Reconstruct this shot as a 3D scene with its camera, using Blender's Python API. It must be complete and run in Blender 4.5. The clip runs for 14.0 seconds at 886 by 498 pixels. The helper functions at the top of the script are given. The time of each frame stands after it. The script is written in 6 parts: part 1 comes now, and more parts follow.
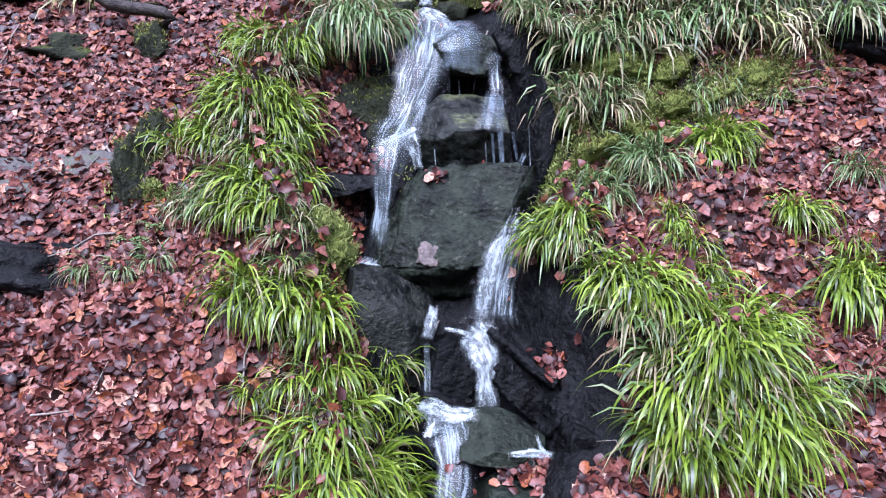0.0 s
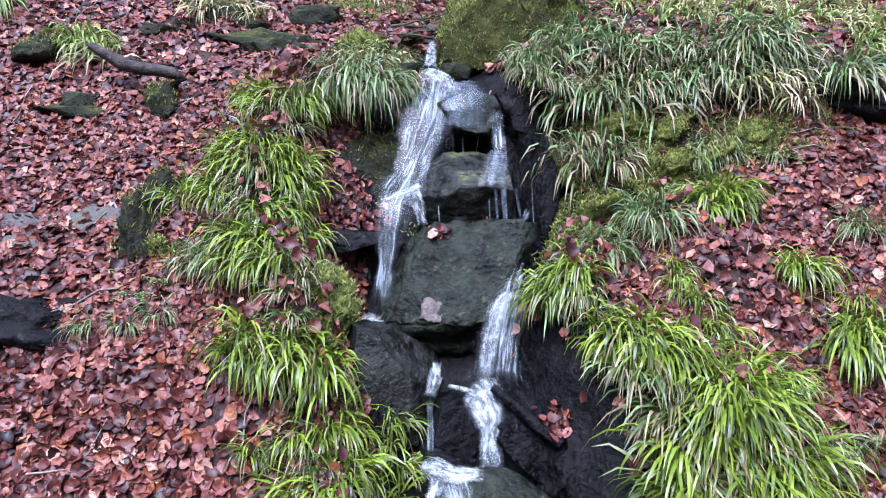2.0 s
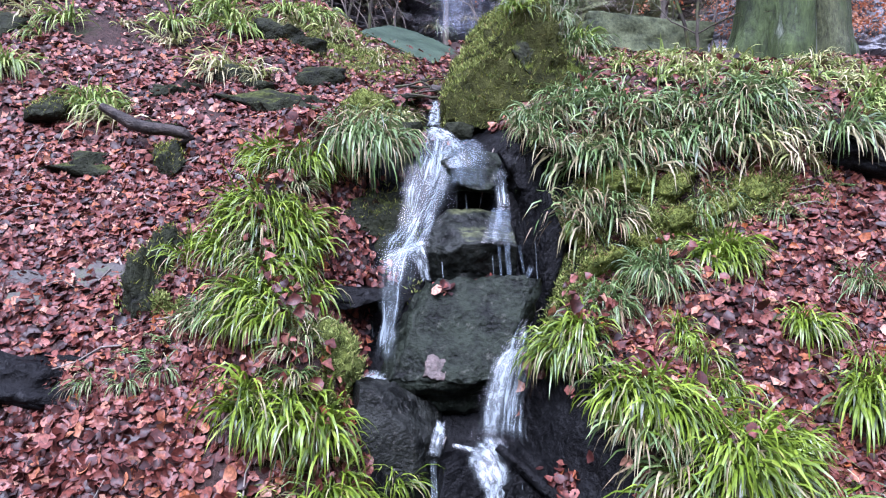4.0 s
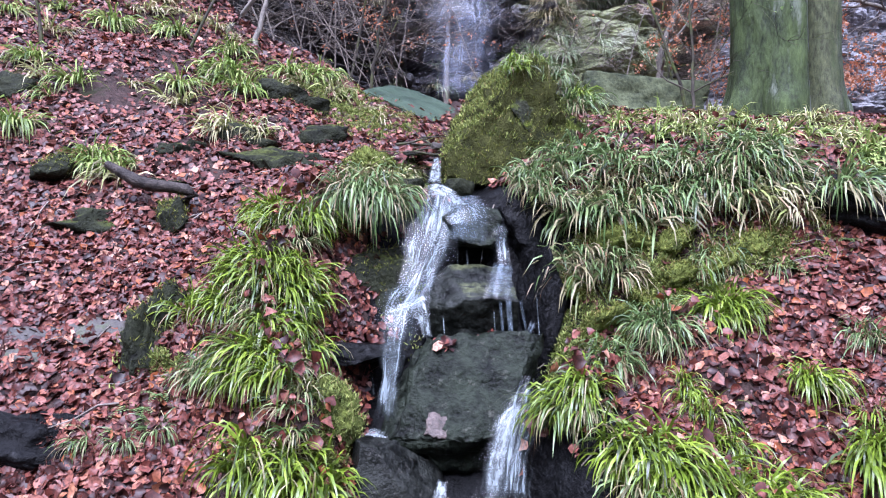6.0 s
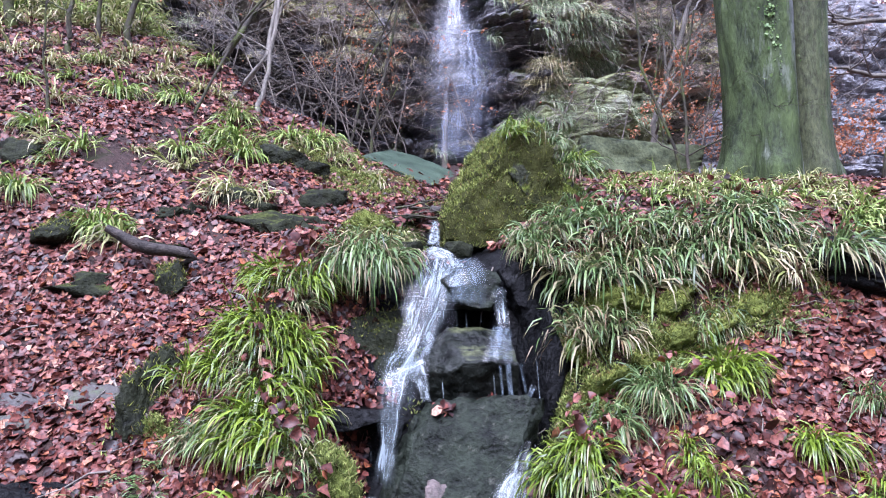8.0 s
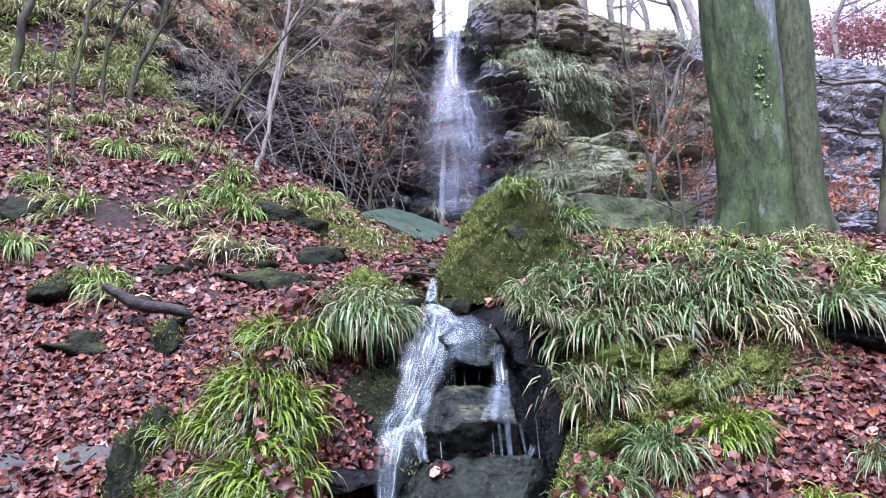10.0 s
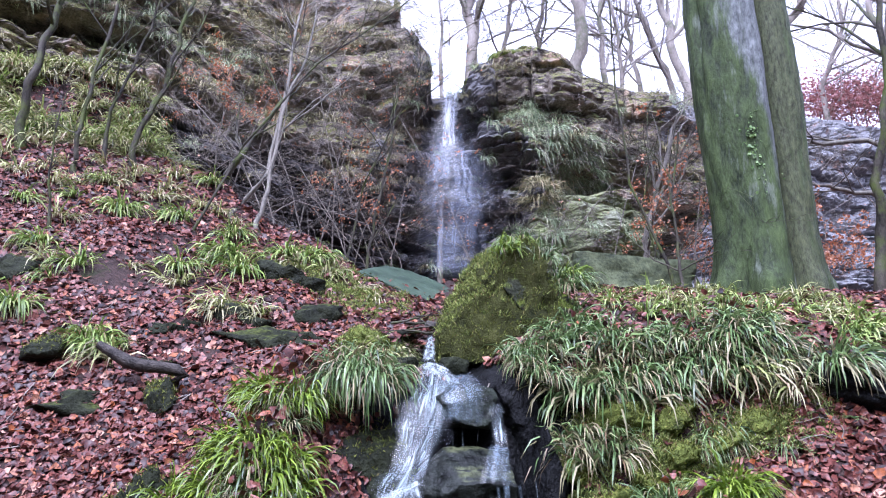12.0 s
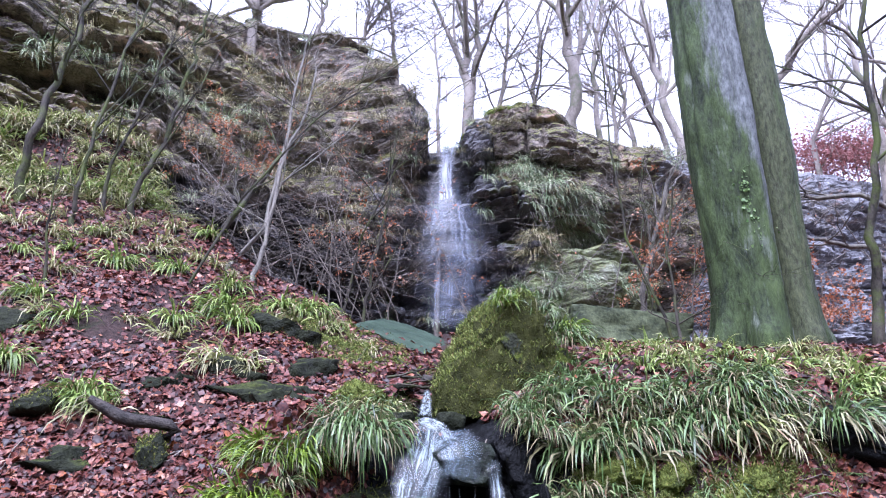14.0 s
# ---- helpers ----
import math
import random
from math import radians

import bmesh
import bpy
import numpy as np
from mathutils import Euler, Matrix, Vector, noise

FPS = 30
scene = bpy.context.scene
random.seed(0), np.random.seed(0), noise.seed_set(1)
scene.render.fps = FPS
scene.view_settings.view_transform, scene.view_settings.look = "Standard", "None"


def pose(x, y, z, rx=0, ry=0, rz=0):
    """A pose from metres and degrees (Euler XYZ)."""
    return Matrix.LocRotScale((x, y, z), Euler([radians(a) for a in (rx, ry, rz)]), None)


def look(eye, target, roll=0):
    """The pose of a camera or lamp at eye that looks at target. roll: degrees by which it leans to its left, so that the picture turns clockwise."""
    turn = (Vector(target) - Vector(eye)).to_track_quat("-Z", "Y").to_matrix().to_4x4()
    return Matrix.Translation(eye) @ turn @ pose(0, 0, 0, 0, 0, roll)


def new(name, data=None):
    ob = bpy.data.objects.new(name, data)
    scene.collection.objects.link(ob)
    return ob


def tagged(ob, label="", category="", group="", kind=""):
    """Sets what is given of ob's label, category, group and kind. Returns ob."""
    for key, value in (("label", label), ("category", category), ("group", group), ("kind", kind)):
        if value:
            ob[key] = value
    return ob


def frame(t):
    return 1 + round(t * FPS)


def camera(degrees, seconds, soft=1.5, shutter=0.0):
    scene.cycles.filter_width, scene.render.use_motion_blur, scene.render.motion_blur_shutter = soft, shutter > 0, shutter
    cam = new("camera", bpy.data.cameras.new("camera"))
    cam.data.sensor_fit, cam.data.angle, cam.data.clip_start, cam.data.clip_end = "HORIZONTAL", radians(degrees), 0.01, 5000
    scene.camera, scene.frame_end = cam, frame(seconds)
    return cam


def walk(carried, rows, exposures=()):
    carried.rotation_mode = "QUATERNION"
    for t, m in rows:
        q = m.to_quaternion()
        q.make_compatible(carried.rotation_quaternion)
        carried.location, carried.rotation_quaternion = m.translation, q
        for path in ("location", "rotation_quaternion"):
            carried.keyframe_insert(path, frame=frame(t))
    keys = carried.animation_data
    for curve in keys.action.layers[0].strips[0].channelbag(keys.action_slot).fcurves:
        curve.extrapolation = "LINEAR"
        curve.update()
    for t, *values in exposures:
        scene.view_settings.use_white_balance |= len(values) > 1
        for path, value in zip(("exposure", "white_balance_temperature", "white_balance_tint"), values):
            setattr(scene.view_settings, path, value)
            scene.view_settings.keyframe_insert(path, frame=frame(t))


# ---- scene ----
EYE = (0, 0, 1.6)
# seconds, tilt, turn, lean in degrees: the camera stands still and tilts up
TURNS = [(0, 74.98, -0.13, 0.60), (0.5, 76.06, -0.05, 0.62), (1, 77.13, 0.03, 0.62), (1.5, 78.37, 0.12, 0.64), (2, 79.47, 0.22, 0.64),
         (2.5, 80.57, 0.33, 0.65), (3, 81.75, 0.44, 0.62), (5.5, 87.32, 0.69, 0.42), (6, 88.47, 0.69, 0.37), (6.5, 89.63, 0.68, 0.33),
         (7, 91.00, 0.68, 0.27), (7.5, 92.20, 0.66, 0.22), (8, 93.51, 0.62, 0.20), (10.5, 99.18, 0.41, 0.03), (11, 100.30, 0.36, 0.03),
         (11.5, 101.43, 0.30, 0.02), (12, 102.74, 0.26, 0.00), (12.5, 103.88, 0.21, 0.01), (13, 105.10, 0.16, 0.02), (13.5, 106.11, 0.08, 0.01),
         (14, 107.00, 0.00, 0.00)]
cam = camera(63.75, 14.0, soft=1.1)
walk(cam, [(t, pose(*EYE, a, 0, b) @ pose(0, 0, 0, 0, 0, c)) for t, a, b, c in TURNS],
     exposures=[(0, 1.78, 5220, 26), (5.5, 1.87, 5260, 27), (8, 1.88, 5300, 27), (11, 1.80, 5220, 26), (14, 1.70, 5180, 26)])

# ---- light: a bright overcast winter sky ----
world = bpy.data.worlds.new("sky")
scene.world = world
world.use_nodes = True
wn = world.node_tree
sky = wn.nodes.new("ShaderNodeTexSky")
sky.sky_type, sky.sun_disc = "NISHITA", False
sky.sun_elevation, sky.sun_rotation = radians(58), radians(199)
sky.air_density, sky.dust_density, sky.ozone_density = 1.0, 4.0, 1.0
veil = wn.nodes.new("ShaderNodeMix")
veil.data_type = "RGBA"
veil.inputs[0].default_value = 0.75
veil.inputs[7].default_value = (9.7, 9.5, 10.7, 1)
wn.links.new(sky.outputs[0], veil.inputs[6])
back = wn.nodes["Background"]
back.inputs[1].default_value = 0.10
wn.links.new(veil.outputs[2], back.inputs[0])
lamp = bpy.data.lights.new("sun", "SUN")
lamp.energy, lamp.angle, lamp.color = 2.7, radians(40), (1, 0.98, 0.96)
sun = new("sun", lamp)
sun.matrix_world = look((-4.5, -7, 24), (0, 6, 2))

# ---- the lie of the land ----
KNOTS = [-3, 0, 2, 2.9, 3.5, 4.2, 4.75, 5.2, 5.8, 7, 9, 11, 13, 15, 18]
# heights of the land at those distances, along lines away from the eye
FAR_LEFT = [0.6, 0.6, 0.7, 1.2, 1.9, 2.7, 3.2, 3.6, 4.1, 5.0, 6.2, 6.9, 7.2, 7.4, 7.5]
LEFT_WOOD = [0.2, 0.2, 0.2, 0.35, 0.85, 1.45, 1.85, 2.2, 2.7, 3.7, 5.15, 6.1, 6.6, 6.9, 7.0]
LEFT_SLOPE = [0, 0, -0.1, 0.05, 0.6, 1.1, 1.45, 1.75, 2.15, 3.0, 4.3, 5.5, 6.0, 6.2, 6.2]
LEFT_BANK = [-0.1, -0.1, -0.3, -0.25, 0.5, 0.98, 1.32, 1.62, 2.0, 2.75, 3.8, 4.8, 5.4, 5.6, 5.6]
GRASSY_STRIP = [-0.1, -0.1, -0.4, -0.4, 0.3, 0.95, 1.35, 1.68, 1.98, 2.5, 3.25, 4.0, 4.6, 4.8, 4.8]
CHANNEL = [-0.1, -0.15, -0.6, -0.65, -0.35, 0.45, 1.1, 1.75, 2.1, 2.5, 3.0, 3.5, 3.9, 4.1, 4.2]
RIGHT_STRIP = [-0.1, -0.15, -0.5, -0.5, 0.05, 0.75, 1.35, 2.1, 2.3, 2.55, 2.95, 3.3, 3.7, 4.0, 4.2]
RIGHT_BANK = [0, 0, -0.4, -0.3, 0.4, 1.05, 1.5, 2.2, 2.4, 2.72, 3.0, 3.1, 3.3, 3.6, 4.0]
RIGHT_SLOPE = [0.1, 0.1, -0.1, 0, 0.6, 1.2, 1.6, 2.1, 2.4, 2.75, 2.95, 3.0, 3.2, 3.4, 3.8]
RIGHT_WOOD = [0.3, 0.3, 0.4, 0.7, 1.2, 1.6, 1.9, 2.2, 2.4, 2.6, 2.7, 2.9, 3.0, 3.2, 3.5]
FAR_RIGHT = [0.5, 0.5, 0.6, 0.9, 1.3, 1.6, 1.9, 2.2, 2.3, 2.4, 2.6, 2.8, 2.9, 3.0, 3.2]
COLUMNS = [(-12, FAR_LEFT), (-6, LEFT_WOOD), (-3.5, LEFT_SLOPE), (-2, LEFT_BANK), (-1, GRASSY_STRIP), (-0.1, CHANNEL), (0.9, RIGHT_STRIP), (2, RIGHT_BANK), (3.5, RIGHT_SLOPE), (7, RIGHT_WOOD), (14, FAR_RIGHT)]


def cliff_y(x):
    """The cliff's line in plan."""
    return np.interp(x, [-30, -14, -9, -6.2, -4, -2, -0.8, 0, 0.9, 2.5, 4.5, 7, 10, 16, 34], [2, 8.0, 10.2, 11.6, 12.9, 14.0, 14.9, 15.3, 14.8, 14.6, 15.3, 17, 19, 21.5, 26])


def cliff_top(x):
    return np.interp(x, [-30, -9, -5.7, -4.9, -2.9, -1.9, -1.2, -0.65, -0.3, 0.35, 0.6, 1.05, 1.75, 2.5, 3.25, 4.4, 5.9, 7.2, 10, 34], [14.0, 13.4, 12.7, 12.7, 12.7, 12.5, 11.9, 10.3, 9.05, 9.2, 9.65, 10.0, 10.3, 10.0, 9.6, 9.3, 9.5, 9.8, 10.4, 12])



def stream_x(y):
    """The middle line of the brook."""
    return np.interp(y, [0, 2.9, 3.3, 3.9, 4.4, 5.0, 5.6, 8, 14], [0.1, 0.03, 0.1, 0.12, -0.05, -0.12, -0.1, 0.0, 0.05])


LATTICE = np.random.RandomState(12).uniform(-1, 1, (128, 128))


def value_noise(x, y):
    i, j = np.floor(x).astype(int), np.floor(y).astype(int)
    f, g = x - i, y - j
    f, g = f * f * f * (f * (6 * f - 15) + 10), g * g * g * (g * (6 * g - 15) + 10)
    a, b = LATTICE[i % 128, j % 128], LATTICE[(i + 1) % 128, j % 128]
    c, d = LATTICE[i % 128, (j + 1) % 128], LATTICE[(i + 1) % 128, (j + 1) % 128]
    return (a + (b - a) * f) * (1 - g) + (c + (d - c) * f) * g


def wobble(x, y):
    """Hummocks at several sizes."""
    return (0.11 * value_noise(x * 0.8 + 3, y * 0.8) + 0.06 * value_noise(x * 1.9, y * 2.4 + 7)
            + 0.034 * value_noise(x * 4.6 + 1, y * 5.2) + 0.018 * value_noise(x * 10 + 5, y * 11))


def rib(x, y, line, wide):
    """How near a point is to a bent line: 1 on it, 0 away from it."""
    best = np.full(np.shape(x), 1e9)
    for (ax, ay), (bx, by) in zip(line, line[1:]):
        t = np.clip(((x - ax) * (bx - ax) + (y - ay) * (by - ay)) / ((bx - ax) ** 2 + (by - ay) ** 2), 0, 1)
        best = np.minimum(best, (x - ax - t * (bx - ax)) ** 2 + (y - ay - t * (by - ay)) ** 2)
    return np.exp(-best / wide ** 2)


RIBS = [([(-1.05, 5.0), (-1.1, 4.6), (-1.18, 4.2), (-0.98, 3.9), (-0.78, 3.72)], 0.2, 0.30), ([(-0.85, 3.5), (-0.6, 3.3), (-0.46, 3.0)], 0.24, 0.18),
        ([(0.66, 4.05), (0.88, 3.7), (1.1, 3.45), (1.35, 3.25)], 0.26, 0.28), ([(-0.62, 5.1), (-0.5, 5.05)], 0.22, 0.16),
        ([(1.3, 4.35), (1.5, 3.95), (1.75, 3.7)], 0.12, 0.10), ([(-2.3, 5.5), (-1.5, 5.7), (-0.9, 6.1)], 0.14, 0.08),
        ([(-0.5, 4.4), (-0.46, 4.0)], 0.2, -0.32), ([(0.1, 4.6), (0.12, 3.6)], 0.3, -0.22),
        ([(0.55, 4.75), (0.56, 4.2)], 0.17, -0.34), ([(0.45, 3.85), (0.5, 3.4)], 0.18, -0.2)]


def base_height(x, y):
    x, y = np.asarray(x, float), np.asarray(y, float)
    xs = np.array([c[0] for c in COLUMNS])
    rows = np.array([np.interp(y, KNOTS, c[1]) for c in COLUMNS])
    k = np.clip(np.searchsorted(xs, x) - 1, 0, len(xs) - 2)
    f = np.clip((x - xs[k]) / (xs[k + 1] - xs[k]), 0, 1)
    f = f * f * (3 - 2 * f) * 0.6 + f * 0.4
    a = np.take_along_axis(rows, k[None], 0)[0] if rows.ndim > 1 else rows[k]
    b = np.take_along_axis(rows, (k + 1)[None], 0)[0] if rows.ndim > 1 else rows[k + 1]
    return a + (b - a) * f


def ground_height(x, y):
    """Height of the bank at x, y: profiles, hummocks and the brook's channel."""
    x, y = np.atleast_1d(np.asarray(x, float)), np.atleast_1d(np.asarray(y, float))
    z = sum(base_height(x, y + d) for d in (-0.12, 0, 0.12)) / 3
    z = z + wobble(x, y) * np.clip((y - 1) / 1.5, 0.3, 1)
    gap = np.abs(x - stream_x(y)) / 0.42
    deep = np.interp(y, [1.2, 2, 2.8, 3.6, 4.6, 5.3, 6.5, 9], [0.0, 0.15, 0.3, 0.25, 0.2, 0.16, 0.08, 0.05])
    for line, wide, high in RIBS:
        z = z + high * rib(x, y, line, wide)
    near = np.clip((1.5 - (cliff_y(x) - y)) / 1.2, 0, 1) * np.clip((-4.4 - x) / 1.5, 0, 1)
    brow = np.interp(x, [-5.4, -4, -3.2, -2.5, -1.7, -1.1, -0.7, 0], [11.0, 10.2, 9.8, 9.5, 9.3, 9.3, 9.0, 9.2])
    z = z - 0.62 * np.clip(y - brow, 0, 3.2) * np.clip((x + 5.6) / 1.2, 0, 1) * np.clip(-x / 0.6, 0, 1)
    return z - deep * np.exp(-gap ** 4) + 1.1 * near * near * (3 - 2 * near)
# ---- end of the land ----

# ---- materials ----
def ramp(nt, stops):
    r = nt.nodes.new("ShaderNodeValToRGB")
    while len(r.color_ramp.elements) < len(stops):
        r.color_ramp.elements.new(0.5)
    for e, (p, c) in zip(r.color_ramp.elements, stops):
        e.position, e.color = p, (*c, 1)
    return r


def tex(nt, kind, scale, coords, stretch=(1, 1, 1), **inputs):
    m = nt.nodes.new("ShaderNodeMapping")
    m.inputs["Scale"].default_value = stretch
    nt.links.new(coords, m.inputs[0])
    n = nt.nodes.new(kind)
    n.inputs["Scale"].default_value = scale
    for k, v in inputs.items():
        n.inputs[k].default_value = v
    nt.links.new(m.outputs[0], n.inputs["Vector"])
    return n


def surface(name, dark, light, scale=6, rough=0.7, bump=0.4, fine=60, third=None, third_scale=2.0, third_at=(0.5, 0.6), third_stretch=(1, 1, 1), up_moss=None,
            stretch=(1, 1, 1), spec=0.5, coat=0.0, rough2=None, bump_d=0.02, span=(0.3, 0.68)):
    """Two scales of mottling, a third colour in patches, and growth on faces that look up."""
    m = bpy.data.materials.new(name)
    m.use_nodes = True
    nt = m.node_tree
    b = nt.nodes["Principled BSDF"]
    co = nt.nodes.new("ShaderNodeNewGeometry").outputs["Position"]
    n1 = tex(nt, "ShaderNodeTexNoise", scale, co, stretch, Detail=8.0, Roughness=0.65)
    n2 = tex(nt, "ShaderNodeTexNoise", fine, co, stretch, Detail=4.0)
    mix = nt.nodes.new("ShaderNodeMath")
    mix.operation = "MULTIPLY_ADD"
    nt.links.new(n2.outputs[0], mix.inputs[0])
    mix.inputs[1].default_value = 0.45
    off = nt.nodes.new("ShaderNodeMath")
    off.operation = "SUBTRACT"
    nt.links.new(n1.outputs[0], off.inputs[0])
    off.inputs[1].default_value = 0.22
    nt.links.new(off.outputs[0], mix.inputs[2])
    r = ramp(nt, [(span[0], dark), (span[1], light)])
    nt.links.new(mix.outputs[0], r.inputs[0])
    col = r.outputs[0]

    def blend(fac, colour):
        x = nt.nodes.new("ShaderNodeMix")
        x.data_type = "RGBA"
        nt.links.new(fac, x.inputs[0])
        nt.links.new(col, x.inputs[6])
        if isinstance(colour, tuple):
            x.inputs[7].default_value = (*colour, 1)
        else:
            nt.links.new(colour, x.inputs[7])
        return x.outputs[2]
    if third:
        n3 = tex(nt, "ShaderNodeTexNoise", third_scale, co, third_stretch, Detail=6.0, Roughness=0.7)
        f = ramp(nt, [(third_at[0], (0, 0, 0)), (third_at[1], (1, 1, 1))])
        nt.links.new(n3.outputs[0], f.inputs[0])
        col = blend(f.outputs[0], third)
    if up_moss:
        g = nt.nodes.new("ShaderNodeNewGeometry")
        s = nt.nodes.new("ShaderNodeSeparateXYZ")
        nt.links.new(g.outputs["Normal"], s.inputs[0])
        n4 = tex(nt, "ShaderNodeTexNoise", 5, co, (1, 1, 1), Detail=6.0)
        a = nt.nodes.new("ShaderNodeMath")
        a.operation = "ADD"
        nt.links.new(s.outputs[2], a.inputs[0])
        nt.links.new(n4.outputs[0], a.inputs[1])
        f = ramp(nt, [(up_moss[1] * 0.5, (0, 0, 0)), (up_moss[1] * 0.5 + 0.1, (1, 1, 1))])
        h = nt.nodes.new("ShaderNodeMath")
        h.operation = "MULTIPLY"
        nt.links.new(a.outputs[0], h.inputs[0])
        h.inputs[1].default_value = 0.5
        nt.links.new(h.outputs[0], f.inputs[0])
        mg = ramp(nt, [(0.35, tuple(c * 0.35 for c in up_moss[0])), (0.65, up_moss[0])])
        nt.links.new(n2.outputs[0], mg.inputs[0])
        col = blend(f.outputs[0], mg.outputs[0])
    nt.links.new(col, b.inputs["Base Color"])
    rr = nt.nodes.new("ShaderNodeMapRange")
    nt.links.new(n1.outputs[0], rr.inputs[0])
    rr.inputs[1].default_value, rr.inputs[2].default_value = 0.3, 0.7
    rr.inputs[3].default_value, rr.inputs[4].default_value = rough, rough if rough2 is None else rough2
    nt.links.new(rr.outputs[0], b.inputs["Roughness"])
    b.inputs["Specular IOR Level"].default_value = spec
    b.inputs["Coat Weight"].default_value = coat
    b.inputs["Coat Roughness"].default_value = 0.22
    bp = nt.nodes.new("ShaderNodeBump")
    bp.inputs["Strength"].default_value, bp.inputs["Distance"].default_value = bump, bump_d
    nt.links.new(mix.outputs[0], bp.inputs["Height"])
    nt.links.new(bp.outputs[0], b.inputs["Normal"])
    return m


def island(name, stops, rough=0.5, spec=0.5, through_light=0.0, grain=40, by_object=False, coat=0.0, blotch=0.62):
    """Blades and leaves: each takes its own tint, with a little mottling."""
    m = bpy.data.materials.new(name)
    m.use_nodes = True
    nt = m.node_tree
    b = nt.nodes["Principled BSDF"]
    if by_object:
        pick = nt.nodes.new("ShaderNodeObjectInfo").outputs["Random"]
    else:
        pick = nt.nodes.new("ShaderNodeNewGeometry").outputs["Random Per Island"]
    r = ramp(nt, stops)
    nt.links.new(pick, r.inputs[0])
    co = nt.nodes.new("ShaderNodeNewGeometry").outputs["Position"]
    n = tex(nt, "ShaderNodeTexNoise", grain, co, Detail=3.0)
    v = ramp(nt, [(0.32, (blotch, blotch, blotch)), (0.66, (1, 1, 1))])
    nt.links.new(n.outputs[0], v.inputs[0])
    x = nt.nodes.new("ShaderNodeMix")
    x.data_type, x.blend_type = "RGBA", "MULTIPLY"
    x.inputs[0].default_value = 1
    nt.links.new(r.outputs[0], x.inputs[6])
    nt.links.new(v.outputs[0], x.inputs[7])
    nt.links.new(x.outputs[2], b.inputs["Base Color"])
    b.inputs["Roughness"].default_value = rough
    b.inputs["Specular IOR Level"].default_value = spec
    b.inputs["Coat Weight"].default_value = coat
    b.inputs["Coat Roughness"].default_value = 0.25
    if through_light:
        t = nt.nodes.new("ShaderNodeBsdfTranslucent")
        nt.links.new(x.outputs[2], t.inputs[0])
        mx = nt.nodes.new("ShaderNodeMixShader")
        mx.inputs[0].default_value = through_light
        nt.links.new(b.outputs[0], mx.inputs[1])
        nt.links.new(t.outputs[0], mx.inputs[2])
        nt.links.new(mx.outputs[0], nt.nodes["Material Output"].inputs[0])
    return m


def water(name, across, along, low, high, tint=(0.45, 0.49, 0.54), most=0.92, clump=0.25, shine=0.5, base=0.0):
    """Falling water: pale threads with clear gaps between them, frayed at the sides."""
    m = bpy.data.materials.new(name)
    m.use_nodes = True
    nt = m.node_tree
    b = nt.nodes["Principled BSDF"]
    uv = nt.nodes.new("ShaderNodeUVMap")
    uv.uv_map = "uv"
    rim = nt.nodes.new("ShaderNodeUVMap")
    rim.uv_map = "rim"

    def calc(op, x, y):
        n = nt.nodes.new("ShaderNodeMath")
        n.operation = op
        for k, v in enumerate((x, y)):
            if isinstance(v, (int, float)):
                n.inputs[k].default_value = v
            else:
                nt.links.new(v, n.inputs[k])
        return n.outputs[0]
    n1 = tex(nt, "ShaderNodeTexNoise", 1, uv.outputs[0], (across, along, 1), Detail=4.0, Roughness=0.55, Distortion=0.35)
    n2 = tex(nt, "ShaderNodeTexNoise", 1, uv.outputs[0], (across * clump, along * 1.6, 1), Detail=3.0)
    s = calc("ADD", n1.outputs[0], calc("MULTIPLY", n2.outputs[0], 0.6))
    sep = nt.nodes.new("ShaderNodeSeparateXYZ")
    nt.links.new(rim.outputs[0], sep.inputs[0])
    side = calc("SUBTRACT", 1.0, calc("ABSOLUTE", sep.outputs[0], 0))
    ends = calc("MULTIPLY", calc("MINIMUM", sep.outputs[1], calc("SUBTRACT", 1.0, sep.outputs[1])), 4.0)
    fade = calc("SUBTRACT", calc("MINIMUM", calc("MULTIPLY", calc("MINIMUM", side, ends), 2.2), 1.0), 1.0)
    f = ramp(nt, [(max(0.0, low - 0.3), (0, 0, 0)), (low, (base, base, base)), (high, (most, most, most))])
    nt.links.new(calc("ADD", s, calc("MULTIPLY", fade, 0.55)), f.inputs[0])
    b.inputs["Base Color"].default_value = (*tint, 1)
    b.inputs["Roughness"].default_value = 0.3 if shine > 0.3 else 0.6
    b.inputs["Specular IOR Level"].default_value = shine
    b.inputs["IOR"].default_value = 1.33
    t = nt.nodes.new("ShaderNodeBsdfTransparent")
    gl = nt.nodes.new("ShaderNodeBsdfGlossy")
    gl.inputs["Roughness"].default_value = 0.2
    mg = nt.nodes.new("ShaderNodeMixShader")
    mg.inputs[0].default_value = 0.012
    nt.links.new(t.outputs[0], mg.inputs[1])
    nt.links.new(gl.outputs[0], mg.inputs[2])
    mx = nt.nodes.new("ShaderNodeMixShader")
    nt.links.new(f.outputs[0], mx.inputs[0])
    nt.links.new(mg.outputs[0], mx.inputs[1])
    nt.links.new(b.outputs[0], mx.inputs[2])
    bp = nt.nodes.new("ShaderNodeBump")
    bp.inputs["Strength"].default_value, bp.inputs["Distance"].default_value = 0.45, 0.02
    nt.links.new(s, bp.inputs["Height"])
    nt.links.new(bp.outputs[0], b.inputs["Normal"])
    nt.links.new(mx.outputs[0], nt.nodes["Material Output"].inputs[0])
    return m



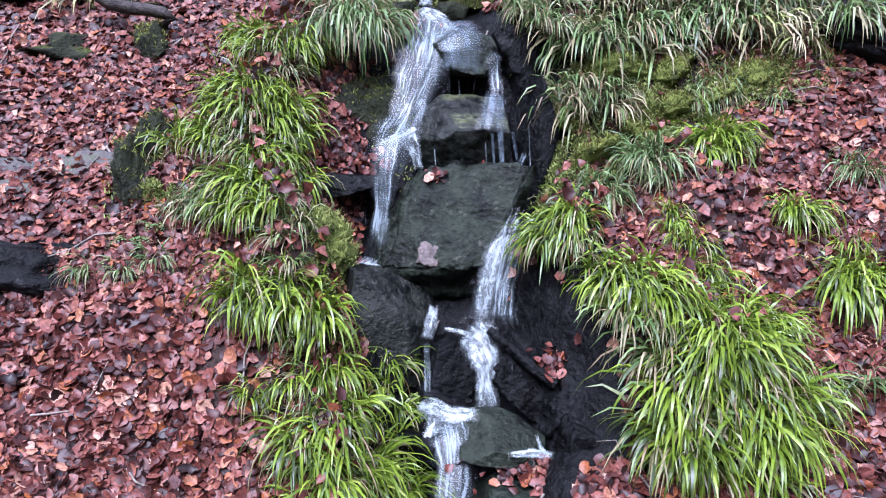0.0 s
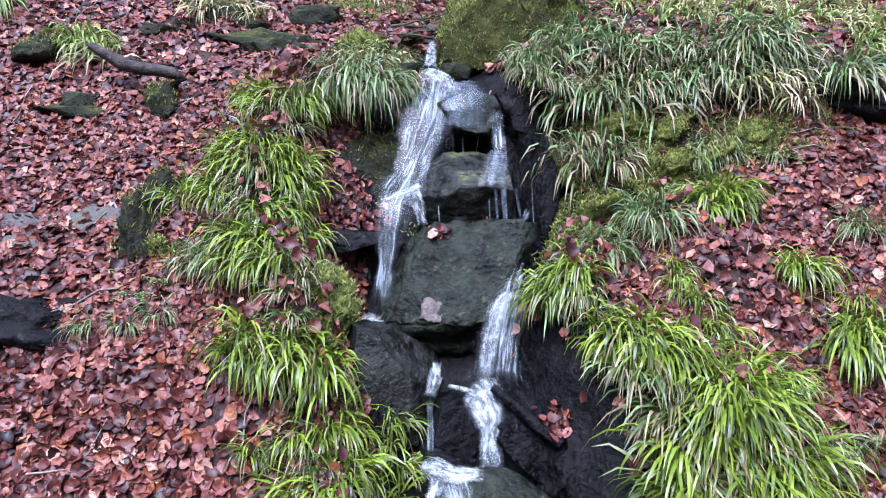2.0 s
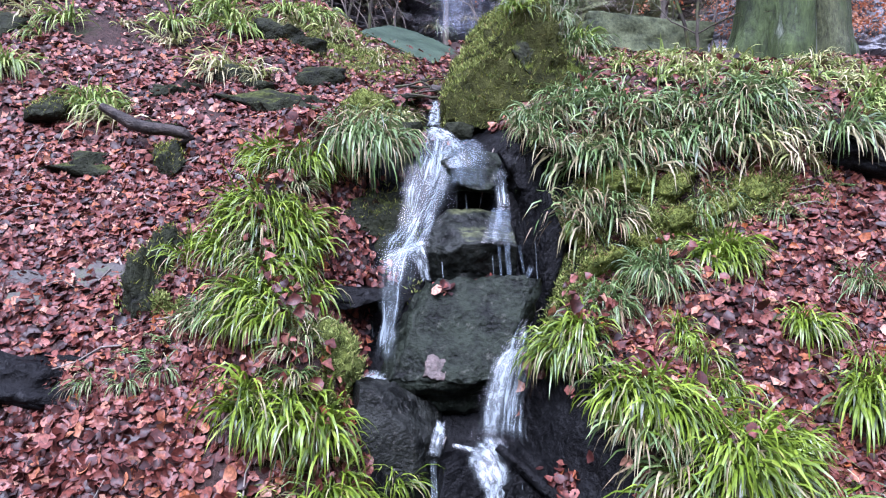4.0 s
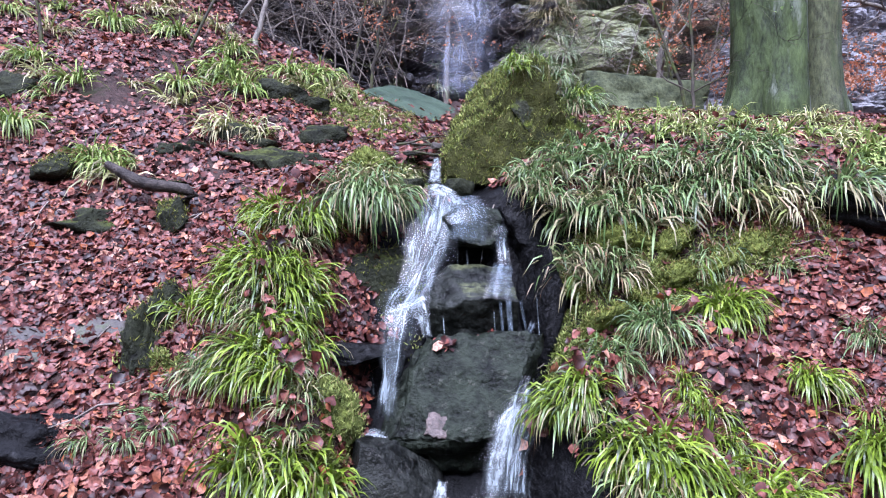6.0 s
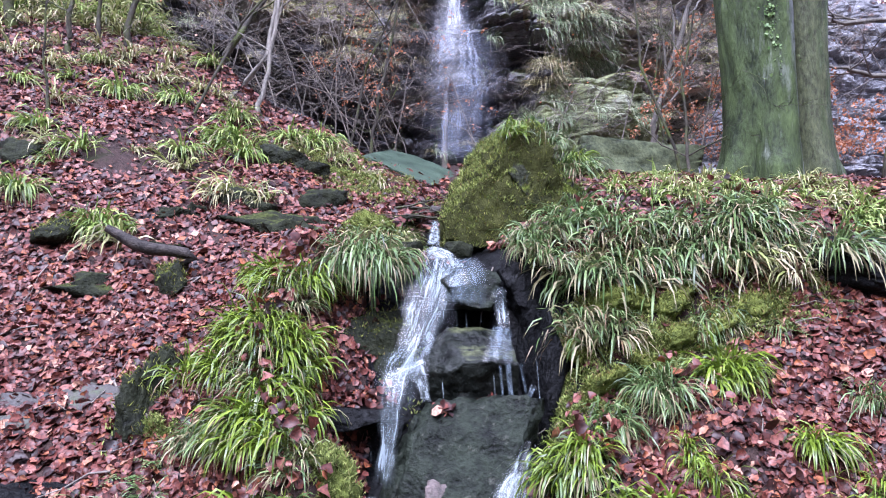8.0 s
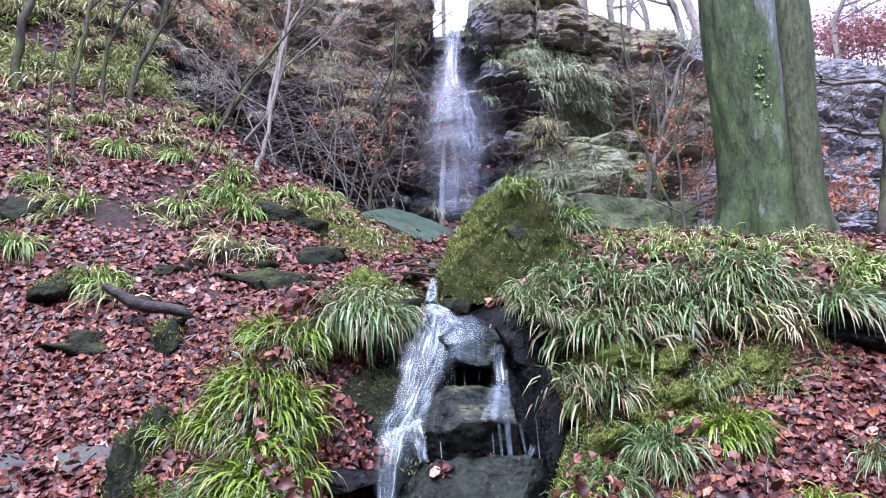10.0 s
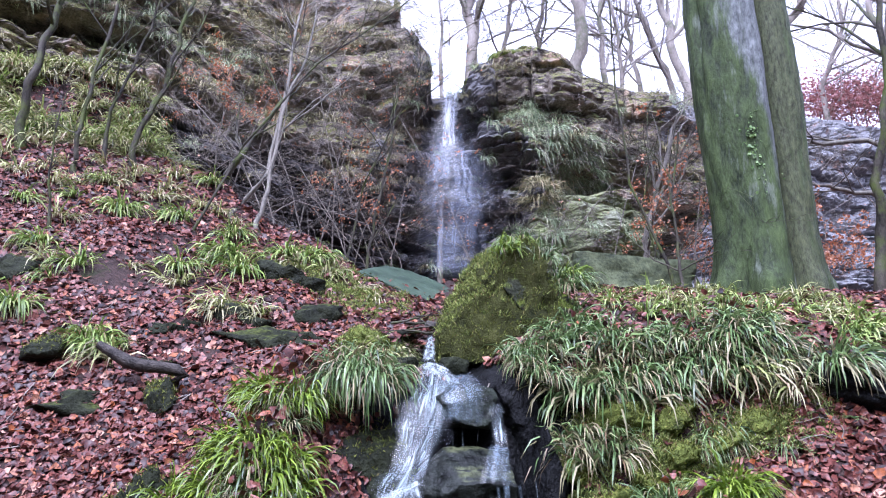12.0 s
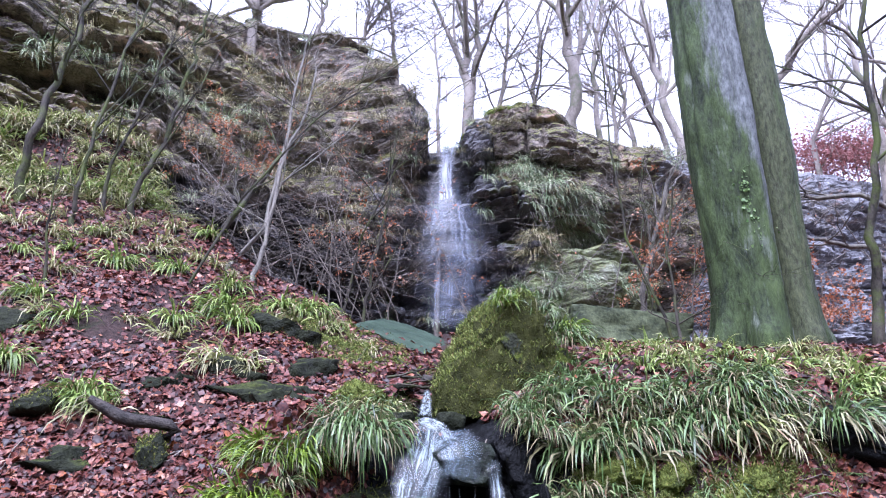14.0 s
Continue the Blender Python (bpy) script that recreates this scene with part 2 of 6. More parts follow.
SOIL = surface("soil", (0.012, 0.008, 0.007), (0.056, 0.034, 0.028), 22, 0.75, 1.0, 90, third=(0.022, 0.028, 0.010), third_scale=1.3, third_at=(0.62, 0.72), rough2=0.65, spec=0.15)
ROCK = surface("wet_rock", (0.002, 0.003, 0.002), (0.024, 0.031, 0.021), 5.5, 0.35, 0.8, 34, third=(0.085, 0.09, 0.07), third_scale=15, third_at=(0.60, 0.72), rough2=0.7, spec=0.13, bump_d=0.05, span=(0.34, 0.66))
# dark wet rock, blackened further to paint the shade of the cascade's cavities
ROCK_BLACK_SHADE = surface("shade_black_wet_rock", (0.001, 0.001, 0.001), (0.0085, 0.009, 0.0095), 5, 0.3, 0.9, 30, third=(0.026, 0.027, 0.027), third_scale=9, third_at=(0.60, 0.70), rough2=0.65, spec=0.09, bump_d=0.05, span=(0.34, 0.66))
ROCK_SPECK = surface("speckled_wet_rock", (0.003, 0.0035, 0.003), (0.028, 0.031, 0.026), 6, 0.3, 0.8, 40, third=(0.11, 0.105, 0.09), third_scale=22, third_at=(0.60, 0.70), rough2=0.6, spec=0.14, bump_d=0.05, span=(0.34, 0.66))
# darker copy of mossy_rock, with shade put into its colour; moss on top
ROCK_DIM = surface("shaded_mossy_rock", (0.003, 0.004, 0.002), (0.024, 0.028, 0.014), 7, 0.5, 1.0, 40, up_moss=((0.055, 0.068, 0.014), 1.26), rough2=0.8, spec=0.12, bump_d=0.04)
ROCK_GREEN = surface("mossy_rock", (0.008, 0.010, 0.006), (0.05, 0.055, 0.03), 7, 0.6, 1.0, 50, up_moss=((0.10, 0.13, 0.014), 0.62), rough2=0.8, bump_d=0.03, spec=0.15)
ROCK_DRY = surface("grey_rock", (0.016, 0.014, 0.012), (0.078, 0.068, 0.058), 8, 0.55, 0.7, 50, third=(0.05, 0.065, 0.03), third_scale=4, third_at=(0.5, 0.65), rough2=0.8)
PALE_ROCK = surface("pale_rock", (0.03, 0.026, 0.022), (0.17, 0.135, 0.12), 14, 0.4, 0.8, 60, rough2=0.6, spec=0.3)
LICHEN_ROCK = surface("lichened_wet_rock", (0.002, 0.0025, 0.002), (0.022, 0.026, 0.021), 5, 0.3, 0.7, 30, third=(0.06, 0.062, 0.05), third_scale=14, third_at=(0.60, 0.72), up_moss=((0.10, 0.112, 0.055), 1.34), rough2=0.55, spec=0.15, bump_d=0.05, span=(0.34, 0.66))
CLIFF = surface("sandstone_cliff", (0.038, 0.032, 0.027), (0.35, 0.30, 0.245), 2.2, 0.5, 1.0, 20, third=(0.42, 0.30, 0.21), third_scale=0.9, third_at=(0.55, 0.63),
                up_moss=((0.20, 0.20, 0.06), 0.80), stretch=(1, 1, 3.2), rough2=0.8, bump_d=0.08, spec=0.25, span=(0.37, 0.66))
MOSS = surface("moss", (0.03, 0.042, 0.010), (0.15, 0.18, 0.035), 14, 0.9, 1.0, 130, rough2=0.95, spec=0.2)
BARK_GREEN = surface("mossy_bark", (0.007, 0.012, 0.004), (0.066, 0.096, 0.031), 7.0, 0.65, 0.9, 45, third=(0.130, 0.152, 0.112), third_scale=7.0, third_at=(0.56, 0.68), third_stretch=(1, 1, 0.22), stretch=(1, 1, 0.35), rough2=0.8, span=(0.30, 0.70), bump_d=0.03, spec=0.25)


def beech_bark():
    """Mossy bark that gives way to bare grey bark and to brown, as the trunk's own marks say."""
    m = BARK_GREEN.copy()
    m.name = "beech_bark"
    nt = m.node_tree
    b = nt.nodes["Principled BSDF"]
    co = nt.nodes.new("ShaderNodeNewGeometry").outputs["Position"]
    col = b.inputs["Base Color"].links[0].from_socket
    for mark, dark, light in (("brown", (0.014, 0.017, 0.008), (0.090, 0.104, 0.048)), ("bare", (0.040, 0.046, 0.045), (0.19, 0.205, 0.20))):
        at = nt.nodes.new("ShaderNodeAttribute")
        at.attribute_name = mark
        fray = tex(nt, "ShaderNodeTexNoise", 11, co, (1, 1, 0.16), Detail=6.0, Roughness=0.7)
        grain = tex(nt, "ShaderNodeTexNoise", 26, co, (1, 1, 0.35), Detail=6.0, Roughness=0.7)
        tint = ramp(nt, [(0.32, dark), (0.66, light)])
        nt.links.new(grain.outputs[0], tint.inputs[0])
        n = nt.nodes.new("ShaderNodeMath")
        n.operation = "ADD"
        nt.links.new(at.outputs["Fac"], n.inputs[0])
        nt.links.new(fray.outputs[0], n.inputs[1])
        f = ramp(nt, [(0.45, (0, 0, 0)), (0.56, (1, 1, 1))])
        half = nt.nodes.new("ShaderNodeMath")
        half.operation = "MULTIPLY"
        half.inputs[1].default_value = 0.5
        nt.links.new(n.outputs[0], half.inputs[0])
        nt.links.new(half.outputs[0], f.inputs[0])
        x = nt.nodes.new("ShaderNodeMix")
        x.data_type = "RGBA"
        nt.links.new(f.outputs[0], x.inputs[0])
        nt.links.new(col, x.inputs[6])
        nt.links.new(tint.outputs[0], x.inputs[7])
        col = x.outputs[2]
    nt.links.new(col, b.inputs["Base Color"])
    return m


BARK_BEECH = beech_bark()
BARK_PALE = surface("pale_bark", (0.04, 0.036, 0.028), (0.23, 0.21, 0.17), 9, 0.7, 0.5, 60, stretch=(1, 1, 0.4), third=(0.07, 0.085, 0.025), third_scale=1.6, third_at=(0.58, 0.68))
BARK_DARK = surface("dark_bark", (0.010, 0.009, 0.007), (0.075, 0.066, 0.050), 9, 0.7, 0.8, 60, stretch=(1, 1, 0.4), third=(0.06, 0.075, 0.018), third_scale=2.6, third_at=(0.47, 0.60), spec=0.2)
BARK_GREY = surface("grey_bark", (0.14, 0.12, 0.10), (0.33, 0.29, 0.245), 4, 0.8, 0.5, 30, stretch=(1, 1, 0.4), third=(0.12, 0.13, 0.07), third_scale=1.5, third_at=(0.52, 0.64))
TWIG = surface("twig", (0.035, 0.029, 0.023), (0.24, 0.205, 0.165), 9, 0.6, 0.3, 60)
GRASS = island("woodrush", [(0.0, (0.03, 0.055, 0.016)), (0.25, (0.085, 0.145, 0.040)), (0.6, (0.155, 0.245, 0.078)), (0.9, (0.245, 0.34, 0.12)), (1.0, (0.38, 0.40, 0.20))], 0.38, 0.5, 0.2)
# lighter copy of woodrush for distant clumps, aerial haze put into the colour
GRASS_FAR_HAZE = island("hazed_woodrush", [(0.0, (0.08, 0.10, 0.025)), (0.3, (0.24, 0.28, 0.075)), (0.65, (0.40, 0.44, 0.15)), (0.9, (0.54, 0.54, 0.25)), (1.0, (0.60, 0.52, 0.31))], 0.5, 0.4, 0.22)
GRASS_BRIGHT = island("bright_woodrush", [(0.0, (0.030, 0.050, 0.006)), (0.25, (0.090, 0.145, 0.010)), (0.6, (0.165, 0.25, 0.018)), (0.93, (0.25, 0.345, 0.030)), (1.0, (0.36, 0.38, 0.09))], 0.34, 0.5, 0.18)
GRASS_STRAW = island("withered_woodrush", [(0.0, (0.06, 0.065, 0.026)), (0.25, (0.16, 0.15, 0.06)), (0.5, (0.29, 0.26, 0.13)), (0.75, (0.40, 0.36, 0.21)), (1.0, (0.18, 0.10, 0.05))], 0.5, 0.4, 0.18)
# lighter copies of withered and bright woodrush, distance haze painted in
GRASS_STRAW_HAZE = island("hazed_withered_grass", [(0.0, (0.12, 0.12, 0.05)), (0.3, (0.30, 0.28, 0.13)), (0.6, (0.46, 0.43, 0.23)), (0.85, (0.60, 0.55, 0.34)), (1.0, (0.30, 0.18, 0.09))], 0.5, 0.4, 0.22)
GRASS_SLOPE_HAZE = island("hazed_slope_woodrush", [(0.0, (0.05, 0.085, 0.015)), (0.3, (0.15, 0.23, 0.04)), (0.65, (0.30, 0.41, 0.09)), (1.0, (0.46, 0.52, 0.18))], 0.45, 0.4, 0.2)
DRIFT = [(0.0, (0.014, 0.004, 0.003)), (0.22, (0.055, 0.014, 0.010)), (0.46, (0.118, 0.030, 0.020)), (0.70, (0.190, 0.058, 0.041)), (0.85, (0.275, 0.108, 0.078)), (0.93, (0.31, 0.090, 0.024)), (1.0, (0.50, 0.29, 0.20))]
LITTER = island("fallen_leaves", DRIFT,
                0.48, 0.36, 0.06, 60, blotch=0.36)
LITTER_ONE = island("fallen_leaf", DRIFT,
                    0.48, 0.36, 0.06, 60, by_object=True, blotch=0.36)
RUST = island("rust_leaves", [(0.0, (0.36, 0.11, 0.045)), (0.5, (0.60, 0.24, 0.10)), (1.0, (0.68, 0.42, 0.28))], 0.5, 0.4, 0.35)
RED = island("red_leaves", [(0.0, (0.34, 0.13, 0.115)), (0.6, (0.52, 0.24, 0.21)), (1.0, (0.60, 0.38, 0.33))], 0.5, 0.4, 0.35)
MOSS_DARK = island("olive_moss_tips", [(0.0, (0.05, 0.06, 0.014)), (0.5, (0.155, 0.18, 0.036)), (0.85, (0.29, 0.32, 0.075)), (1.0, (0.18, 0.11, 0.05))], 0.85, 0.1, 0.2)
MOSS_HAIR = island("moss_tips", [(0.0, (0.05, 0.07, 0.018)), (0.4, (0.18, 0.225, 0.055)), (0.85, (0.37, 0.43, 0.12)), (1.0, (0.24, 0.17, 0.08))], 0.8, 0.2, 0.25)
FERN = island("fern_green", [(0.0, (0.10, 0.20, 0.05)), (1.0, (0.28, 0.40, 0.15))], 0.5, 0.4, 0.3)
GRASS_GREY = island("cliff_grass", [(0.0, (0.16, 0.22, 0.11)), (0.5, (0.36, 0.45, 0.25)), (0.8, (0.54, 0.60, 0.38)), (1.0, (0.62, 0.57, 0.37))], 0.5, 0.4, 0.25)
FALL = water("brook_water", 58, 3.2, 0.78, 1.18, (0.27, 0.325, 0.34), 0.70, 0.2, base=0.10)
FOAM = water("foaming_water", 46, 12, 0.66, 1.12, (0.32, 0.37, 0.375), 0.80, 0.4, base=0.16)
VEIL = water("thin_fall_water", 40, 6.0, 0.74, 1.25, (0.22, 0.28, 0.325), 0.50, 0.3, base=0.14)
MIST = water("drifting_spray", 9, 0.9, 0.66, 1.5, (0.20, 0.24, 0.32), 0.16, 0.25, 0.05)
FAR_FALL = water("far_fall_water", 22, 1.0, 0.62, 1.05, (0.48, 0.51, 0.57), 0.75, 0.35, 0.1, base=0.14)
FAR_VEIL = water("far_fall_veil", 14, 0.8, 0.68, 1.1, (0.36, 0.40, 0.48), 0.50, 0.35, 0.05, base=0.06)


# ---- building helpers ----
def mesh(name, verts, faces, material, uvs=None, smooth=True):
    me = bpy.data.meshes.new(name)
    verts = np.asarray(verts, float).reshape(-1, 3)
    faces = faces.tolist() if isinstance(faces, np.ndarray) else faces
    me.from_pydata(verts.tolist(), [], [f[:3] if len(f) == 4 and f[2] == f[3] else f for f in faces])
    if smooth:
        me.polygons.foreach_set("use_smooth", [True] * len(me.polygons))
    if uvs is not None:
        idx = np.zeros(len(me.loops), int)
        me.loops.foreach_get("vertex_index", idx)
        for name_, cols in (("uv", uvs[:, :2]), ("rim", uvs[:, 2:4])):
            layer = me.uv_layers.new(name=name_)
            layer.data.foreach_set("uv", cols[idx].ravel())
    me.materials.append(material)
    me.update()
    return me


def thing(name, label, category, group="", kind="", at=(0, 0, 0), data=None):
    ob = tagged(new(name, data), label, category, group, kind)
    ob.location = at
    return ob


def part(name, me, parent, label=""):
    ob = tagged(new(name, me), label)
    ob.parent = parent
    return ob


def grid_faces(nu, nv, closed=False):
    i, j = np.meshgrid(np.arange(nu if closed else nu - 1), np.arange(nv - 1), indexing="ij")
    k = (i + 1) % nu
    return np.stack([i * nv + j, k * nv + j, k * nv + j + 1, i * nv + j + 1], -1).reshape(-1, 4)


def nz(p, scale, octaves=4):
    return noise.fractal(Vector(p) * scale, 0.9, 2.1, octaves, noise_basis="PERLIN_ORIGINAL")


def rock_mesh(name, size, seed, material, chops=7, rough=0.10, detail=5, flat=0.62, cuts=(), blocky=True):
    """A broken block: a ball cut by planes, with ledges and grain."""
    rnd = random.Random(seed)
    bm = bmesh.new()
    bmesh.ops.create_icosphere(bm, subdivisions=detail, radius=1)
    planes = [(Vector((0, 0, 1)), flat), (Vector((0, -1, 0.1)).normalized(), flat + 0.05), (Vector((0, 0, -1)), 0.7), (Vector((1, 0, 0)), 0.75), (Vector((-1, 0, 0)), 0.75)]
    planes = (planes if blocky else []) + [(Vector(n).normalized(), d) for n, d in cuts]
    for _ in range(chops):
        planes.append((Vector((rnd.gauss(0, 1), rnd.gauss(0, 1), rnd.gauss(0, 1))).normalized(), rnd.uniform(0.55, 0.8)))
    off = Vector((rnd.uniform(-50, 50), rnd.uniform(-50, 50), rnd.uniform(-50, 50)))
    for v in bm.verts:
        p = v.co * 1.15
        for _ in range(2):
            for n, d in planes:
                e = p.dot(n) - d
                if e > 0:
                    p = p - n * e * 0.93
        n = p.normalized()
        p = p + n * (rough * nz(p + off, 1.4) + rough * 0.5 * nz(p + off, 4.5) + rough * 0.25 * nz(p + off, 11))
        v.co = Vector((p.x * size[0] * 0.68, p.y * size[1] * 0.68, p.z * size[2] * 0.68))
    me = bpy.data.meshes.new(name)
    bm.to_mesh(me)
    bm.free()
    me.polygons.foreach_set("use_smooth", [True] * len(me.polygons))
    me.materials.append(material)
    return me


def rock(name, label, at, size, seed, material, turn=(0, 0, 0), **kw):
    ob = thing(name, label, "rock", "rocks of the brook" if "brook" in label else "", data=rock_mesh(name, size, seed, material, **kw))
    ob.matrix_world = pose(*at, *turn)
    return ob


def fur(ob, count, length, seed, low=0.2, width=0.006, material=None):
    """Moss fronds over the faces of a rock that look up."""
    g = np.random.RandomState(seed)
    me = ob.data
    n = len(me.polygons)
    area, cen, nor = np.zeros(n), np.zeros(n * 3), np.zeros(n * 3)
    me.polygons.foreach_get("area", area)
    me.polygons.foreach_get("center", cen)
    me.polygons.foreach_get("normal", nor)
    cen, nor = cen.reshape(-1, 3), nor.reshape(-1, 3)
    turn = np.array(ob.matrix_world.to_3x3())
    up = (nor @ turn.T)[:, 2] + g.normal(0, 0.18, n)
    w = area * np.clip((up - low) * 4, 0, 1)
    pick = g.choice(n, count, p=w / w.sum())
    v, f = blades(count, length, width, g, 0.6, (0, -0.15, 0), 0.0, 0.8, 2, 0.8)
    v = v.reshape(count, -1, 3) @ turn + (cen[pick] + g.normal(0, 0.012, (count, 3)))[:, None]
    return tagged(part("moss", mesh("moss", v, f, material or MOSS_HAIR), ob), "shaggy olive-green moss", kind="stuff")


def ribbon(pts, widths, normal, seed, n=40, across=9, bulge=0.25, ragged=0.12, lift=0.0):
    """A sheet along a line, with rounded section and ragged sides. Texture: metres across and along."""
    pts, widths = np.array(pts, float), np.array(widths, float)
    s = np.r_[0, np.cumsum(np.linalg.norm(np.diff(pts, axis=0), axis=1))]
    t = np.linspace(0, s[-1], n)
    c = np.stack([np.interp(t, s, pts[:, k]) for k in range(3)], 1)
    for _ in range(3):
        c[1:-1] = (c[:-2] + 2 * c[1:-1] + c[2:]) / 4
    w = np.interp(t, s, widths)
    tan = np.gradient(c, axis=0)
    tan /= np.linalg.norm(tan, axis=1)[:, None]
    side = np.cross(tan, np.array(normal, float))
    side /= np.linalg.norm(side, axis=1)[:, None]
    out = np.cross(side, tan)
    rng = np.random.RandomState(seed)
    u = np.linspace(-1, 1, across)
    ph = rng.uniform(0, 6.28, 6)
    verts, uvs = [], []
    for i in range(n):
        k = w[i] * 0.5 * (1 + ragged * math.sin(t[i] * 9 + ph[0]) + ragged * 0.5 * math.sin(t[i] * 31 + ph[1]))
        for a in u:
            h = bulge * k * (1 - a * a) + 0.006 * math.sin(a * 7 + ph[2] + t[i] * 3) + 0.004 * math.sin(a * 13 + t[i] * 9 + ph[3])
            verts.append(c[i] + side[i] * a * k + out[i] * (h + lift))
            uvs.append((a * w[i] * 0.5 + seed * 1.7, t[i] + seed * 0.37, a, t[i] / s[-1]))
    return np.array(verts), grid_faces(n, across), np.array(uvs)


def flow(name, material, pts, widths, seed, parent, normal=(0, -1, 0.35), **kw):
    v, f, uv = ribbon(pts, widths, normal, seed, **kw)
    return part(name, mesh(name, v, f, material, uv), parent)


def tube(pts, radii, sides=7):
    """A bent tapered tube through points."""
    pts, radii = np.array(pts, float), np.array(radii, float)
    tan = np.gradient(pts, axis=0)
    tan /= np.linalg.norm(tan, axis=1)[:, None] + 1e-9
    ref = np.where(np.abs(tan[:, 2:3]) > 0.9, [[1.0, 0, 0]], [[0, 0, 1.0]])
    a = np.cross(tan, ref)
    a /= np.linalg.norm(a, axis=1)[:, None]
    b = np.cross(tan, a)
    th = np.linspace(0, 2 * np.pi, sides, endpoint=False)
    v = pts[:, None] + radii[:, None, None] * (np.cos(th)[None, :, None] * a[:, None] + np.sin(th)[None, :, None] * b[:, None])
    n = len(pts)
    i, j = np.meshgrid(np.arange(n - 1), np.arange(sides), indexing="ij")
    k = (j + 1) % sides
    f = np.stack([i * sides + j, i * sides + k, (i + 1) * sides + k, (i + 1) * sides + j], -1).reshape(-1, 4)
    return v.reshape(-1, 3), f


class Heap:
    """Collects pieces of one mesh."""

    def __init__(self):
        self.v, self.f, self.n = [], [], 0

    def add(self, v, f):
        self.v.append(v)
        self.f.append(np.asarray(f) + self.n)
        self.n += len(v)

    def mesh(self, name, material, smooth=True):
        return mesh(name, np.concatenate(self.v), [r for f in self.f for r in f.tolist()], material, smooth=smooth)


def bent(start, aim, length, rnd, steps=7, wander=0.12, rise=0.0):
    """Points of a limb that wanders as it grows."""
    d, p, out = Vector(aim).normalized(), Vector(start), [Vector(start)]
    for _ in range(steps):
        d = (d + Vector((rnd.gauss(0, wander), rnd.gauss(0, wander), rnd.gauss(0, wander) + rise))).normalized()
        p = p + d * (length / steps)
        out.append(p.copy())
    return out


def grow(heap, pts, r0, r1, rnd, depth, spread=0.9, shrink=0.55, kids=4, sides=6, tips=None, rise=0.03, from_=0.3, least=0.0025):
    """A limb and, from it, smaller ones."""
    n = len(pts)
    heap.add(*tube(pts, np.linspace(r0, r1, n), sides))
    if tips is not None and depth <= 1:
        tips.extend(pts[n // 2:])
    if depth == 0:
        return
    length = sum((pts[i + 1] - pts[i]).length for i in range(n - 1))
    for _ in range(kids):
        f = rnd.uniform(from_, 1.0)
        k = min(n - 2, int(f * (n - 1)))
        along = (pts[k + 1] - pts[k]).normalized()
        way = (along + Vector((rnd.gauss(0, spread), rnd.gauss(0, spread), rnd.gauss(0, spread * 0.6)))).normalized()
        r = max(least, (r0 + (r1 - r0) * f) * rnd.uniform(0.45, 0.7))
        sub = bent(pts[k], way, length * shrink * rnd.uniform(0.6, 1.2), rnd, 5 if depth > 1 else 3, 0.16, rise)
        grow(heap, sub, r, max(least * 0.7, r * 0.3), rnd, depth - 1, spread, shrink, kids, 3, tips, rise, 0.15, least)


def leaves_at(points, size, rng, normals=None, tilt=0.45, curl=0.25, fine=1):
    """Small leaves, some lobed, folded along the rib, as arrays of vertices and faces."""
    n = len(points)
    points = np.asarray(points, float)
    up = np.tile([0, 0, 1.0], (n, 1)) if normals is None else normals
    up = up + rng.normal(0, tilt, (n, 3))
    up /= np.linalg.norm(up, axis=1)[:, None]
    d = rng.normal(0, 1, (n, 3))
    d -= up * (d * up).sum(1)[:, None]
    d /= np.linalg.norm(d, axis=1)[:, None]
    e = np.cross(up, d)
    s = size * rng.uniform(0.5, 1.3, n)
    wd = rng.uniform(0.32, 0.52, n) * s
    fold = rng.normal(0.06, curl * 0.8, n) * s
    tip = rng.normal(0.05, curl, n) * s
    bend, wave = rng.normal(0, curl * 0.5, n) * s, rng.uniform(0, 6.28, n)
    lobe = np.where(rng.uniform(0, 1, n) < 0.55, rng.uniform(0.12, 0.40, n), 0.03)
    twist = rng.normal(0, curl * 0.9, n) * s
    rows = [[(0.0, 1.0)], [(-0.24, 0.90), (0.24, 0.84)], [(-0.32, 0.72), (0.0, 1.0), (0.32, 0.66)], [(-0.36, 0.62), (-0.12, 1.05), (0.12, 0.80), (0.35, 0.66)]][fine]
    shape = [(-0.5, 0)] + [(p, q * k) for p, q in rows for k in (-1, 0, 1)] + [(0.54, 0)]
    k = len(shape)
    v = np.zeros((n, k, 3))
    for i, (p, q) in enumerate(shape):
        h = fold * abs(q) + tip * (p * p * 2) + bend * p * q + twist * p * q + 0.07 * np.sin(wave + i * 2.1) * s * (q != 0)
        w = 1 + lobe * (1 if i % 2 else -1) + 0.10 * np.sin(wave * 3 + i * 1.7)
        v[:, i] = points + d * (p * s * (1 + 0.1 * np.sin(wave + i)))[:, None] + e * (q * wd * w)[:, None] + up * h[:, None]
    faces = [(0, 2, 1, 1), (0, 3, 2, 2)]
    for j in range(len(rows) - 1):
        o = 1 + 3 * j
        faces += [(o, o + 1, o + 4, o + 3), (o + 1, o + 2, o + 5, o + 4)]
    faces += [(k - 4, k - 3, k - 1, k - 1), (k - 3, k - 2, k - 1, k - 1)]
    base = (np.arange(n) * k)[:, None]
    return v.reshape(-1, 3), np.concatenate([base + np.array(f) for f in faces])


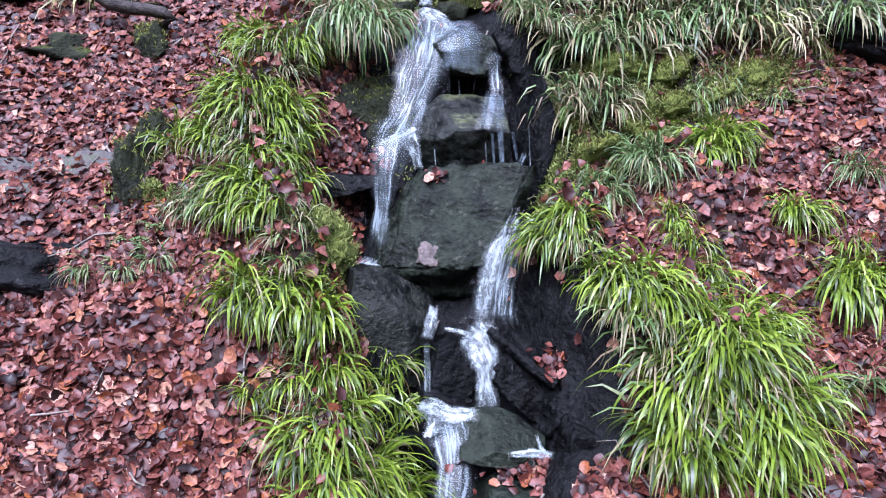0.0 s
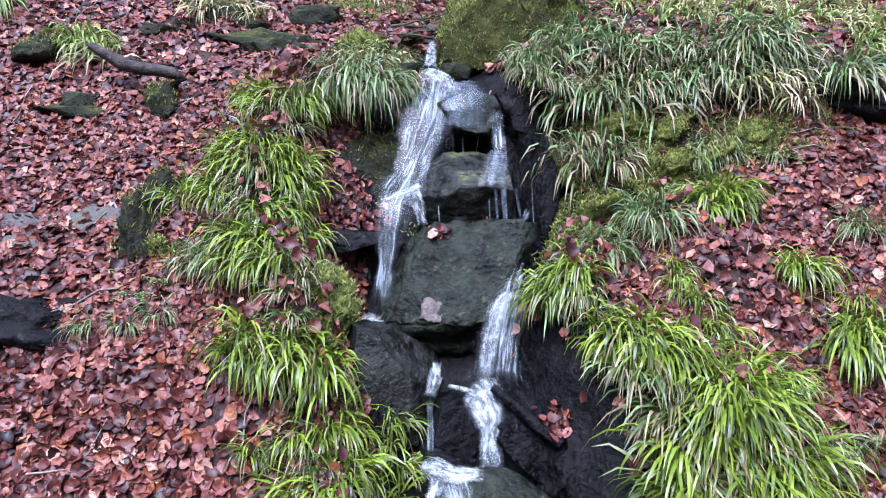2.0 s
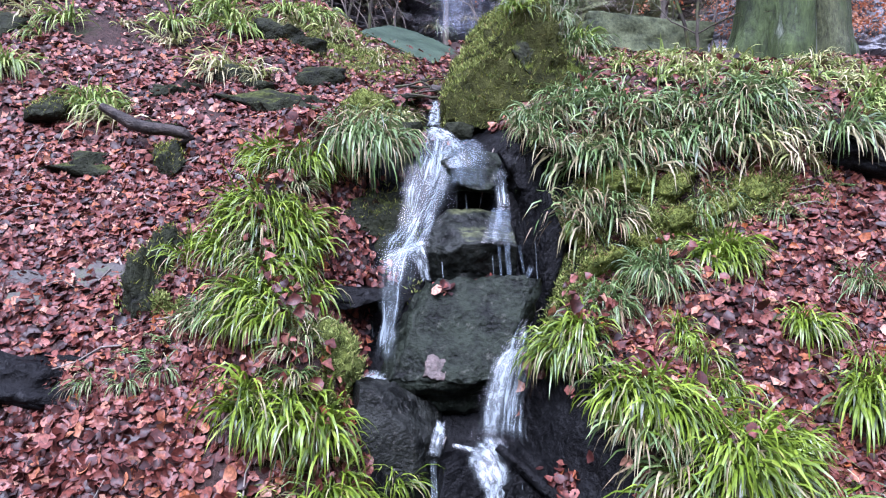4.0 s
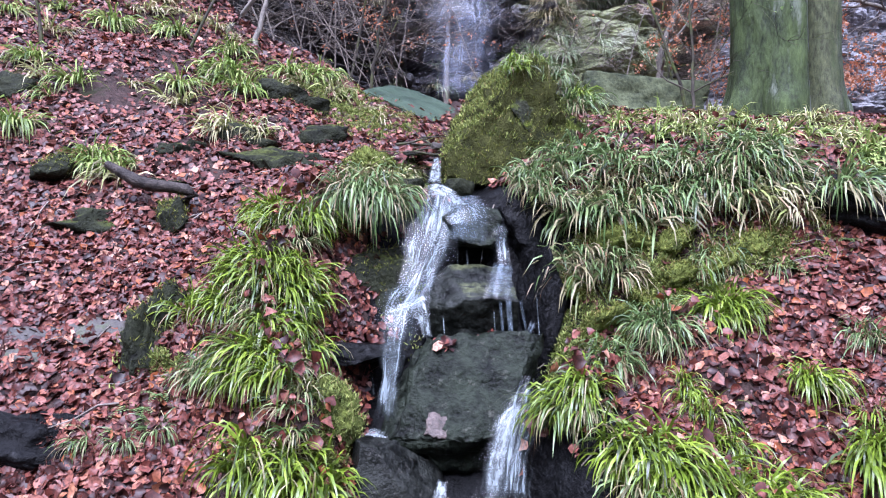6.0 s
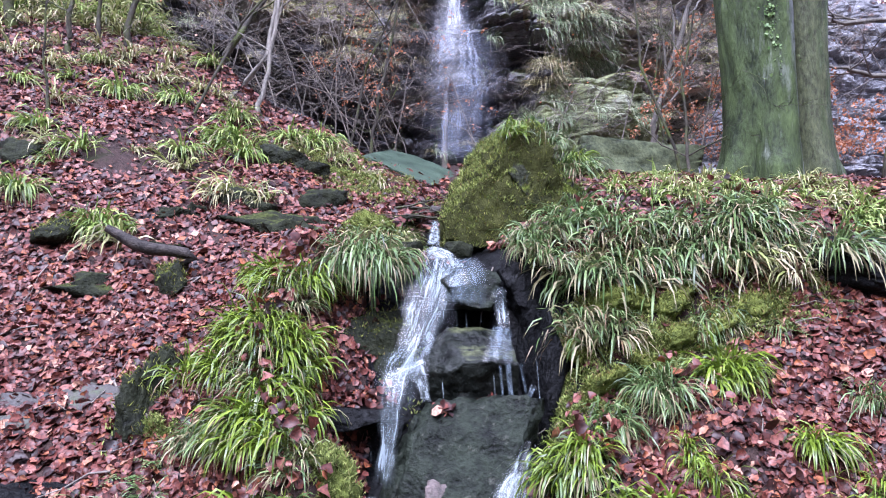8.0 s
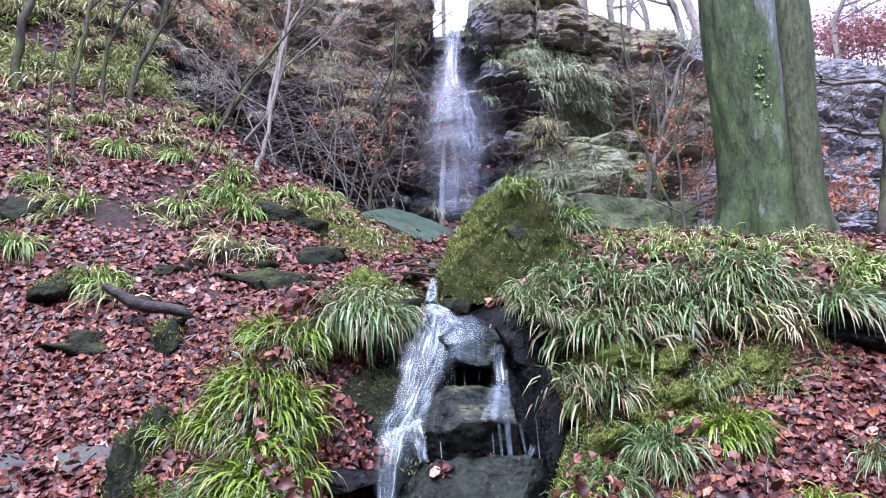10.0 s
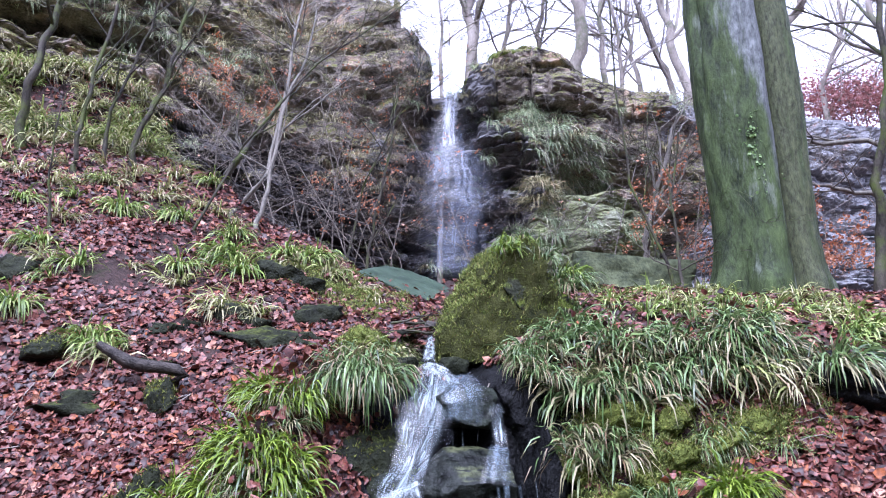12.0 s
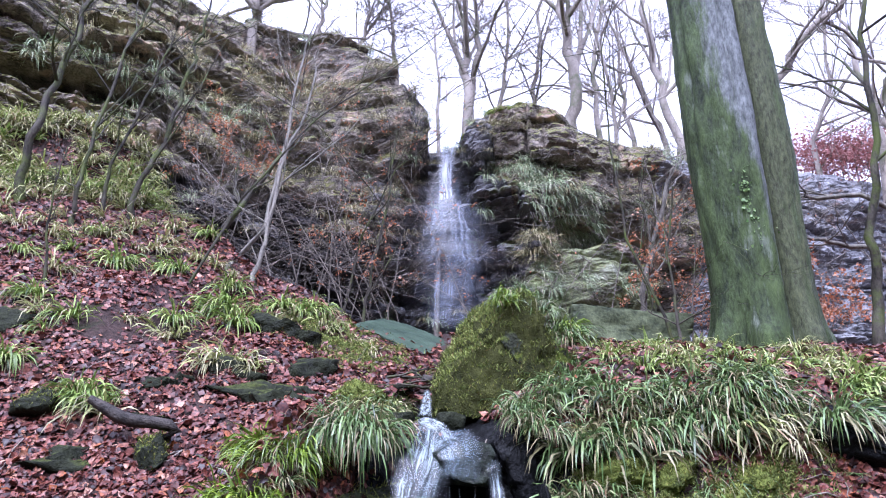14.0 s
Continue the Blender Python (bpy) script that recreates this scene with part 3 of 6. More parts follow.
def blades(n, length, width, rng, droop=1.0, lean=(0, -0.3, 0), spread=0.05, lift=1.0, seg=6, open_=0.8):
    """A tuft of arching blades round the origin."""
    th = rng.uniform(0, 2 * np.pi, n)
    L = length * rng.uniform(0.4, 1.15, n)
    p = np.stack([np.cos(th), np.sin(th), np.zeros(n)], 1) * (rng.uniform(0, 1, n) ** 0.5 * spread)[:, None]
    d = np.stack([np.cos(th) * open_, np.sin(th) * open_, np.full(n, lift)], 1) + rng.normal(0, 0.32, (n, 3)) + np.array(lean)
    d /= np.linalg.norm(d, axis=1)[:, None]
    side = np.stack([-np.sin(th), np.cos(th), np.zeros(n)], 1) + rng.normal(0, 0.4, (n, 3))
    g = droop * rng.uniform(0.55, 1.75, n)
    v = np.zeros((n, seg + 1, 2, 3))
    for k in range(seg + 1):
        f = k / seg
        w = width * (0.55 + 1.2 * f * (1 - f)) * (1 - f ** 4) + 0.0012
        sd = np.cross(d, np.cross(side, d))
        sd /= np.linalg.norm(sd, axis=1)[:, None] + 1e-9
        v[:, k, 0] = p - sd * w * 0.5
        v[:, k, 1] = p + sd * w * 0.5
        p = p + d * (L / seg)[:, None]
        d = d + np.stack([np.zeros(n), np.zeros(n), -g * (0.12 + 0.72 * f)], 1)
        d /= np.linalg.norm(d, axis=1)[:, None]
    m = (seg + 1) * 2
    base = (np.arange(n) * m)[:, None, None]
    k = np.arange(seg)[None, :, None] * 2
    f = (base + k + np.array([0, 1, 3, 2])[None, None]).reshape(-1, 4)
    return v.reshape(-1, 3), f


def slope_at(x, y):
    e = 0.06
    gx = (ground_height(x + e, y) - ground_height(x - e, y)) / (2 * e)
    gy = (ground_height(x, y + e) - ground_height(x, y - e)) / (2 * e)
    n = np.stack([-gx, -gy, np.ones_like(gx)], 1)
    return n / np.linalg.norm(n, axis=1)[:, None]


# ---- ground: one sheet from the bank to the horizon ----
def graded(lo, hi, fine, far):
    mid = np.arange(lo, hi + fine / 2, fine)
    out, step = [], fine
    p = hi
    while p < far:
        step = min(step * 1.22, 400)
        p += step
        out.append(p)
    up = np.array(out)
    down = lo - (up - hi)
    return np.concatenate([down[::-1], mid, up])


def sheet_height(x, y):
    """The bank, and the plateau above the cliff."""
    z = ground_height(np.clip(x, -12, 14), np.clip(y, -3, 18))
    # unseen hillside added behind the camera to block low sky light
    back = np.clip(-2.5 - y + 0.02 * x * x * (np.abs(x) < 30), 0, 22)
    z = z + 1.3 * back - 0.02 * back * back
    d = y - cliff_y(x) - 1.8 * np.clip((-1.0 - x) / 1.5, 0, 1)
    top = cliff_top(x) - 0.4 + 0.12 * np.clip(d - 4, 0, 40) * np.exp(-np.clip(d, 0, 200) / 60) + wobble(x * 0.5, y * 0.5) * 2
    f = np.clip((d - 2.0) / 0.5, 0, 1)
    return z * (1 - f) + top * f


gx, gy = graded(-5, 4.5, 0.055, 1400), graded(1.4, 9.5, 0.055, 1400)
GX, GY = np.meshgrid(gx, gy, indexing="ij")
GZ = sheet_height(GX.ravel(), GY.ravel())
ground = thing("ground", "steep woodland bank of dark wet soil under fallen leaves", "ground", kind="structure",
               data=mesh("ground", np.stack([GX.ravel(), GY.ravel(), GZ], 1), grid_faces(len(gx), len(gy)), SOIL))
# the brook's bed of wet rock, its channel's shade painted in as black
ground.data.materials.append(ROCK_BLACK_SHADE)
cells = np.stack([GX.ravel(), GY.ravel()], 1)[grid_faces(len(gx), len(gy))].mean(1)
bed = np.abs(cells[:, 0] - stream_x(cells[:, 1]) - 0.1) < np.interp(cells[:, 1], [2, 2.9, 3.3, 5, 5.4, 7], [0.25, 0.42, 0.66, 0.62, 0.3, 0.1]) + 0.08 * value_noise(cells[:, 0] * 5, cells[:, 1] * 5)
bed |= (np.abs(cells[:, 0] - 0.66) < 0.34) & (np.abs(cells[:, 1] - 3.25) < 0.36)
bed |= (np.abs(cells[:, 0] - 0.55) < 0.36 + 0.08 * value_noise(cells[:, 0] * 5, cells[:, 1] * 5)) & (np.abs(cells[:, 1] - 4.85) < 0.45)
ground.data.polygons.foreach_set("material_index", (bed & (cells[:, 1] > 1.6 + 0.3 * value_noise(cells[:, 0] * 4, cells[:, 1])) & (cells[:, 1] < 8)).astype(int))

# ---- cliff ----
def ledges(u, z):
    """How far each bed and block of the sandstone stands out."""
    zz = z + 0.22 * np.sin(u * 0.45) + 0.08 * np.sin(u * 1.7 + 1) + 0.30 * np.minimum(u, 0) - 0.04 * np.maximum(u, 0)
    r = np.random.RandomState(21)
    edges = np.cumsum(r.choice([0.18, 0.3, 0.5, 0.9, 1.3], 60) * r.uniform(0.8, 1.2, 60)) - 4
    depth, wide, shift = r.uniform(-0.42, 0.42, 61), r.uniform(0.6, 2.4, 61), r.uniform(0, 3, 61)
    k = np.clip(np.searchsorted(edges, zz), 1, 59)
    f = (zz - edges[k - 1]) / (edges[k] - edges[k - 1])
    c = (u + shift[k]) / wide[k]
    i = np.floor(c)
    j = np.sin(i * 12.9898 + k * 78.233) * 43758.5453
    j = (j - np.floor(j) - 0.5) * 0.6
    e = (c - i) * wide[k]
    joint = np.exp(-(np.minimum(e, wide[k] - e) / 0.05) ** 2) * 0.2
    gap = (edges[k] - edges[k - 1])
    bed = np.exp(-(np.minimum(f, 1 - f) * gap / 0.05) ** 2) * 0.24
    return depth[k] + j - joint - bed


us = np.concatenate([np.linspace(-30, -9, 40), np.linspace(-8.9, 13, 480), np.linspace(13.2, 34, 30)])
vs = np.linspace(0, 1, 190)
U, V = np.meshgrid(us, vs, indexing="ij")
cx, cy = U.ravel(), cliff_y(U.ravel())
foot = ground_height(np.clip(cx, -12, 14), np.clip(cy - 0.4, -3, 18)) - 0.5
zc = foot + (cliff_top(cx) - foot) * V.ravel()
calm = 1 - np.where(cx > 0.3, 0.9, 0.45) * np.clip((V.ravel() - 0.80) / 0.12, 0, 1)
block = np.clip((cx - 1.2) / 0.8, 0, 1) * np.clip((6.6 - zc) / 0.4, 0, 1) * np.clip((5.4 - cx) / 0.6, 0, 1)
far_side = np.clip((cx - 5.2) / 1.2, 0, 1)
push = (ledges(cx, zc) * (1 - 0.5 * block - 0.55 * far_side) + ledges(cx * 2.1 + 7, zc * 2.4) * 0.55 * (1 - 0.85 * block - 0.55 * far_side)) * calm * (1 - 0.35 * np.clip((-3 - cx) / 2, 0, 1))
push += np.array([0.30 * nz((a, b, c), 0.5) + 0.10 * nz((a, b, c), 2.2) + 0.05 * nz((a, b, c * 2), 7) for a, b, c in zip(cx, cy, zc)])
def bump(x, lo, hi, soft):
    """1 between two places, fading to 0 beyond them."""
    return np.clip((x - lo) / soft + 0.5, 0, 1) * np.clip((hi - x) / soft + 0.5, 0, 1)


ragged = 0.25 * value_noise(cx * 1.1, zc * 0.7) + 0.12 * value_noise(cx * 3.3, zc * 2.1)
# the long undercut on the one side, beds overhanging a dark slot
slot = np.interp(cx, [-30, -9, -7.7, -6.5, -5.5, -5.0, -4.0, -3.2, -2.3, -1.6], [9.4, 8.8, 8.65, 8.5, 8.3, 7.7, 7.1, 6.45, 6.1, 5.9]) + ragged * 0.5
push -= 1.0 * np.clip((slot + 0.20 - zc) / 0.08, 0, 1) * np.clip((zc - slot + 0.35) / 0.25, 0, 1) * np.clip((-2.2 - cx) / 0.8, 0, 1)
# a second, thinner slot above it, and the cave at the fall's foot
slot2 = np.interp(cx, [-9, -5, -2.6, -1.2], [10.2, 9.6, 8.75, 8.3]) + ragged * 0.5
push -= 0.7 * np.clip((slot2 + 0.12 - zc) / 0.08, 0, 1) * np.clip((zc - slot2 + 0.35) / 0.45, 0, 1) * bump(cx, -7, -0.9, 0.8)
push -= 0.9 * bump(zc + ragged, 3.0, 6.2, 0.5) * bump(cx + ragged, -2.6, -0.2, 0.7)
# beside the fall: a lip that spreads the water, and a hollow wet face below it
push += 0.35 * bump(zc + ragged * 0.6, 6.85, 7.35, 0.2) * bump(cx, -0.7, 2.3, 0.6)
push -= 0.75 * bump(zc + ragged * 0.5, 6.35, 6.85, 0.12) * bump(cx, 0.4, 2.6, 0.4)
push -= 0.45 * bump(zc, 3.0, 6.4, 0.3) * bump(cx, -0.5, 1.75, 0.3)
# a mossy pillar, a blocky green face and dark holes between them
push += 0.35 * bump(zc + ragged, 3.0, 6.7, 0.4) * bump(cx + ragged * 0.5, 1.8, 2.4, 0.2)
push += 0.45 * bump(zc + ragged * 0.5, 3.0, 6.15, 0.15) * bump(cx + ragged * 0.4, 2.6, 4.7, 0.25)
push -= 0.8 * bump(zc + ragged * 0.5, 6.2, 6.75, 0.15) * bump(cx, 2.5, 5.2, 0.5)
push -= 1.0 * bump(zc + ragged, 4.6, 6.2, 0.5) * bump(cx + ragged, 4.8, 6.2, 0.4)
push -= 0.3 * np.exp(-(cx / 0.6) ** 2) * np.clip((9.4 - zc) / 0.5, 0, 1)
vv = V.ravel()
aside = np.clip((-1.0 - cx) / 1.5, 0, 1)
back_off = np.clip((vv - 0.9) / 0.1, 0, 1) ** 2 * 2.6 + np.clip(zc - slot - 0.2, 0, 4) * 0.55 * aside
slope_y = np.gradient(cliff_y(us), us)[:, None].repeat(len(vs), 1).ravel()
nx, ny = slope_y, -np.ones_like(slope_y)
nl = np.hypot(nx, ny)
verts = np.stack([cx + nx / nl * (push - back_off), cy + ny / nl * (push - back_off), zc], 1)
cliff = thing("cliff", "layered sandstone cliff, dark and wet with mossy ledges", "cliff", kind="structure", data=mesh("cliff", verts, grid_faces(len(us), len(vs)), CLIFF, smooth=False))
# water-stained rock beside the fall
cliff.data.materials.append(surface("wet_cliff", (0.014, 0.014, 0.017), (0.18, 0.175, 0.18), 2.2, 0.25, 1.0, 18, third=(0.07, 0.08, 0.03), third_scale=1.2, third_at=(0.55, 0.66), stretch=(1, 1, 2.5), rough2=0.6, bump_d=0.05))
mid = verts[grid_faces(len(us), len(vs))].mean(1)
stain = np.abs(mid[:, 0] - 0.15) + 0.5 * value_noise(mid[:, 0] * 1.3, mid[:, 2] * 0.8) + 0.3 * value_noise(mid[:, 0] * 4, mid[:, 2] * 2) < np.interp(mid[:, 2], [4, 5.5, 7.5, 9], [2.2, 1.7, 1.3, 0.6])
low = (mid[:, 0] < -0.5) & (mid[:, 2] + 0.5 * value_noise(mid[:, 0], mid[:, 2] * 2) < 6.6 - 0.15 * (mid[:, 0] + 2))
shale = mid[:, 0] + 0.8 * value_noise(mid[:, 0], mid[:, 2]) > 5.6
# grey shale beyond the beech, lightened to paint the haze over it
cliff.data.materials.append(surface("hazed_pale_shale", (0.065, 0.066, 0.070), (0.29, 0.29, 0.30), 2.4, 0.55, 1.0, 20, third=(0.30, 0.17, 0.11), third_scale=1.1, third_at=(0.58, 0.68), stretch=(1, 1, 1.8), rough2=0.8, bump_d=0.05, spec=0.25))
cliff.data.materials.append(surface("mossy_cliff", (0.025, 0.030, 0.015), (0.26, 0.29, 0.13), 2.4, 0.6, 1.0, 20, third=(0.20, 0.21, 0.14), third_scale=1.3, third_at=(0.54, 0.62), stretch=(1, 1, 2.2), rough2=0.85, bump_d=0.07))
green = (np.abs(mid[:, 0] - 3.0) < 2.2) & (mid[:, 2] + 0.9 * value_noise(mid[:, 0] * 0.9, mid[:, 2] * 1.2) < 6.3)
cliff.data.materials.append(MOSS)
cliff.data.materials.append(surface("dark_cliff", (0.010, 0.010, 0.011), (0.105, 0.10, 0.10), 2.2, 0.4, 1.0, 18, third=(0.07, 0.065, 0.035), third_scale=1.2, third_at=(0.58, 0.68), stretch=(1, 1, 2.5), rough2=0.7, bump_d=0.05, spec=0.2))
crown = (np.abs(mid[:, 0] - 1.5) < 1.1) & (mid[:, 2] + 0.25 * value_noise(mid[:, 0] * 3, mid[:, 2] * 5) > cliff_top(mid[:, 0]) - 0.60)
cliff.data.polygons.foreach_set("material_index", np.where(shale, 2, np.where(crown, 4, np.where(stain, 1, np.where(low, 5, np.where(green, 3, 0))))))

# ---- rocks of the cascade ----
W, M, K = ROCK, ROCK_GREEN, ROCK_BLACK_SHADE
rock("slab", "large dark wet slab standing in the brook", (0.04, 4.34, 0.56), (0.94, 0.46, 0.88), 3, W, (-26, 1, -2), chops=2, rough=0.13, flat=0.60, cuts=(((-1, -0.25, 0.42), 0.52), ((0.95, -0.2, -0.3), 0.62), ((0.05, -0.2, -1), 0.60)))
rock("boulder", "angular wet boulder of the brook with pale lichen on top", (0.11, 4.62, 1.15), (0.56, 0.56, 0.5), 11, LICHEN_ROCK, (-4, 2, 8), chops=3, rough=0.08, cuts=(((0.05, -0.55, 0.83), 0.42), ((-0.5, -0.5, 0.7), 0.52), ((0, -0.9, -0.45), 0.6)))
rock("boulder", "wet boulder of the brook under the upper fall", (0.1, 4.95, 1.62), (0.42, 0.5, 0.30), 7, W, (-10, 12, 0), chops=5, rough=0.06)
rock("boulder", "dark rounded boulder of the brook below the pool", (-0.3, 3.94, 0.1), (0.54, 0.5, 0.70), 15, ROCK_SPECK, (-8, 10, 12), chops=3, rough=0.08, cuts=(((0.5, -0.4, 0.75), 0.42), ((0.7, -0.6, 0.1), 0.6)))
rock("stone", "small black stone of the brook between two falls", (0.07, 3.85, -0.11), (0.26, 0.3, 0.34), 21, K, (-10, 20, 10), chops=5, rough=0.07)
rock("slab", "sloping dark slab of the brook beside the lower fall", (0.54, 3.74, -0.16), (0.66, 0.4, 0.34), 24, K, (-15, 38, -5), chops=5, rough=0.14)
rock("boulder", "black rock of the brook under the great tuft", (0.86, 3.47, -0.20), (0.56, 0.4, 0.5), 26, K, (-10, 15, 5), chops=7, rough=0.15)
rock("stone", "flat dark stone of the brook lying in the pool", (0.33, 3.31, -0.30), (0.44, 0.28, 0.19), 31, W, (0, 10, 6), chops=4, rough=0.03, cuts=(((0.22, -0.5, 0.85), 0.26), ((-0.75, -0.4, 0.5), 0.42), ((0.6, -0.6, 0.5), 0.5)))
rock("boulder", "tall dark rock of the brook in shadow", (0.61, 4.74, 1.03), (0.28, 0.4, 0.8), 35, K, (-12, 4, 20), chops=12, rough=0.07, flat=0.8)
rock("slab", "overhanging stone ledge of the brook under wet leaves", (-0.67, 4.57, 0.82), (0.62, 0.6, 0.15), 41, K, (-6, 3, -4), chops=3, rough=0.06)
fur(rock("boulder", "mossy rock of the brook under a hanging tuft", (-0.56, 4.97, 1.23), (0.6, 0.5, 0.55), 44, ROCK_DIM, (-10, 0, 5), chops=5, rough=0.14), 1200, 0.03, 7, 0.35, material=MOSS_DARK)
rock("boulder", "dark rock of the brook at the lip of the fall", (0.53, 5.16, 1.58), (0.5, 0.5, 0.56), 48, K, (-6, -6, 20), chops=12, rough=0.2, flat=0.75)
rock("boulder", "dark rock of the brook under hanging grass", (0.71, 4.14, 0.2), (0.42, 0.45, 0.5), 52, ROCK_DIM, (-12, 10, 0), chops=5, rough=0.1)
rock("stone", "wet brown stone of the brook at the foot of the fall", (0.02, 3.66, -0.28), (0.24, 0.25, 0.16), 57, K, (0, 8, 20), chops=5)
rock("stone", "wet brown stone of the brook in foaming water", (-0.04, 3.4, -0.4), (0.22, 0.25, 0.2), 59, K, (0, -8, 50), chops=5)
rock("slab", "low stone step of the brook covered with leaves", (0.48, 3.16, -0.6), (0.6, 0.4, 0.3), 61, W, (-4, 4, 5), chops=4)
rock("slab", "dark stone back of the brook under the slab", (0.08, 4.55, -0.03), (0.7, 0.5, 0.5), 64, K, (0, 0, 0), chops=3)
# two rocks whose black colour stands for the shade in the hollows
rock("boulder", "wet rock face of the brook behind the falls, shade painted black", (0.21, 5.3, 1.16), (1.15, 0.6, 1.5), 101, K, (-15, 0, 0), chops=4, rough=0.1)
rock("boulder", "wet rock of the brook under the ledge, shade painted black", (-0.64, 4.71, 0.49), (0.7, 0.5, 0.6), 103, K, (-10, 0, 0), chops=4, rough=0.1)
rock("boulder", "dark rock half buried in fallen leaves", (-2.29, 3.76, 0.35), (0.62, 0.5, 0.42), 67, K, (-25, 6, 8), chops=8, rough=0.16, flat=0.9)
rock("boulder", "flat grey rock bared among fallen leaves", (-2.24, 4.39, 0.66), (0.8, 0.55, 0.5), 71, ROCK_DRY, (-35, 4, 5), chops=8, rough=0.16, flat=0.85)
fur(rock("boulder", "mossy rock on the bank beside woodrush", (-1.77, 4.22, 0.79), (0.36, 0.36, 0.62), 74, ROCK_DIM, (-15, 0, 25), chops=5, rough=0.3, blocky=False), 1300, 0.035, 8, 0.45, material=MOSS_DARK)
peak = rock("boulder", "mossy pointed boulder above the cascade", (0.48, 5.83, 2.47), (1.10, 0.9, 1.08), 82, surface("olive_moss", (0.008, 0.010, 0.004), (0.065, 0.070, 0.020), 5, 0.9, 1.0, 90, rough2=0.95, spec=0.1, bump_d=0.04), (0, 0, 0), chops=2, rough=0.17, flat=0.72, cuts=(((-0.70, -0.22, 0.68), 0.36), ((0.93, -0.1, 0.36), 0.50), ((0.15, -1, 0.15), 0.42), ((-0.3, -0.8, 0.5), 0.5), ((-1, 0, 0), 0.70)))
# dull moss all over, brighter moss on upward faces to paint a lit top
fur(peak, 11000, 0.032, 5, -0.2, material=MOSS_DARK)
fur(peak, 13000, 0.045, 6, 0.42)
fur(rock("boulder", "mossy shoulder of rock beside the pointed boulder", (0.73, 5.91, 2.39), (0.7, 0.6, 0.5), 85, M, (0, 25, 10), chops=5, rough=0.1), 3000, 0.05, 6)
rock("slab", "long pale green slab in front of the cliff", (2.39, 9.3, 3.27), (1.5, 0.8, 0.62), 88, surface("green_rock", (0.012, 0.018, 0.008), (0.115, 0.135, 0.070), 4, 0.6, 1.0, 30, rough2=0.8, spec=0.2), (0, 4, 4), chops=3, rough=0.07)
rock("slab", "smooth green slab sloping to the plunge pool", (-0.53, 9.28, 3.12), (1.0, 1.3, 0.3), 91, surface("algae_rock", (0.012, 0.024, 0.014), (0.05, 0.078, 0.048), 4, 0.45, 0.6, 30, rough2=0.6, spec=0.2), (14, 26, -15), chops=3, rough=0.08)
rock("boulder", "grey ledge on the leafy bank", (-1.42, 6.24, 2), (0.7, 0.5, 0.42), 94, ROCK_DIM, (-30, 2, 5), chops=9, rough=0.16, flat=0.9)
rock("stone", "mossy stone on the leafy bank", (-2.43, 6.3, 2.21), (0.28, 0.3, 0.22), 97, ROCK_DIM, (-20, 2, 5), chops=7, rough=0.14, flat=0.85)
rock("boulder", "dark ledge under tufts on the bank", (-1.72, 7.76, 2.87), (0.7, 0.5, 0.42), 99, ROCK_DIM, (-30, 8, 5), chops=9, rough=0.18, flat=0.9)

rock("stone", "pale pinkish flake of rock on the slab of the brook", (-0.075, 4.072, 0.475), (0.12, 0.045, 0.14), 171, PALE_ROCK, (-26, 12, 0), chops=4, rough=0.22, detail=4)

# added black block that paints the dark gap under the shelf
rock("boulder", "undercut earth and rock below the shelf, shade painted black", (2.85, 4.84, 1.75), (1.15, 0.5, 0.40), 191, K, (-10, 4, -12), chops=6, rough=0.14, flat=0.85)

# dark rock in black, with the shade under the tuft put into its colour
rock("boulder", "undercut bank of the brook below the great tuft, shade painted black", (0.81, 3.32, -0.41), (0.5, 0.4, 0.44), 193, K, (-10, 4, -12), chops=6, rough=0.14, flat=0.85)
fur(rock("boulder", "rock swollen with a thick yellow-green moss cushion", (-0.73, 3.85, 0.46), (0.27, 0.28, 0.46), 195, MOSS, (-15, 10, 0), chops=2, rough=0.3, blocky=False), 7000, 0.04, 31, -0.6)
# ---- the brook's water ----
brook = thing("brook", "white water falling over dark rocks in threads", "cascade", kind="structure")
flow("upper_fall", FALL, [(-0.13, 5.15, 1.93), (-0.09, 4.95, 1.83), (-0.11, 4.78, 1.64), (-0.17, 4.66, 1.43), (-0.23, 4.57, 1.26), (-0.28, 4.47, 1.15), (-0.32, 4.35, 1.07), (-0.345, 4.27, 0.92), (-0.36, 4.22, 0.71), (-0.38, 4.18, 0.51), (-0.39, 4.16, 0.38)], [0.14, 0.28, 0.38, 0.36, 0.32, 0.34, 0.28, 0.20, 0.17, 0.16, 0.18], 1, brook, n=70, across=13)
flow("upper_fall", FALL, [(-0.08, 4.98, 1.86), (-0.04, 4.8, 1.72), (-0.07, 4.7, 1.54), (-0.14, 4.62, 1.33), (-0.22, 4.49, 1.16)], [0.10, 0.15, 0.16, 0.14, 0.2], 2, brook)
flow("stream", FOAM, [(-0.12, 5.9, 2.2), (-0.13, 5.35, 1.99), (-0.13, 5.12, 1.92)], [0.08, 0.10, 0.13], 3, brook, normal=(0, -0.6, 1))
flow("fall_head", FOAM, [(-0.21, 5, 1.85), (-0.13, 5, 1.89), (-0.02, 4.93, 1.85), (0.07, 4.9, 1.76), (0.19, 4.85, 1.7)], [0.08, 0.14, 0.12, 0.07, 0.04], 36, brook, normal=(0, -0.8, 0.7))
flow("middle_fall", FALL, [(-0.30, 4.40, 1.13), (-0.33, 4.27, 0.95), (-0.35, 4.21, 0.71), (-0.37, 4.17, 0.45)], [0.16, 0.10, 0.09, 0.09], 4, brook)
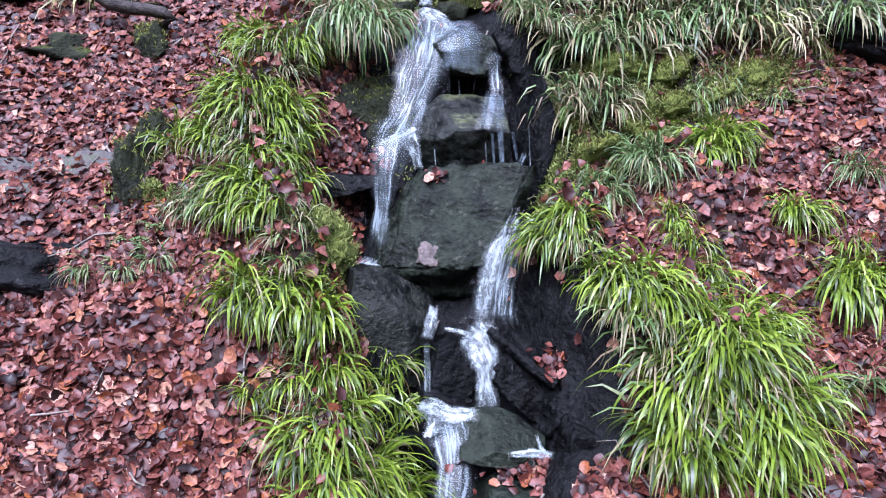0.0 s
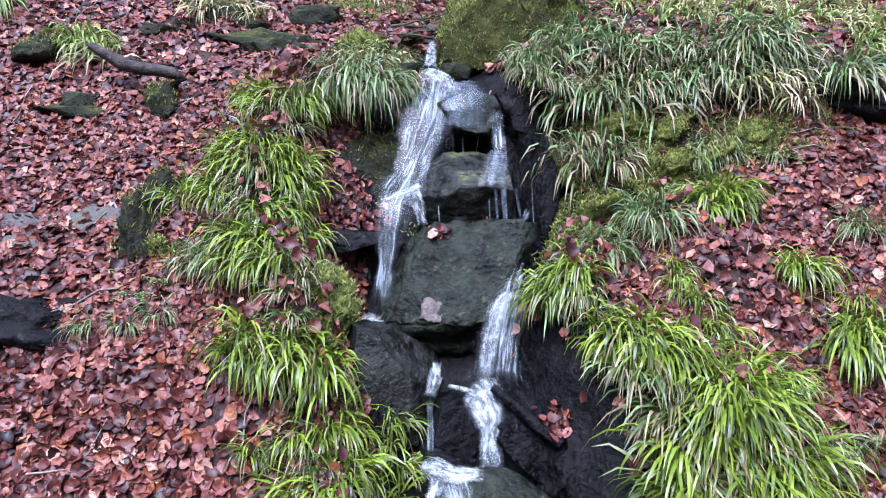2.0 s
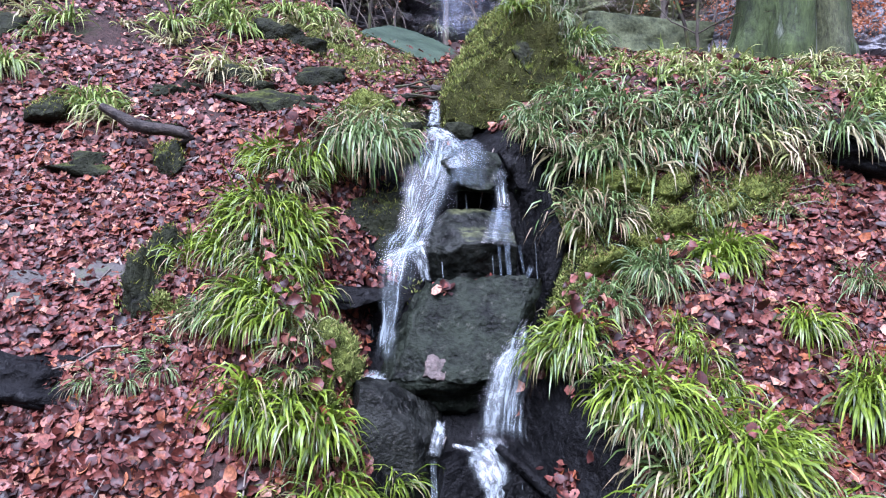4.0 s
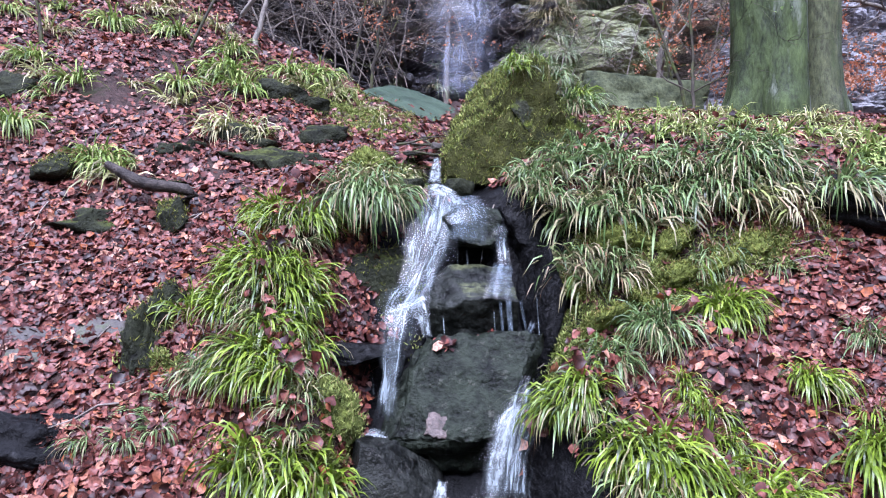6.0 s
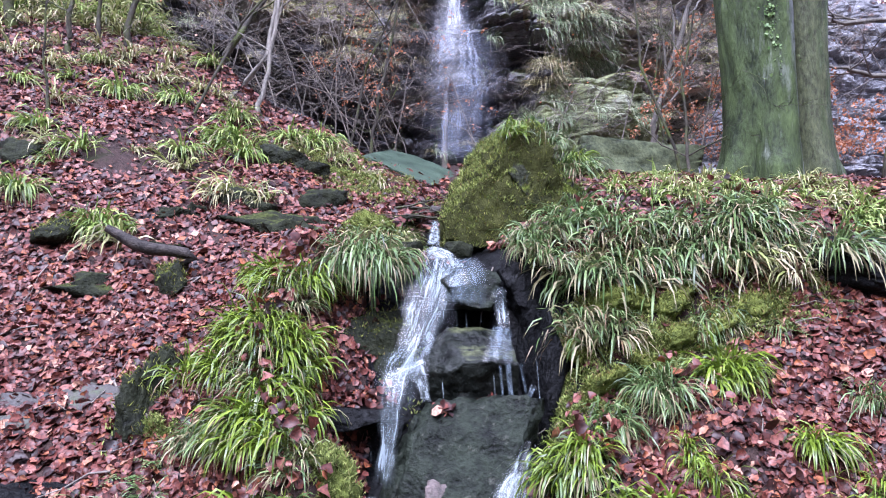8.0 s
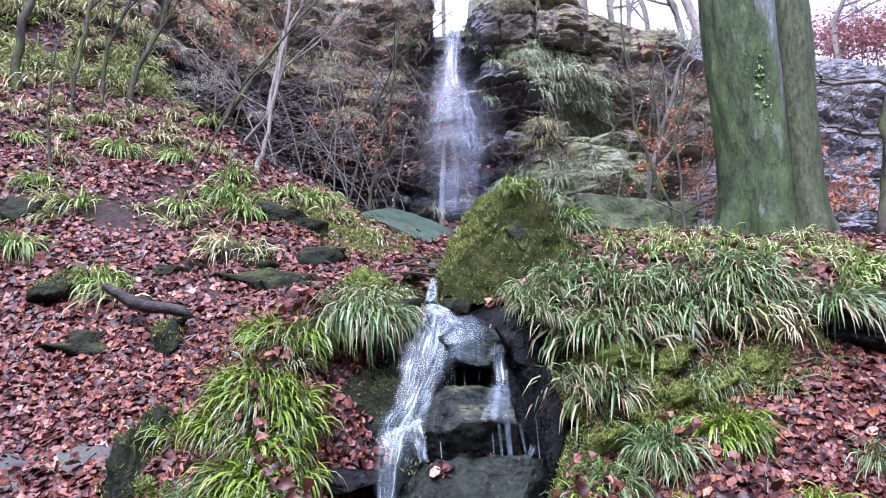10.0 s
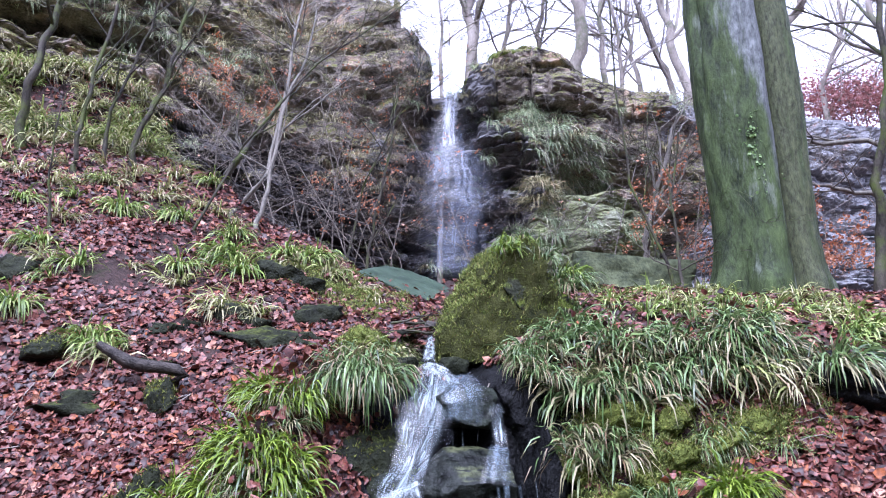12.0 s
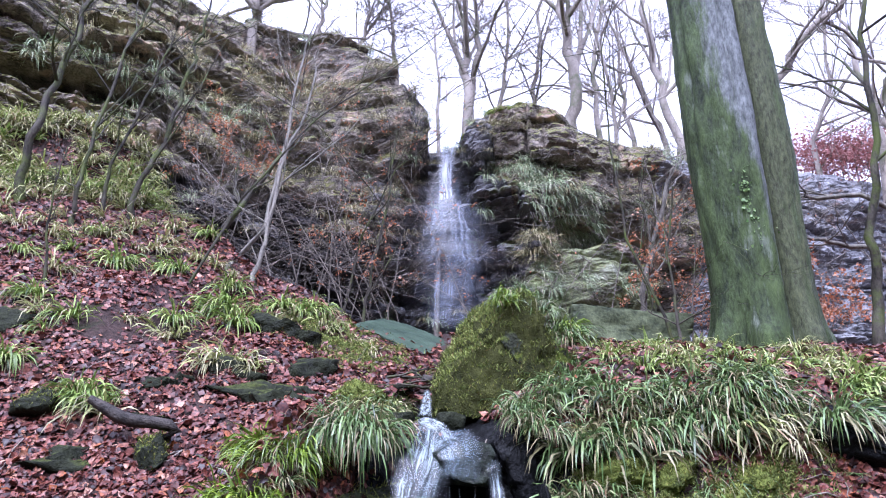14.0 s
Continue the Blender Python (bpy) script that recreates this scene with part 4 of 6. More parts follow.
flow("middle_fall", FOAM, [(-0.23, 4.47, 1.17), (-0.18, 4.42, 1.06), (-0.14, 4.38, 0.93)], [0.12, 0.10, 0.06], 5, brook)
flow("ledge_water", FOAM, [(-0.15, 4.5, 1.175), (-0.27, 4.40, 1.125), (-0.40, 4.36, 1.09)], [0.06, 0.08, 0.05], 6, brook, normal=(0, -0.5, 1))
flow("side_fall", FALL, [(0.28, 4.79, 1.65), (0.32, 4.71, 1.6), (0.33, 4.67, 1.47), (0.34, 4.61, 1.37)], [0.09, 0.10, 0.09, 0.10], 7, brook)
flow("rock_sheet", VEIL, [(0.33, 4.51, 1.39), (0.31, 4.43, 1.31), (0.3, 4.37, 1.17)], [0.14, 0.18, 0.18], 8, brook)
for k, (a, b) in enumerate((((0.3, 4.36, 1.18), (0.32, 4.35, 0.94)), ((0.35, 4.39, 1.2), (0.38, 4.36, 0.84)), ((0.43, 4.44, 1.18), (0.47, 4.43, 0.97)), ((0.52, 4.47, 1.03), (0.42, 4.4, 0.81)))):
    flow("thread", VEIL, [a, b], [0.03 + 0.02 * (k % 2), 0.02], 20 + k, brook)
flow("lower_fall", FALL, [(0.46, 4.17, 0.74), (0.42, 4.1, 0.65), (0.37, 4, 0.5), (0.32, 3.92, 0.32), (0.3, 3.84, 0.11)], [0.07, 0.12, 0.26, 0.36, 0.36], 9, brook)
flow("lower_fall", FOAM, [(0.41, 4.08, 0.62), (0.32, 3.99, 0.54), (0.26, 3.91, 0.35), (0.23, 3.83, 0.12)], [0.05, 0.12, 0.12, 0.1], 10, brook)
flow("chute", FOAM, [(0.15, 3.82, 0.1), (0.21, 3.73, 0.08), (0.25, 3.63, -0.01), (0.25, 3.55, -0.14), (0.26, 3.49, -0.26)], [0.14, 0.26, 0.20, 0.15, 0.16], 11, brook)
flow("rock_sheet", VEIL, [(-0.02, 4.78, 1.78), (0.08, 4.68, 1.73), (0.11, 4.62, 1.64), (0.1, 4.62, 1.51)], [0.16, 0.28, 0.3, 0.26], 37, brook)
flow("pool", FOAM, [(-0.12, 3.5, -0.23), (-0.04, 3.46, -0.21), (0.06, 3.4, -0.23), (0.21, 3.39, -0.22)], [0.06, 0.12, 0.14, 0.1], 38, brook, normal=(0, -0.6, 1), lift=0.02)
flow("thread", FOAM, [(-0.04, 3.9, 0.22), (-0.06, 3.8, 0.13), (-0.08, 3.76, 0.06)], [0.05, 0.08, 0.08], 12, brook)
flow("thread", FALL, [(-0.08, 3.74, 0.07), (-0.07, 3.68, -0.11), (-0.07, 3.6, -0.27)], [0.06, 0.05, 0.05], 13, brook)
flow("pool", FOAM, [(-0.42, 4.23, 0.39), (-0.47, 4.12, 0.375), (-0.30, 4.07, 0.38)], [0.2, 0.14, 0.06], 14, brook, normal=(0, -0.3, 1))
flow("pool", FOAM, [(-0.11, 3.5, -0.27), (0.04, 3.42, -0.24), (0.16, 3.40, -0.24), (0.24, 3.42, -0.24)], [0.06, 0.12, 0.10, 0.04], 15, brook, normal=(0, -0.45, 1))
flow("pool", FOAM, [(0.574, 3.130, -0.293), (0.457, 3.110, -0.267), (0.333, 3.100, -0.271)], [0.04, 0.06, 0.03], 19, brook, normal=(0, -0.45, 1))
flow("outflow", FALL, [(0.04, 3.42, -0.26), (0.06, 3.32, -0.3), (0.07, 3.24, -0.39), (0.07, 3.17, -0.46), (0.05, 3.08, -0.56)], [0.24, 0.30, 0.30, 0.28, 0.28], 16, brook)
flow("outflow", FOAM, [(-0.02, 3.45, -0.26), (-0.05, 3.36, -0.33), (-0.04, 3.3, -0.38)], [0.1, 0.1, 0.08], 17, brook)
flow("outflow", FOAM, [(0.489, 3.220, -0.229), (0.501, 3.170, -0.262), (0.518, 3.130, -0.281)], [0.02, 0.03, 0.05], 18, brook)
flow("ledge_water", FOAM, [(0.022, 3.800, 0.111), (0.099, 3.790, 0.099), (0.181, 3.750, 0.092)], [0.012, 0.03, 0.06], 40, brook, normal=(0, -0.5, 1))

for k, (a, b) in enumerate((((-0.49, 4.42, 0.74), (-0.48, 4.41, 0.56)), ((0.04, 4.72, 1.48), (0.04, 4.7, 1.37)), ((0.1, 4.72, 1.48), (0.11, 4.7, 1.36)), ((0.2, 4.72, 1.49), (0.2, 4.7, 1.4)), ((0.26, 4.33, 1.12), (0.27, 4.32, 0.97)), ((-0.13, 3.72, -0.06), (-0.12, 3.7, -0.22)), ((0.39, 3.58, 0.01), (0.39, 3.56, -0.15)), ((-0.05, 4.44, 1.06), (-0.04, 4.42, 0.94)), ((0.53, 4.47, 1.23), (0.56, 4.41, 0.83)), ((0.43, 4.38, 0.97), (0.41, 4.34, 0.76)))):
    flow("drip", FALL, [a, b], [0.008, 0.010], 60 + k, brook, n=8, across=3)

waterfall = thing("waterfall", "thin white waterfall spraying down the cliff into mist", "waterfall", kind="structure")
flow("upper_fall", FAR_FALL, [(0.17, 14.9, 8.99), (0.14, 14.5, 8.55), (0.07, 14.42, 7.83), (0.07, 14.35, 6.89)], [0.42, 0.46, 0.36, 0.42], 31, waterfall, n=60, ragged=0.06)
flow("veil", FAR_VEIL, [(0.1, 14.3, 7.19), (0.13, 14.15, 6.69), (0.19, 14, 5.77), (0.16, 13.95, 4.93), (0.09, 13.9, 4)], [0.6, 1.1, 1.4, 1.1, 0.9], 32, waterfall, n=60, across=15, ragged=0.08)

flow("spray", MIST, [(0.1, 14.25, 7.76), (0.14, 14, 6.63), (0.24, 13.8, 5.59), (0.18, 13.7, 4.41), (0.12, 13.65, 3.85)], [0.6, 1.6, 2.3, 1.9, 1.5], 34, waterfall, n=60, across=15, ragged=0.05)

# stones and sticks jammed at the lip
for k, (p, s) in enumerate((((-0.29, 5.27, 1.92), 0.26), ((0.06, 5.30, 1.91), 0.30), ((-0.33, 6.09, 2.22), 0.2))):
    rock("stone", "small dark stone of the brook at the lip", p, (s * 0.7, s * 0.7, s * 0.5), 140 + k, ROCK_DIM, (0, 10 * k, 40 * k), chops=6, detail=3)
rock("stone", "small pale stone of the brook at the lip", (-0.13, 6, 2.31), (0.09, 0.07, 0.05), 150, ROCK_DRY, (0, 0, 20), chops=6, detail=3)

jam = thing("twig_jam", "dark sticks and wet leaves jammed at the brook's lip", "twigs")
r = random.Random(6)
c = Vector((-0.18, 6.05, 2.27))
for k in range(18):
    a = r.uniform(-0.7, 0.7) + (3.14 if k % 2 else 0)
    d = Vector((math.cos(a), 0.3 * math.sin(a), r.uniform(-0.15, 0.3)))
    p = c + Vector((r.gauss(0, 0.14), r.gauss(0, 0.12), r.gauss(0.02, 0.05)))
    pts = bent(p - d * 0.2, d, r.uniform(0.25, 0.55), r, 6, 0.12)
    part("stick", mesh("stick", *tube(pts, np.linspace(r.uniform(0.006, 0.016), 0.003, 7), 6), BARK_DARK), jam)

# ---- woodrush tufts ----
rng = np.random.RandomState(5)
KINDS = {}
for key, material, n, dead, droop, lift, open_, wide, word in (
        ("green", GRASS, 70, 24, 1.6, 0.62, 0.62, 0.041, "green woodrush tuft with arching blades"),
        ("bright", GRASS_BRIGHT, 80, 12, 1.6, 0.62, 0.62, 0.048, "bright green woodrush tuft hanging over the bank"),
        ("straw", GRASS, 38, 44, 1.6, 0.45, 0.62, 0.041, "half withered woodrush tuft with straw-coloured blades"),
        ("hanging", GRASS, 80, 34, 2.6, 0.40, 0.45, 0.040, "woodrush tuft hanging down over wet rock"),
        ("slope", GRASS_SLOPE_HAZE, 84, 16, 1.7, 0.60, 0.62, 0.046, "yellow-green woodrush clump on the leafy slope")):
    KINDS[key] = []
    for k in range(5):
        pair = []
        for seg, share in ((5, 1.0), (4, 0.75)):
            a = mesh("foliage", *blades(int(n * share), 0.95, wide / share, rng, droop, (0.10 * (k - 2), -0.62, 0), 0.2, lift, seg, open_), material)
            d = mesh("withered_foliage", *blades(int(dead * share), 1.0, 0.03 / share, rng, max(1.9, droop), (0, -1.0 if droop < 2 else -0.6, 0), 0.22, 0.45, seg, 0.5), GRASS_STRAW)
            pair.append((a, d))
        KINDS[key].append((pair, word))
LOOSE = {key: Heap() for key in ("green", "bright", "dead", "shelf", "shelf_dead")}


def tuft(x, y, size, key, k, joined=False, z=None):
    pair, word = KINDS[key][k % 5]
    a, d = pair[1 if joined else 0]
    z = float(ground_height(x, y)[0]) if z is None else z
    m = pose(x, y, z - 0.02, 0, 0, random.Random(x * 7 + y * 13).uniform(-70, 70)) @ Matrix.Scale(size, 4)
    if joined:
        pick = ("shelf", "shelf_dead") if joined == "shelf" else ("bright" if key == "bright" else "green", "dead")
        for heap, me in ((LOOSE[pick[0]], a), (LOOSE[pick[1]], d)):
            co = np.zeros(len(me.vertices) * 3)
            me.vertices.foreach_get("co", co)
            co = co.reshape(-1, 3) @ np.array(m.to_3x3()).T + np.array(m.translation)
            f = np.zeros(len(me.loops), int)
            me.loops.foreach_get("vertex_index", f)
            heap.add(co, f.reshape(-1, 4))
        return
    ob = thing("grass_tuft", word, "grass tuft", "woodrush tufts")
    part("foliage", a, ob)
    part("withered_foliage", d, ob, "withered straw-coloured blades")
    ob.matrix_world = m


def tufts(rows, key, size, joined=False):
    for k, (x, y) in enumerate(rows):
        r = random.Random(k * 31 + len(rows))
        tuft(x, y, size * r.uniform(0.65, 1.2), key, r.randrange(5), joined)


# beside the cascade
tufts([(-1.1, 4.71), (-1.39, 5.28), (-1.33, 5.3), (-1.18, 4.77), (-1.33, 5.1), (-0.97, 4.74), (-0.93, 4.83), (-1.02, 4.78)], "bright", 0.31)
tufts([(-1.08, 4.75), (-0.96, 4.79), (-1.04, 4.72), (-0.91, 4.83)], "straw", 0.28)
tufts([(-1.15, 4.41), (-1.23, 4.43), (-1.42, 4.66), (-1.38, 4.73), (-1, 4.48), (-1.01, 4.54), (-1.19, 4.48), (-1.2, 4.36), (-1.14, 4.32), (-0.93, 4.5), (-1.09, 4.44)], "bright", 0.31)
tufts([(-0.97, 4.39), (-1.02, 4.38), (-0.91, 4.42), (-1.05, 4.41), (-0.96, 4.47), (-0.99, 4.33)], "bright", 0.32)
tufts([(-1.35, 4.27), (-1.48, 4.47), (-1.38, 4.38), (-1.6, 4.46), (-1.36, 4.23), (-1.66, 4.45), (-1.61, 4.33)], "bright", 0.31)
tufts([(-1.2, 4.2), (-1.1, 4.27), (-1.23, 4.16), (-1.05, 4.28)], "straw", 0.24)
tufts([(-0.99, 3.93), (-0.93, 4.19), (-1.1, 4.11), (-1.11, 3.99), (-0.92, 4.3), (-1.04, 4.03), (-1.02, 4.13), (-0.98, 4.25), (-0.87, 4.24), (-1.06, 4.14)], "bright", 0.31)
tufts([(-1.45, 4), (-1.35, 4), (-1.24, 3.97), (-1.43, 4.05), (-1.5, 4.01), (-1.38, 4.04), (-1.2, 3.98)], "straw", 0.30)
tufts([(-1.25, 3.99), (-1.44, 4.03), (-1.34, 4.01), (-1.39, 4.03)], "green", 0.24)
tufts([(-1.19, 3.93), (-1.07, 3.86), (-0.9, 3.79), (-1.06, 3.91), (-1.13, 3.92), (-0.99, 3.81), (-1.12, 3.88)], "bright", 0.34)
tufts([(-0.9, 3.79), (-0.91, 3.85), (-0.86, 3.76), (-0.84, 3.96)], "straw", 0.26)
tufts([(-0.64, 3.55), (-1, 3.57), (-0.87, 3.47), (-0.8, 3.47), (-1.06, 3.55), (-0.82, 3.52), (-0.72, 3.5), (-0.64, 3.49), (-0.96, 3.47)], "bright", 0.42)
tufts([(-0.92, 3.22), (-0.76, 3.27), (-0.62, 3.33)], "bright", 0.28)
tufts([(-0.35, 3.21), (-0.46, 3.48), (-0.57, 2.99), (-0.31, 3.12), (-0.25, 3.45), (-0.32, 3.6), (-0.19, 3.46), (-0.48, 3.05), (-0.47, 3.29), (-0.37, 3.36), (-0.67, 3.08), (-0.51, 2.94), (-0.55, 3.41), (-0.27, 3.74), (-0.22, 3.63), (-0.63, 2.87), (-0.52, 3.15), (-0.59, 3.26), (-0.18, 3.33), (-0.37, 3.05)], "bright", 0.32)
tufts([(-0.62, 3.15), (-0.46, 2.96), (-0.69, 3.01), (-0.25, 3.23)], "green", 0.3)
tufts([(-1.69, 3.61), (-1.55, 3.72), (-1.88, 3.61)], "green", 0.22)
tufts([(-0.85, 5.64), (-0.45, 6.11), (-0.4, 5.75), (-0.95, 5.73), (-0.62, 5.69)], "green", 0.4)
for k, (x, y, z) in enumerate(((-0.77, 4.94, 1.82), (-0.69, 4.95, 1.86), (-0.61, 4.94, 1.87), (-0.52, 4.93, 1.88), (-0.47, 4.92, 1.82), (-0.41, 4.94, 1.84), (-0.66, 5.06, 1.93), (-0.52, 5.07, 1.95), (-0.56, 4.89, 1.79))):
    tuft(x - 0.03, y - 0.02, 0.34 + 0.03 * (k % 3), "hanging", k, z=z - 0.02)
r = random.Random(57)
tufts([(-1.12 + r.gauss(0, 0.12), 4.75 - 0.062 * k) for k in range(14)], "straw", 0.26,"shelf")
tufts([(-0.86 + 0.04 * k + r.gauss(0, 0.06), 3.72 - 0.07 * k) for k in range(9)], "straw", 0.26,"shelf")
# the opposite bank
tufts([(0.64, 3.94), (0.75, 3.96), (0.59, 4), (0.65, 4), (0.73, 3.9), (0.71, 3.87)], "bright", 0.32)
tufts([(0.72, 3.88), (0.63, 3.94), (0.74, 3.83), (0.64, 3.97)], "straw", 0.36)
r = random.Random(52)
crest = [(0.82 + 0.64 * k / 15 + r.gauss(0, 0.03), 3.66 - 0.36 * k / 15 + r.gauss(0, 0.05)) for k in range(16)]
tufts(crest, "bright", 0.36)
mound = [(1.16 + 0.50 * k / 19 + r.gauss(0, 0.04), 3.20 - 0.07 * k / 19 + r.gauss(0, 0.06)) for k in range(20)]
tufts(mound, "bright", 0.40)
skirt = [(1.06 + 0.58 * k / 11 + r.gauss(0, 0.04), 3.04 - 0.06 * k / 11 + r.gauss(0, 0.03)) for k in range(12)]
tufts(skirt, "bright", 0.38)
tufts([(0.9 + 0.07 * k + r.gauss(0, 0.03), 3.42 - 0.03 * k + r.gauss(0, 0.04)) for k in range(7)], "straw", 0.36,"shelf")
tufts([(1.05 + 0.09 * k, 3.10 + r.gauss(0, 0.03)) for k in range(6)], "straw", 0.36,"shelf")
tufts([(0.95, 4.27), (0.97, 4.21), (1.21, 4.4), (1.27, 4.29), (1.23, 4.32), (2.38, 4.17), (2.48, 4.12), (2.41, 4.14), (2.1, 4.58), (1.89, 3.26), (2.14, 3.23), (1.96, 3.24)], "green", 0.28)
tufts([(1.6, 4.4), (1.69, 4.4), (1.72, 4.29), (1.65, 4.33)], "bright", 0.36)
tufts([(1.6, 3.54), (1.41, 3.82), (1.49, 3.67), (1.33, 4.02), (1.4, 3.73), (1.32, 3.9), (1.68, 3.46), (1.58, 3.5), (1.32, 3.98)], "bright", 0.28)
tufts([(1.97, 3.95), (2.03, 3.93), (1.97, 3.9), (2.24, 3.8), (1.75, 3.45), (1.67, 3.48)], "bright", 0.27)
tufts([(2.12, 3.6), (2.19, 3.66), (2.27, 3.59), (2.35, 3.6), (2.26, 3.65), (2.21, 3.61)], "bright", 0.38)
tufts([(0.77, 4.86), (0.88, 4.8), (1.12, 4.81), (1.2, 4.8), (1.66, 4.7), (1.73, 4.68), (1.25, 4.27), (0.82, 4.8), (1.3, 4.19)], "straw", 0.30)
tufts([(1.08, 4.87), (0.9, 4.77), (0.87, 4.72), (0.81, 4.81), (1.03, 4.8), (0.94, 4.85), (1.11, 4.76), (0.75, 4.84)], "straw", 0.36,"shelf")
tufts([(1.76, 4.72), (1.64, 4.69), (1.6, 4.64), (1.78, 4.67)], "straw", 0.34)
tufts([(1.31, 4.25), (1.24, 4.35), (1.19, 4.44), (1.32, 4.28), (1.23, 4.31)], "green", 0.34)
tufts([(0.95, 4.27), (0.91, 4.24), (0.87, 4.18), (1, 4.21)], "green", 0.36)
tufts([(1.57, 4.31), (1.67, 4.39), (1.76, 4.39), (1.72, 4.29)], "bright", 0.40)
# the shelf above, whose grass hangs over
tufts([(1.71, 5.07), (2.27, 4.99), (0.66, 5.27), (1.34, 5.21), (1.86, 5.1), (1.13, 5.21), (2.06, 4.98), (2.07, 5.04), (0.82, 5.22), (1.07, 5.26), (1.7, 5.17), (1.8, 5.06), (1.5, 5.2), (1.25, 5.22)], "straw", 0.38,"shelf")
tufts([(0.76, 5.56), (2, 5.2), (1.1, 5.62), (1.22, 5.29), (0.76, 5.28), (0.93, 5.55), (1.57, 5.2), (2.01, 5.02), (2.04, 5.11), (1.43, 5.27), (2.31, 5.05), (1.67, 5.39), (2.21, 5.11)], "green", 0.36,"shelf")
tufts([(1.67, 5.21), (2.12, 5.3), (1.24, 5.45), (1.89, 5.36), (0.85, 5.32), (2.29, 5.25)], "bright", 0.30,"shelf")
tufts([(3.07, 5.72), (1.82, 5.6), (1.56, 6.36), (1.81, 5.81), (2.37, 5.27), (2.64, 6.82), (2.08, 5.33), (3.13, 6.31), (2.33, 5.54), (2.84, 6.11), (2.01, 5.83), (2.32, 8.55), (2.39, 6.6)], "green", 0.27, True)
tufts([(1.72, 6.52), (3.08, 5.91), (2.4, 5.3), (1.77, 5.67), (1.38, 5.91), (1.61, 5.66), (3.38, 7.11), (1.88, 6.54), (2.81, 5.61), (1.81, 8.57), (2.03, 5.88), (1.96, 5.5), (2.16, 5.57), (2.32, 5.58), (2.17, 5.88), (2.05, 6.69)], "bright", 0.25, True)
tufts([(0.53, 5.69), (0.84, 5.7), (0.74, 5.62), (0.98, 5.76), (0.72, 5.36), (0.77, 5.84), (0.82, 5.38), (0.65, 7.39), (0.68, 6.43), (1.05, 5.83), (1.04, 5.64), (0.89, 5.35), (0.7, 5.82), (0.99, 5.33)], "bright", 0.26,"shelf")
tufts([(1.76, 4.97), (1.54, 5.03), (1.03, 5.08), (1.99, 4.93), (1.34, 5.06), (0.87, 5.08), (2.26, 4.92), (0.63, 5.09), (2.32, 4.83), (2.07, 4.9)], "straw", 0.36, True)
tufts([(2.11, 5.23), (3.36, 5.97), (2.89, 5.46), (3.22, 6.11), (2.2, 5.87), (2.39, 5.21), (2.6, 5.93), (3.05, 6.1)], "green", 0.26, True)
tufts([(-0.6, 6.14), (-0.43, 6.01), (-0.54, 6.07), (-0.77, 6.02), (-0.68, 6.03), (-0.76, 6.07), (-0.39, 6.23)], "green", 0.3, True)
for k, (x, z) in enumerate(((2.57, 1.90), (2.62, 1.90), (2.66, 1.88))):
    tuft(x, 4.76, 0.42, ("straw", "green", "straw")[k], k, z=z)
tufts([(3.09, 5.18), (3.21, 5.67), (3.11, 5.35), (2.99, 5.19), (2.92, 5.22), (2.9, 5.08)], "bright", 0.28, True)
tufts([(0.52, 5.33), (0.71, 5.16), (0.79, 5.4), (0.64, 5.29), (0.77, 5.26)], "straw", 0.30)
for k, (x, y, z) in enumerate(((0.48, 5.03, 1.95), (0.57, 4.97, 1.92), (0.63, 4.91, 1.86), (0.72, 4.9, 1.83), (0.55, 5.12, 2.02))):
    tuft(x, y, 0.27, "straw" if k % 2 else "green", k, z=z)
r = random.Random(53)
for key, size, n in (("straw", 0.37, 8), ("hanging", 0.40, 15), ("bright", 0.33, 7), ("green", 0.36, 8)):
    tufts([(0.84 + 1.60 * (k + r.random()) / n, r.gauss(5.04, 0.05) - 0.04 * k / n) for k in range(n)], key, size,"shelf")
# on the pointed boulder
for k, (x, y, z) in enumerate(((0.54, 5.77, 2.94), (0.63, 5.82, 2.97), (0.73, 5.8, 2.92), (0.46, 5.68, 2.86), (0.81, 5.79, 2.83), (0.95, 5.92, 2.66), (1.04, 6.01, 2.73), (1.02, 5.81, 2.6), (1.13, 5.99, 2.68))):
    tuft(x, y, 0.27, "green" if k % 3 else "bright", k, z=z)
# the slope up to the cliff
for k, (x, y, size) in enumerate(((-4.55, 8.31, 0.30), (-4.02, 8.48, 0.42), (-4.01, 8.34, 0.36), (-4.13, 7.00, 0.36), (-2.66, 8.69, 0.34), (-2.69, 8.59, 0.30), (-2.57, 8.12, 0.46), (-2.43, 8.00, 0.46), (-2.59, 7.99, 0.40), (-2.24, 7.64, 0.42), (-1.91, 8.31, 0.36), (-1.61, 8.85, 0.36), (-1.74, 8.55, 0.34), (-3.72, 6.07, 0.38), (-3.73, 6.03, 0.32), (-1.29, 8.52, 0.30))):
    tuft(x, y, size * 1.18, "slope", k)
for k, (x, y, size) in enumerate(((-4.82, 7.79, 0.30), (-4.53, 8.98, 0.28), (-3.37, 8.70, 0.40), (-3.49, 8.70, 0.30), (-3.61, 6.81, 0.34), (-3.37, 9.77, 0.34), (-2.81, 7.37, 0.34), (-3.74, 6.56, 0.24), (-2.95, 5.91, 0.36), (-2.97, 5.86, 0.34), (-2.87, 5.84, 0.32), (-2.78, 5.80, 0.32))):
    tuft(x, y, size * 1.18, "slope", k)
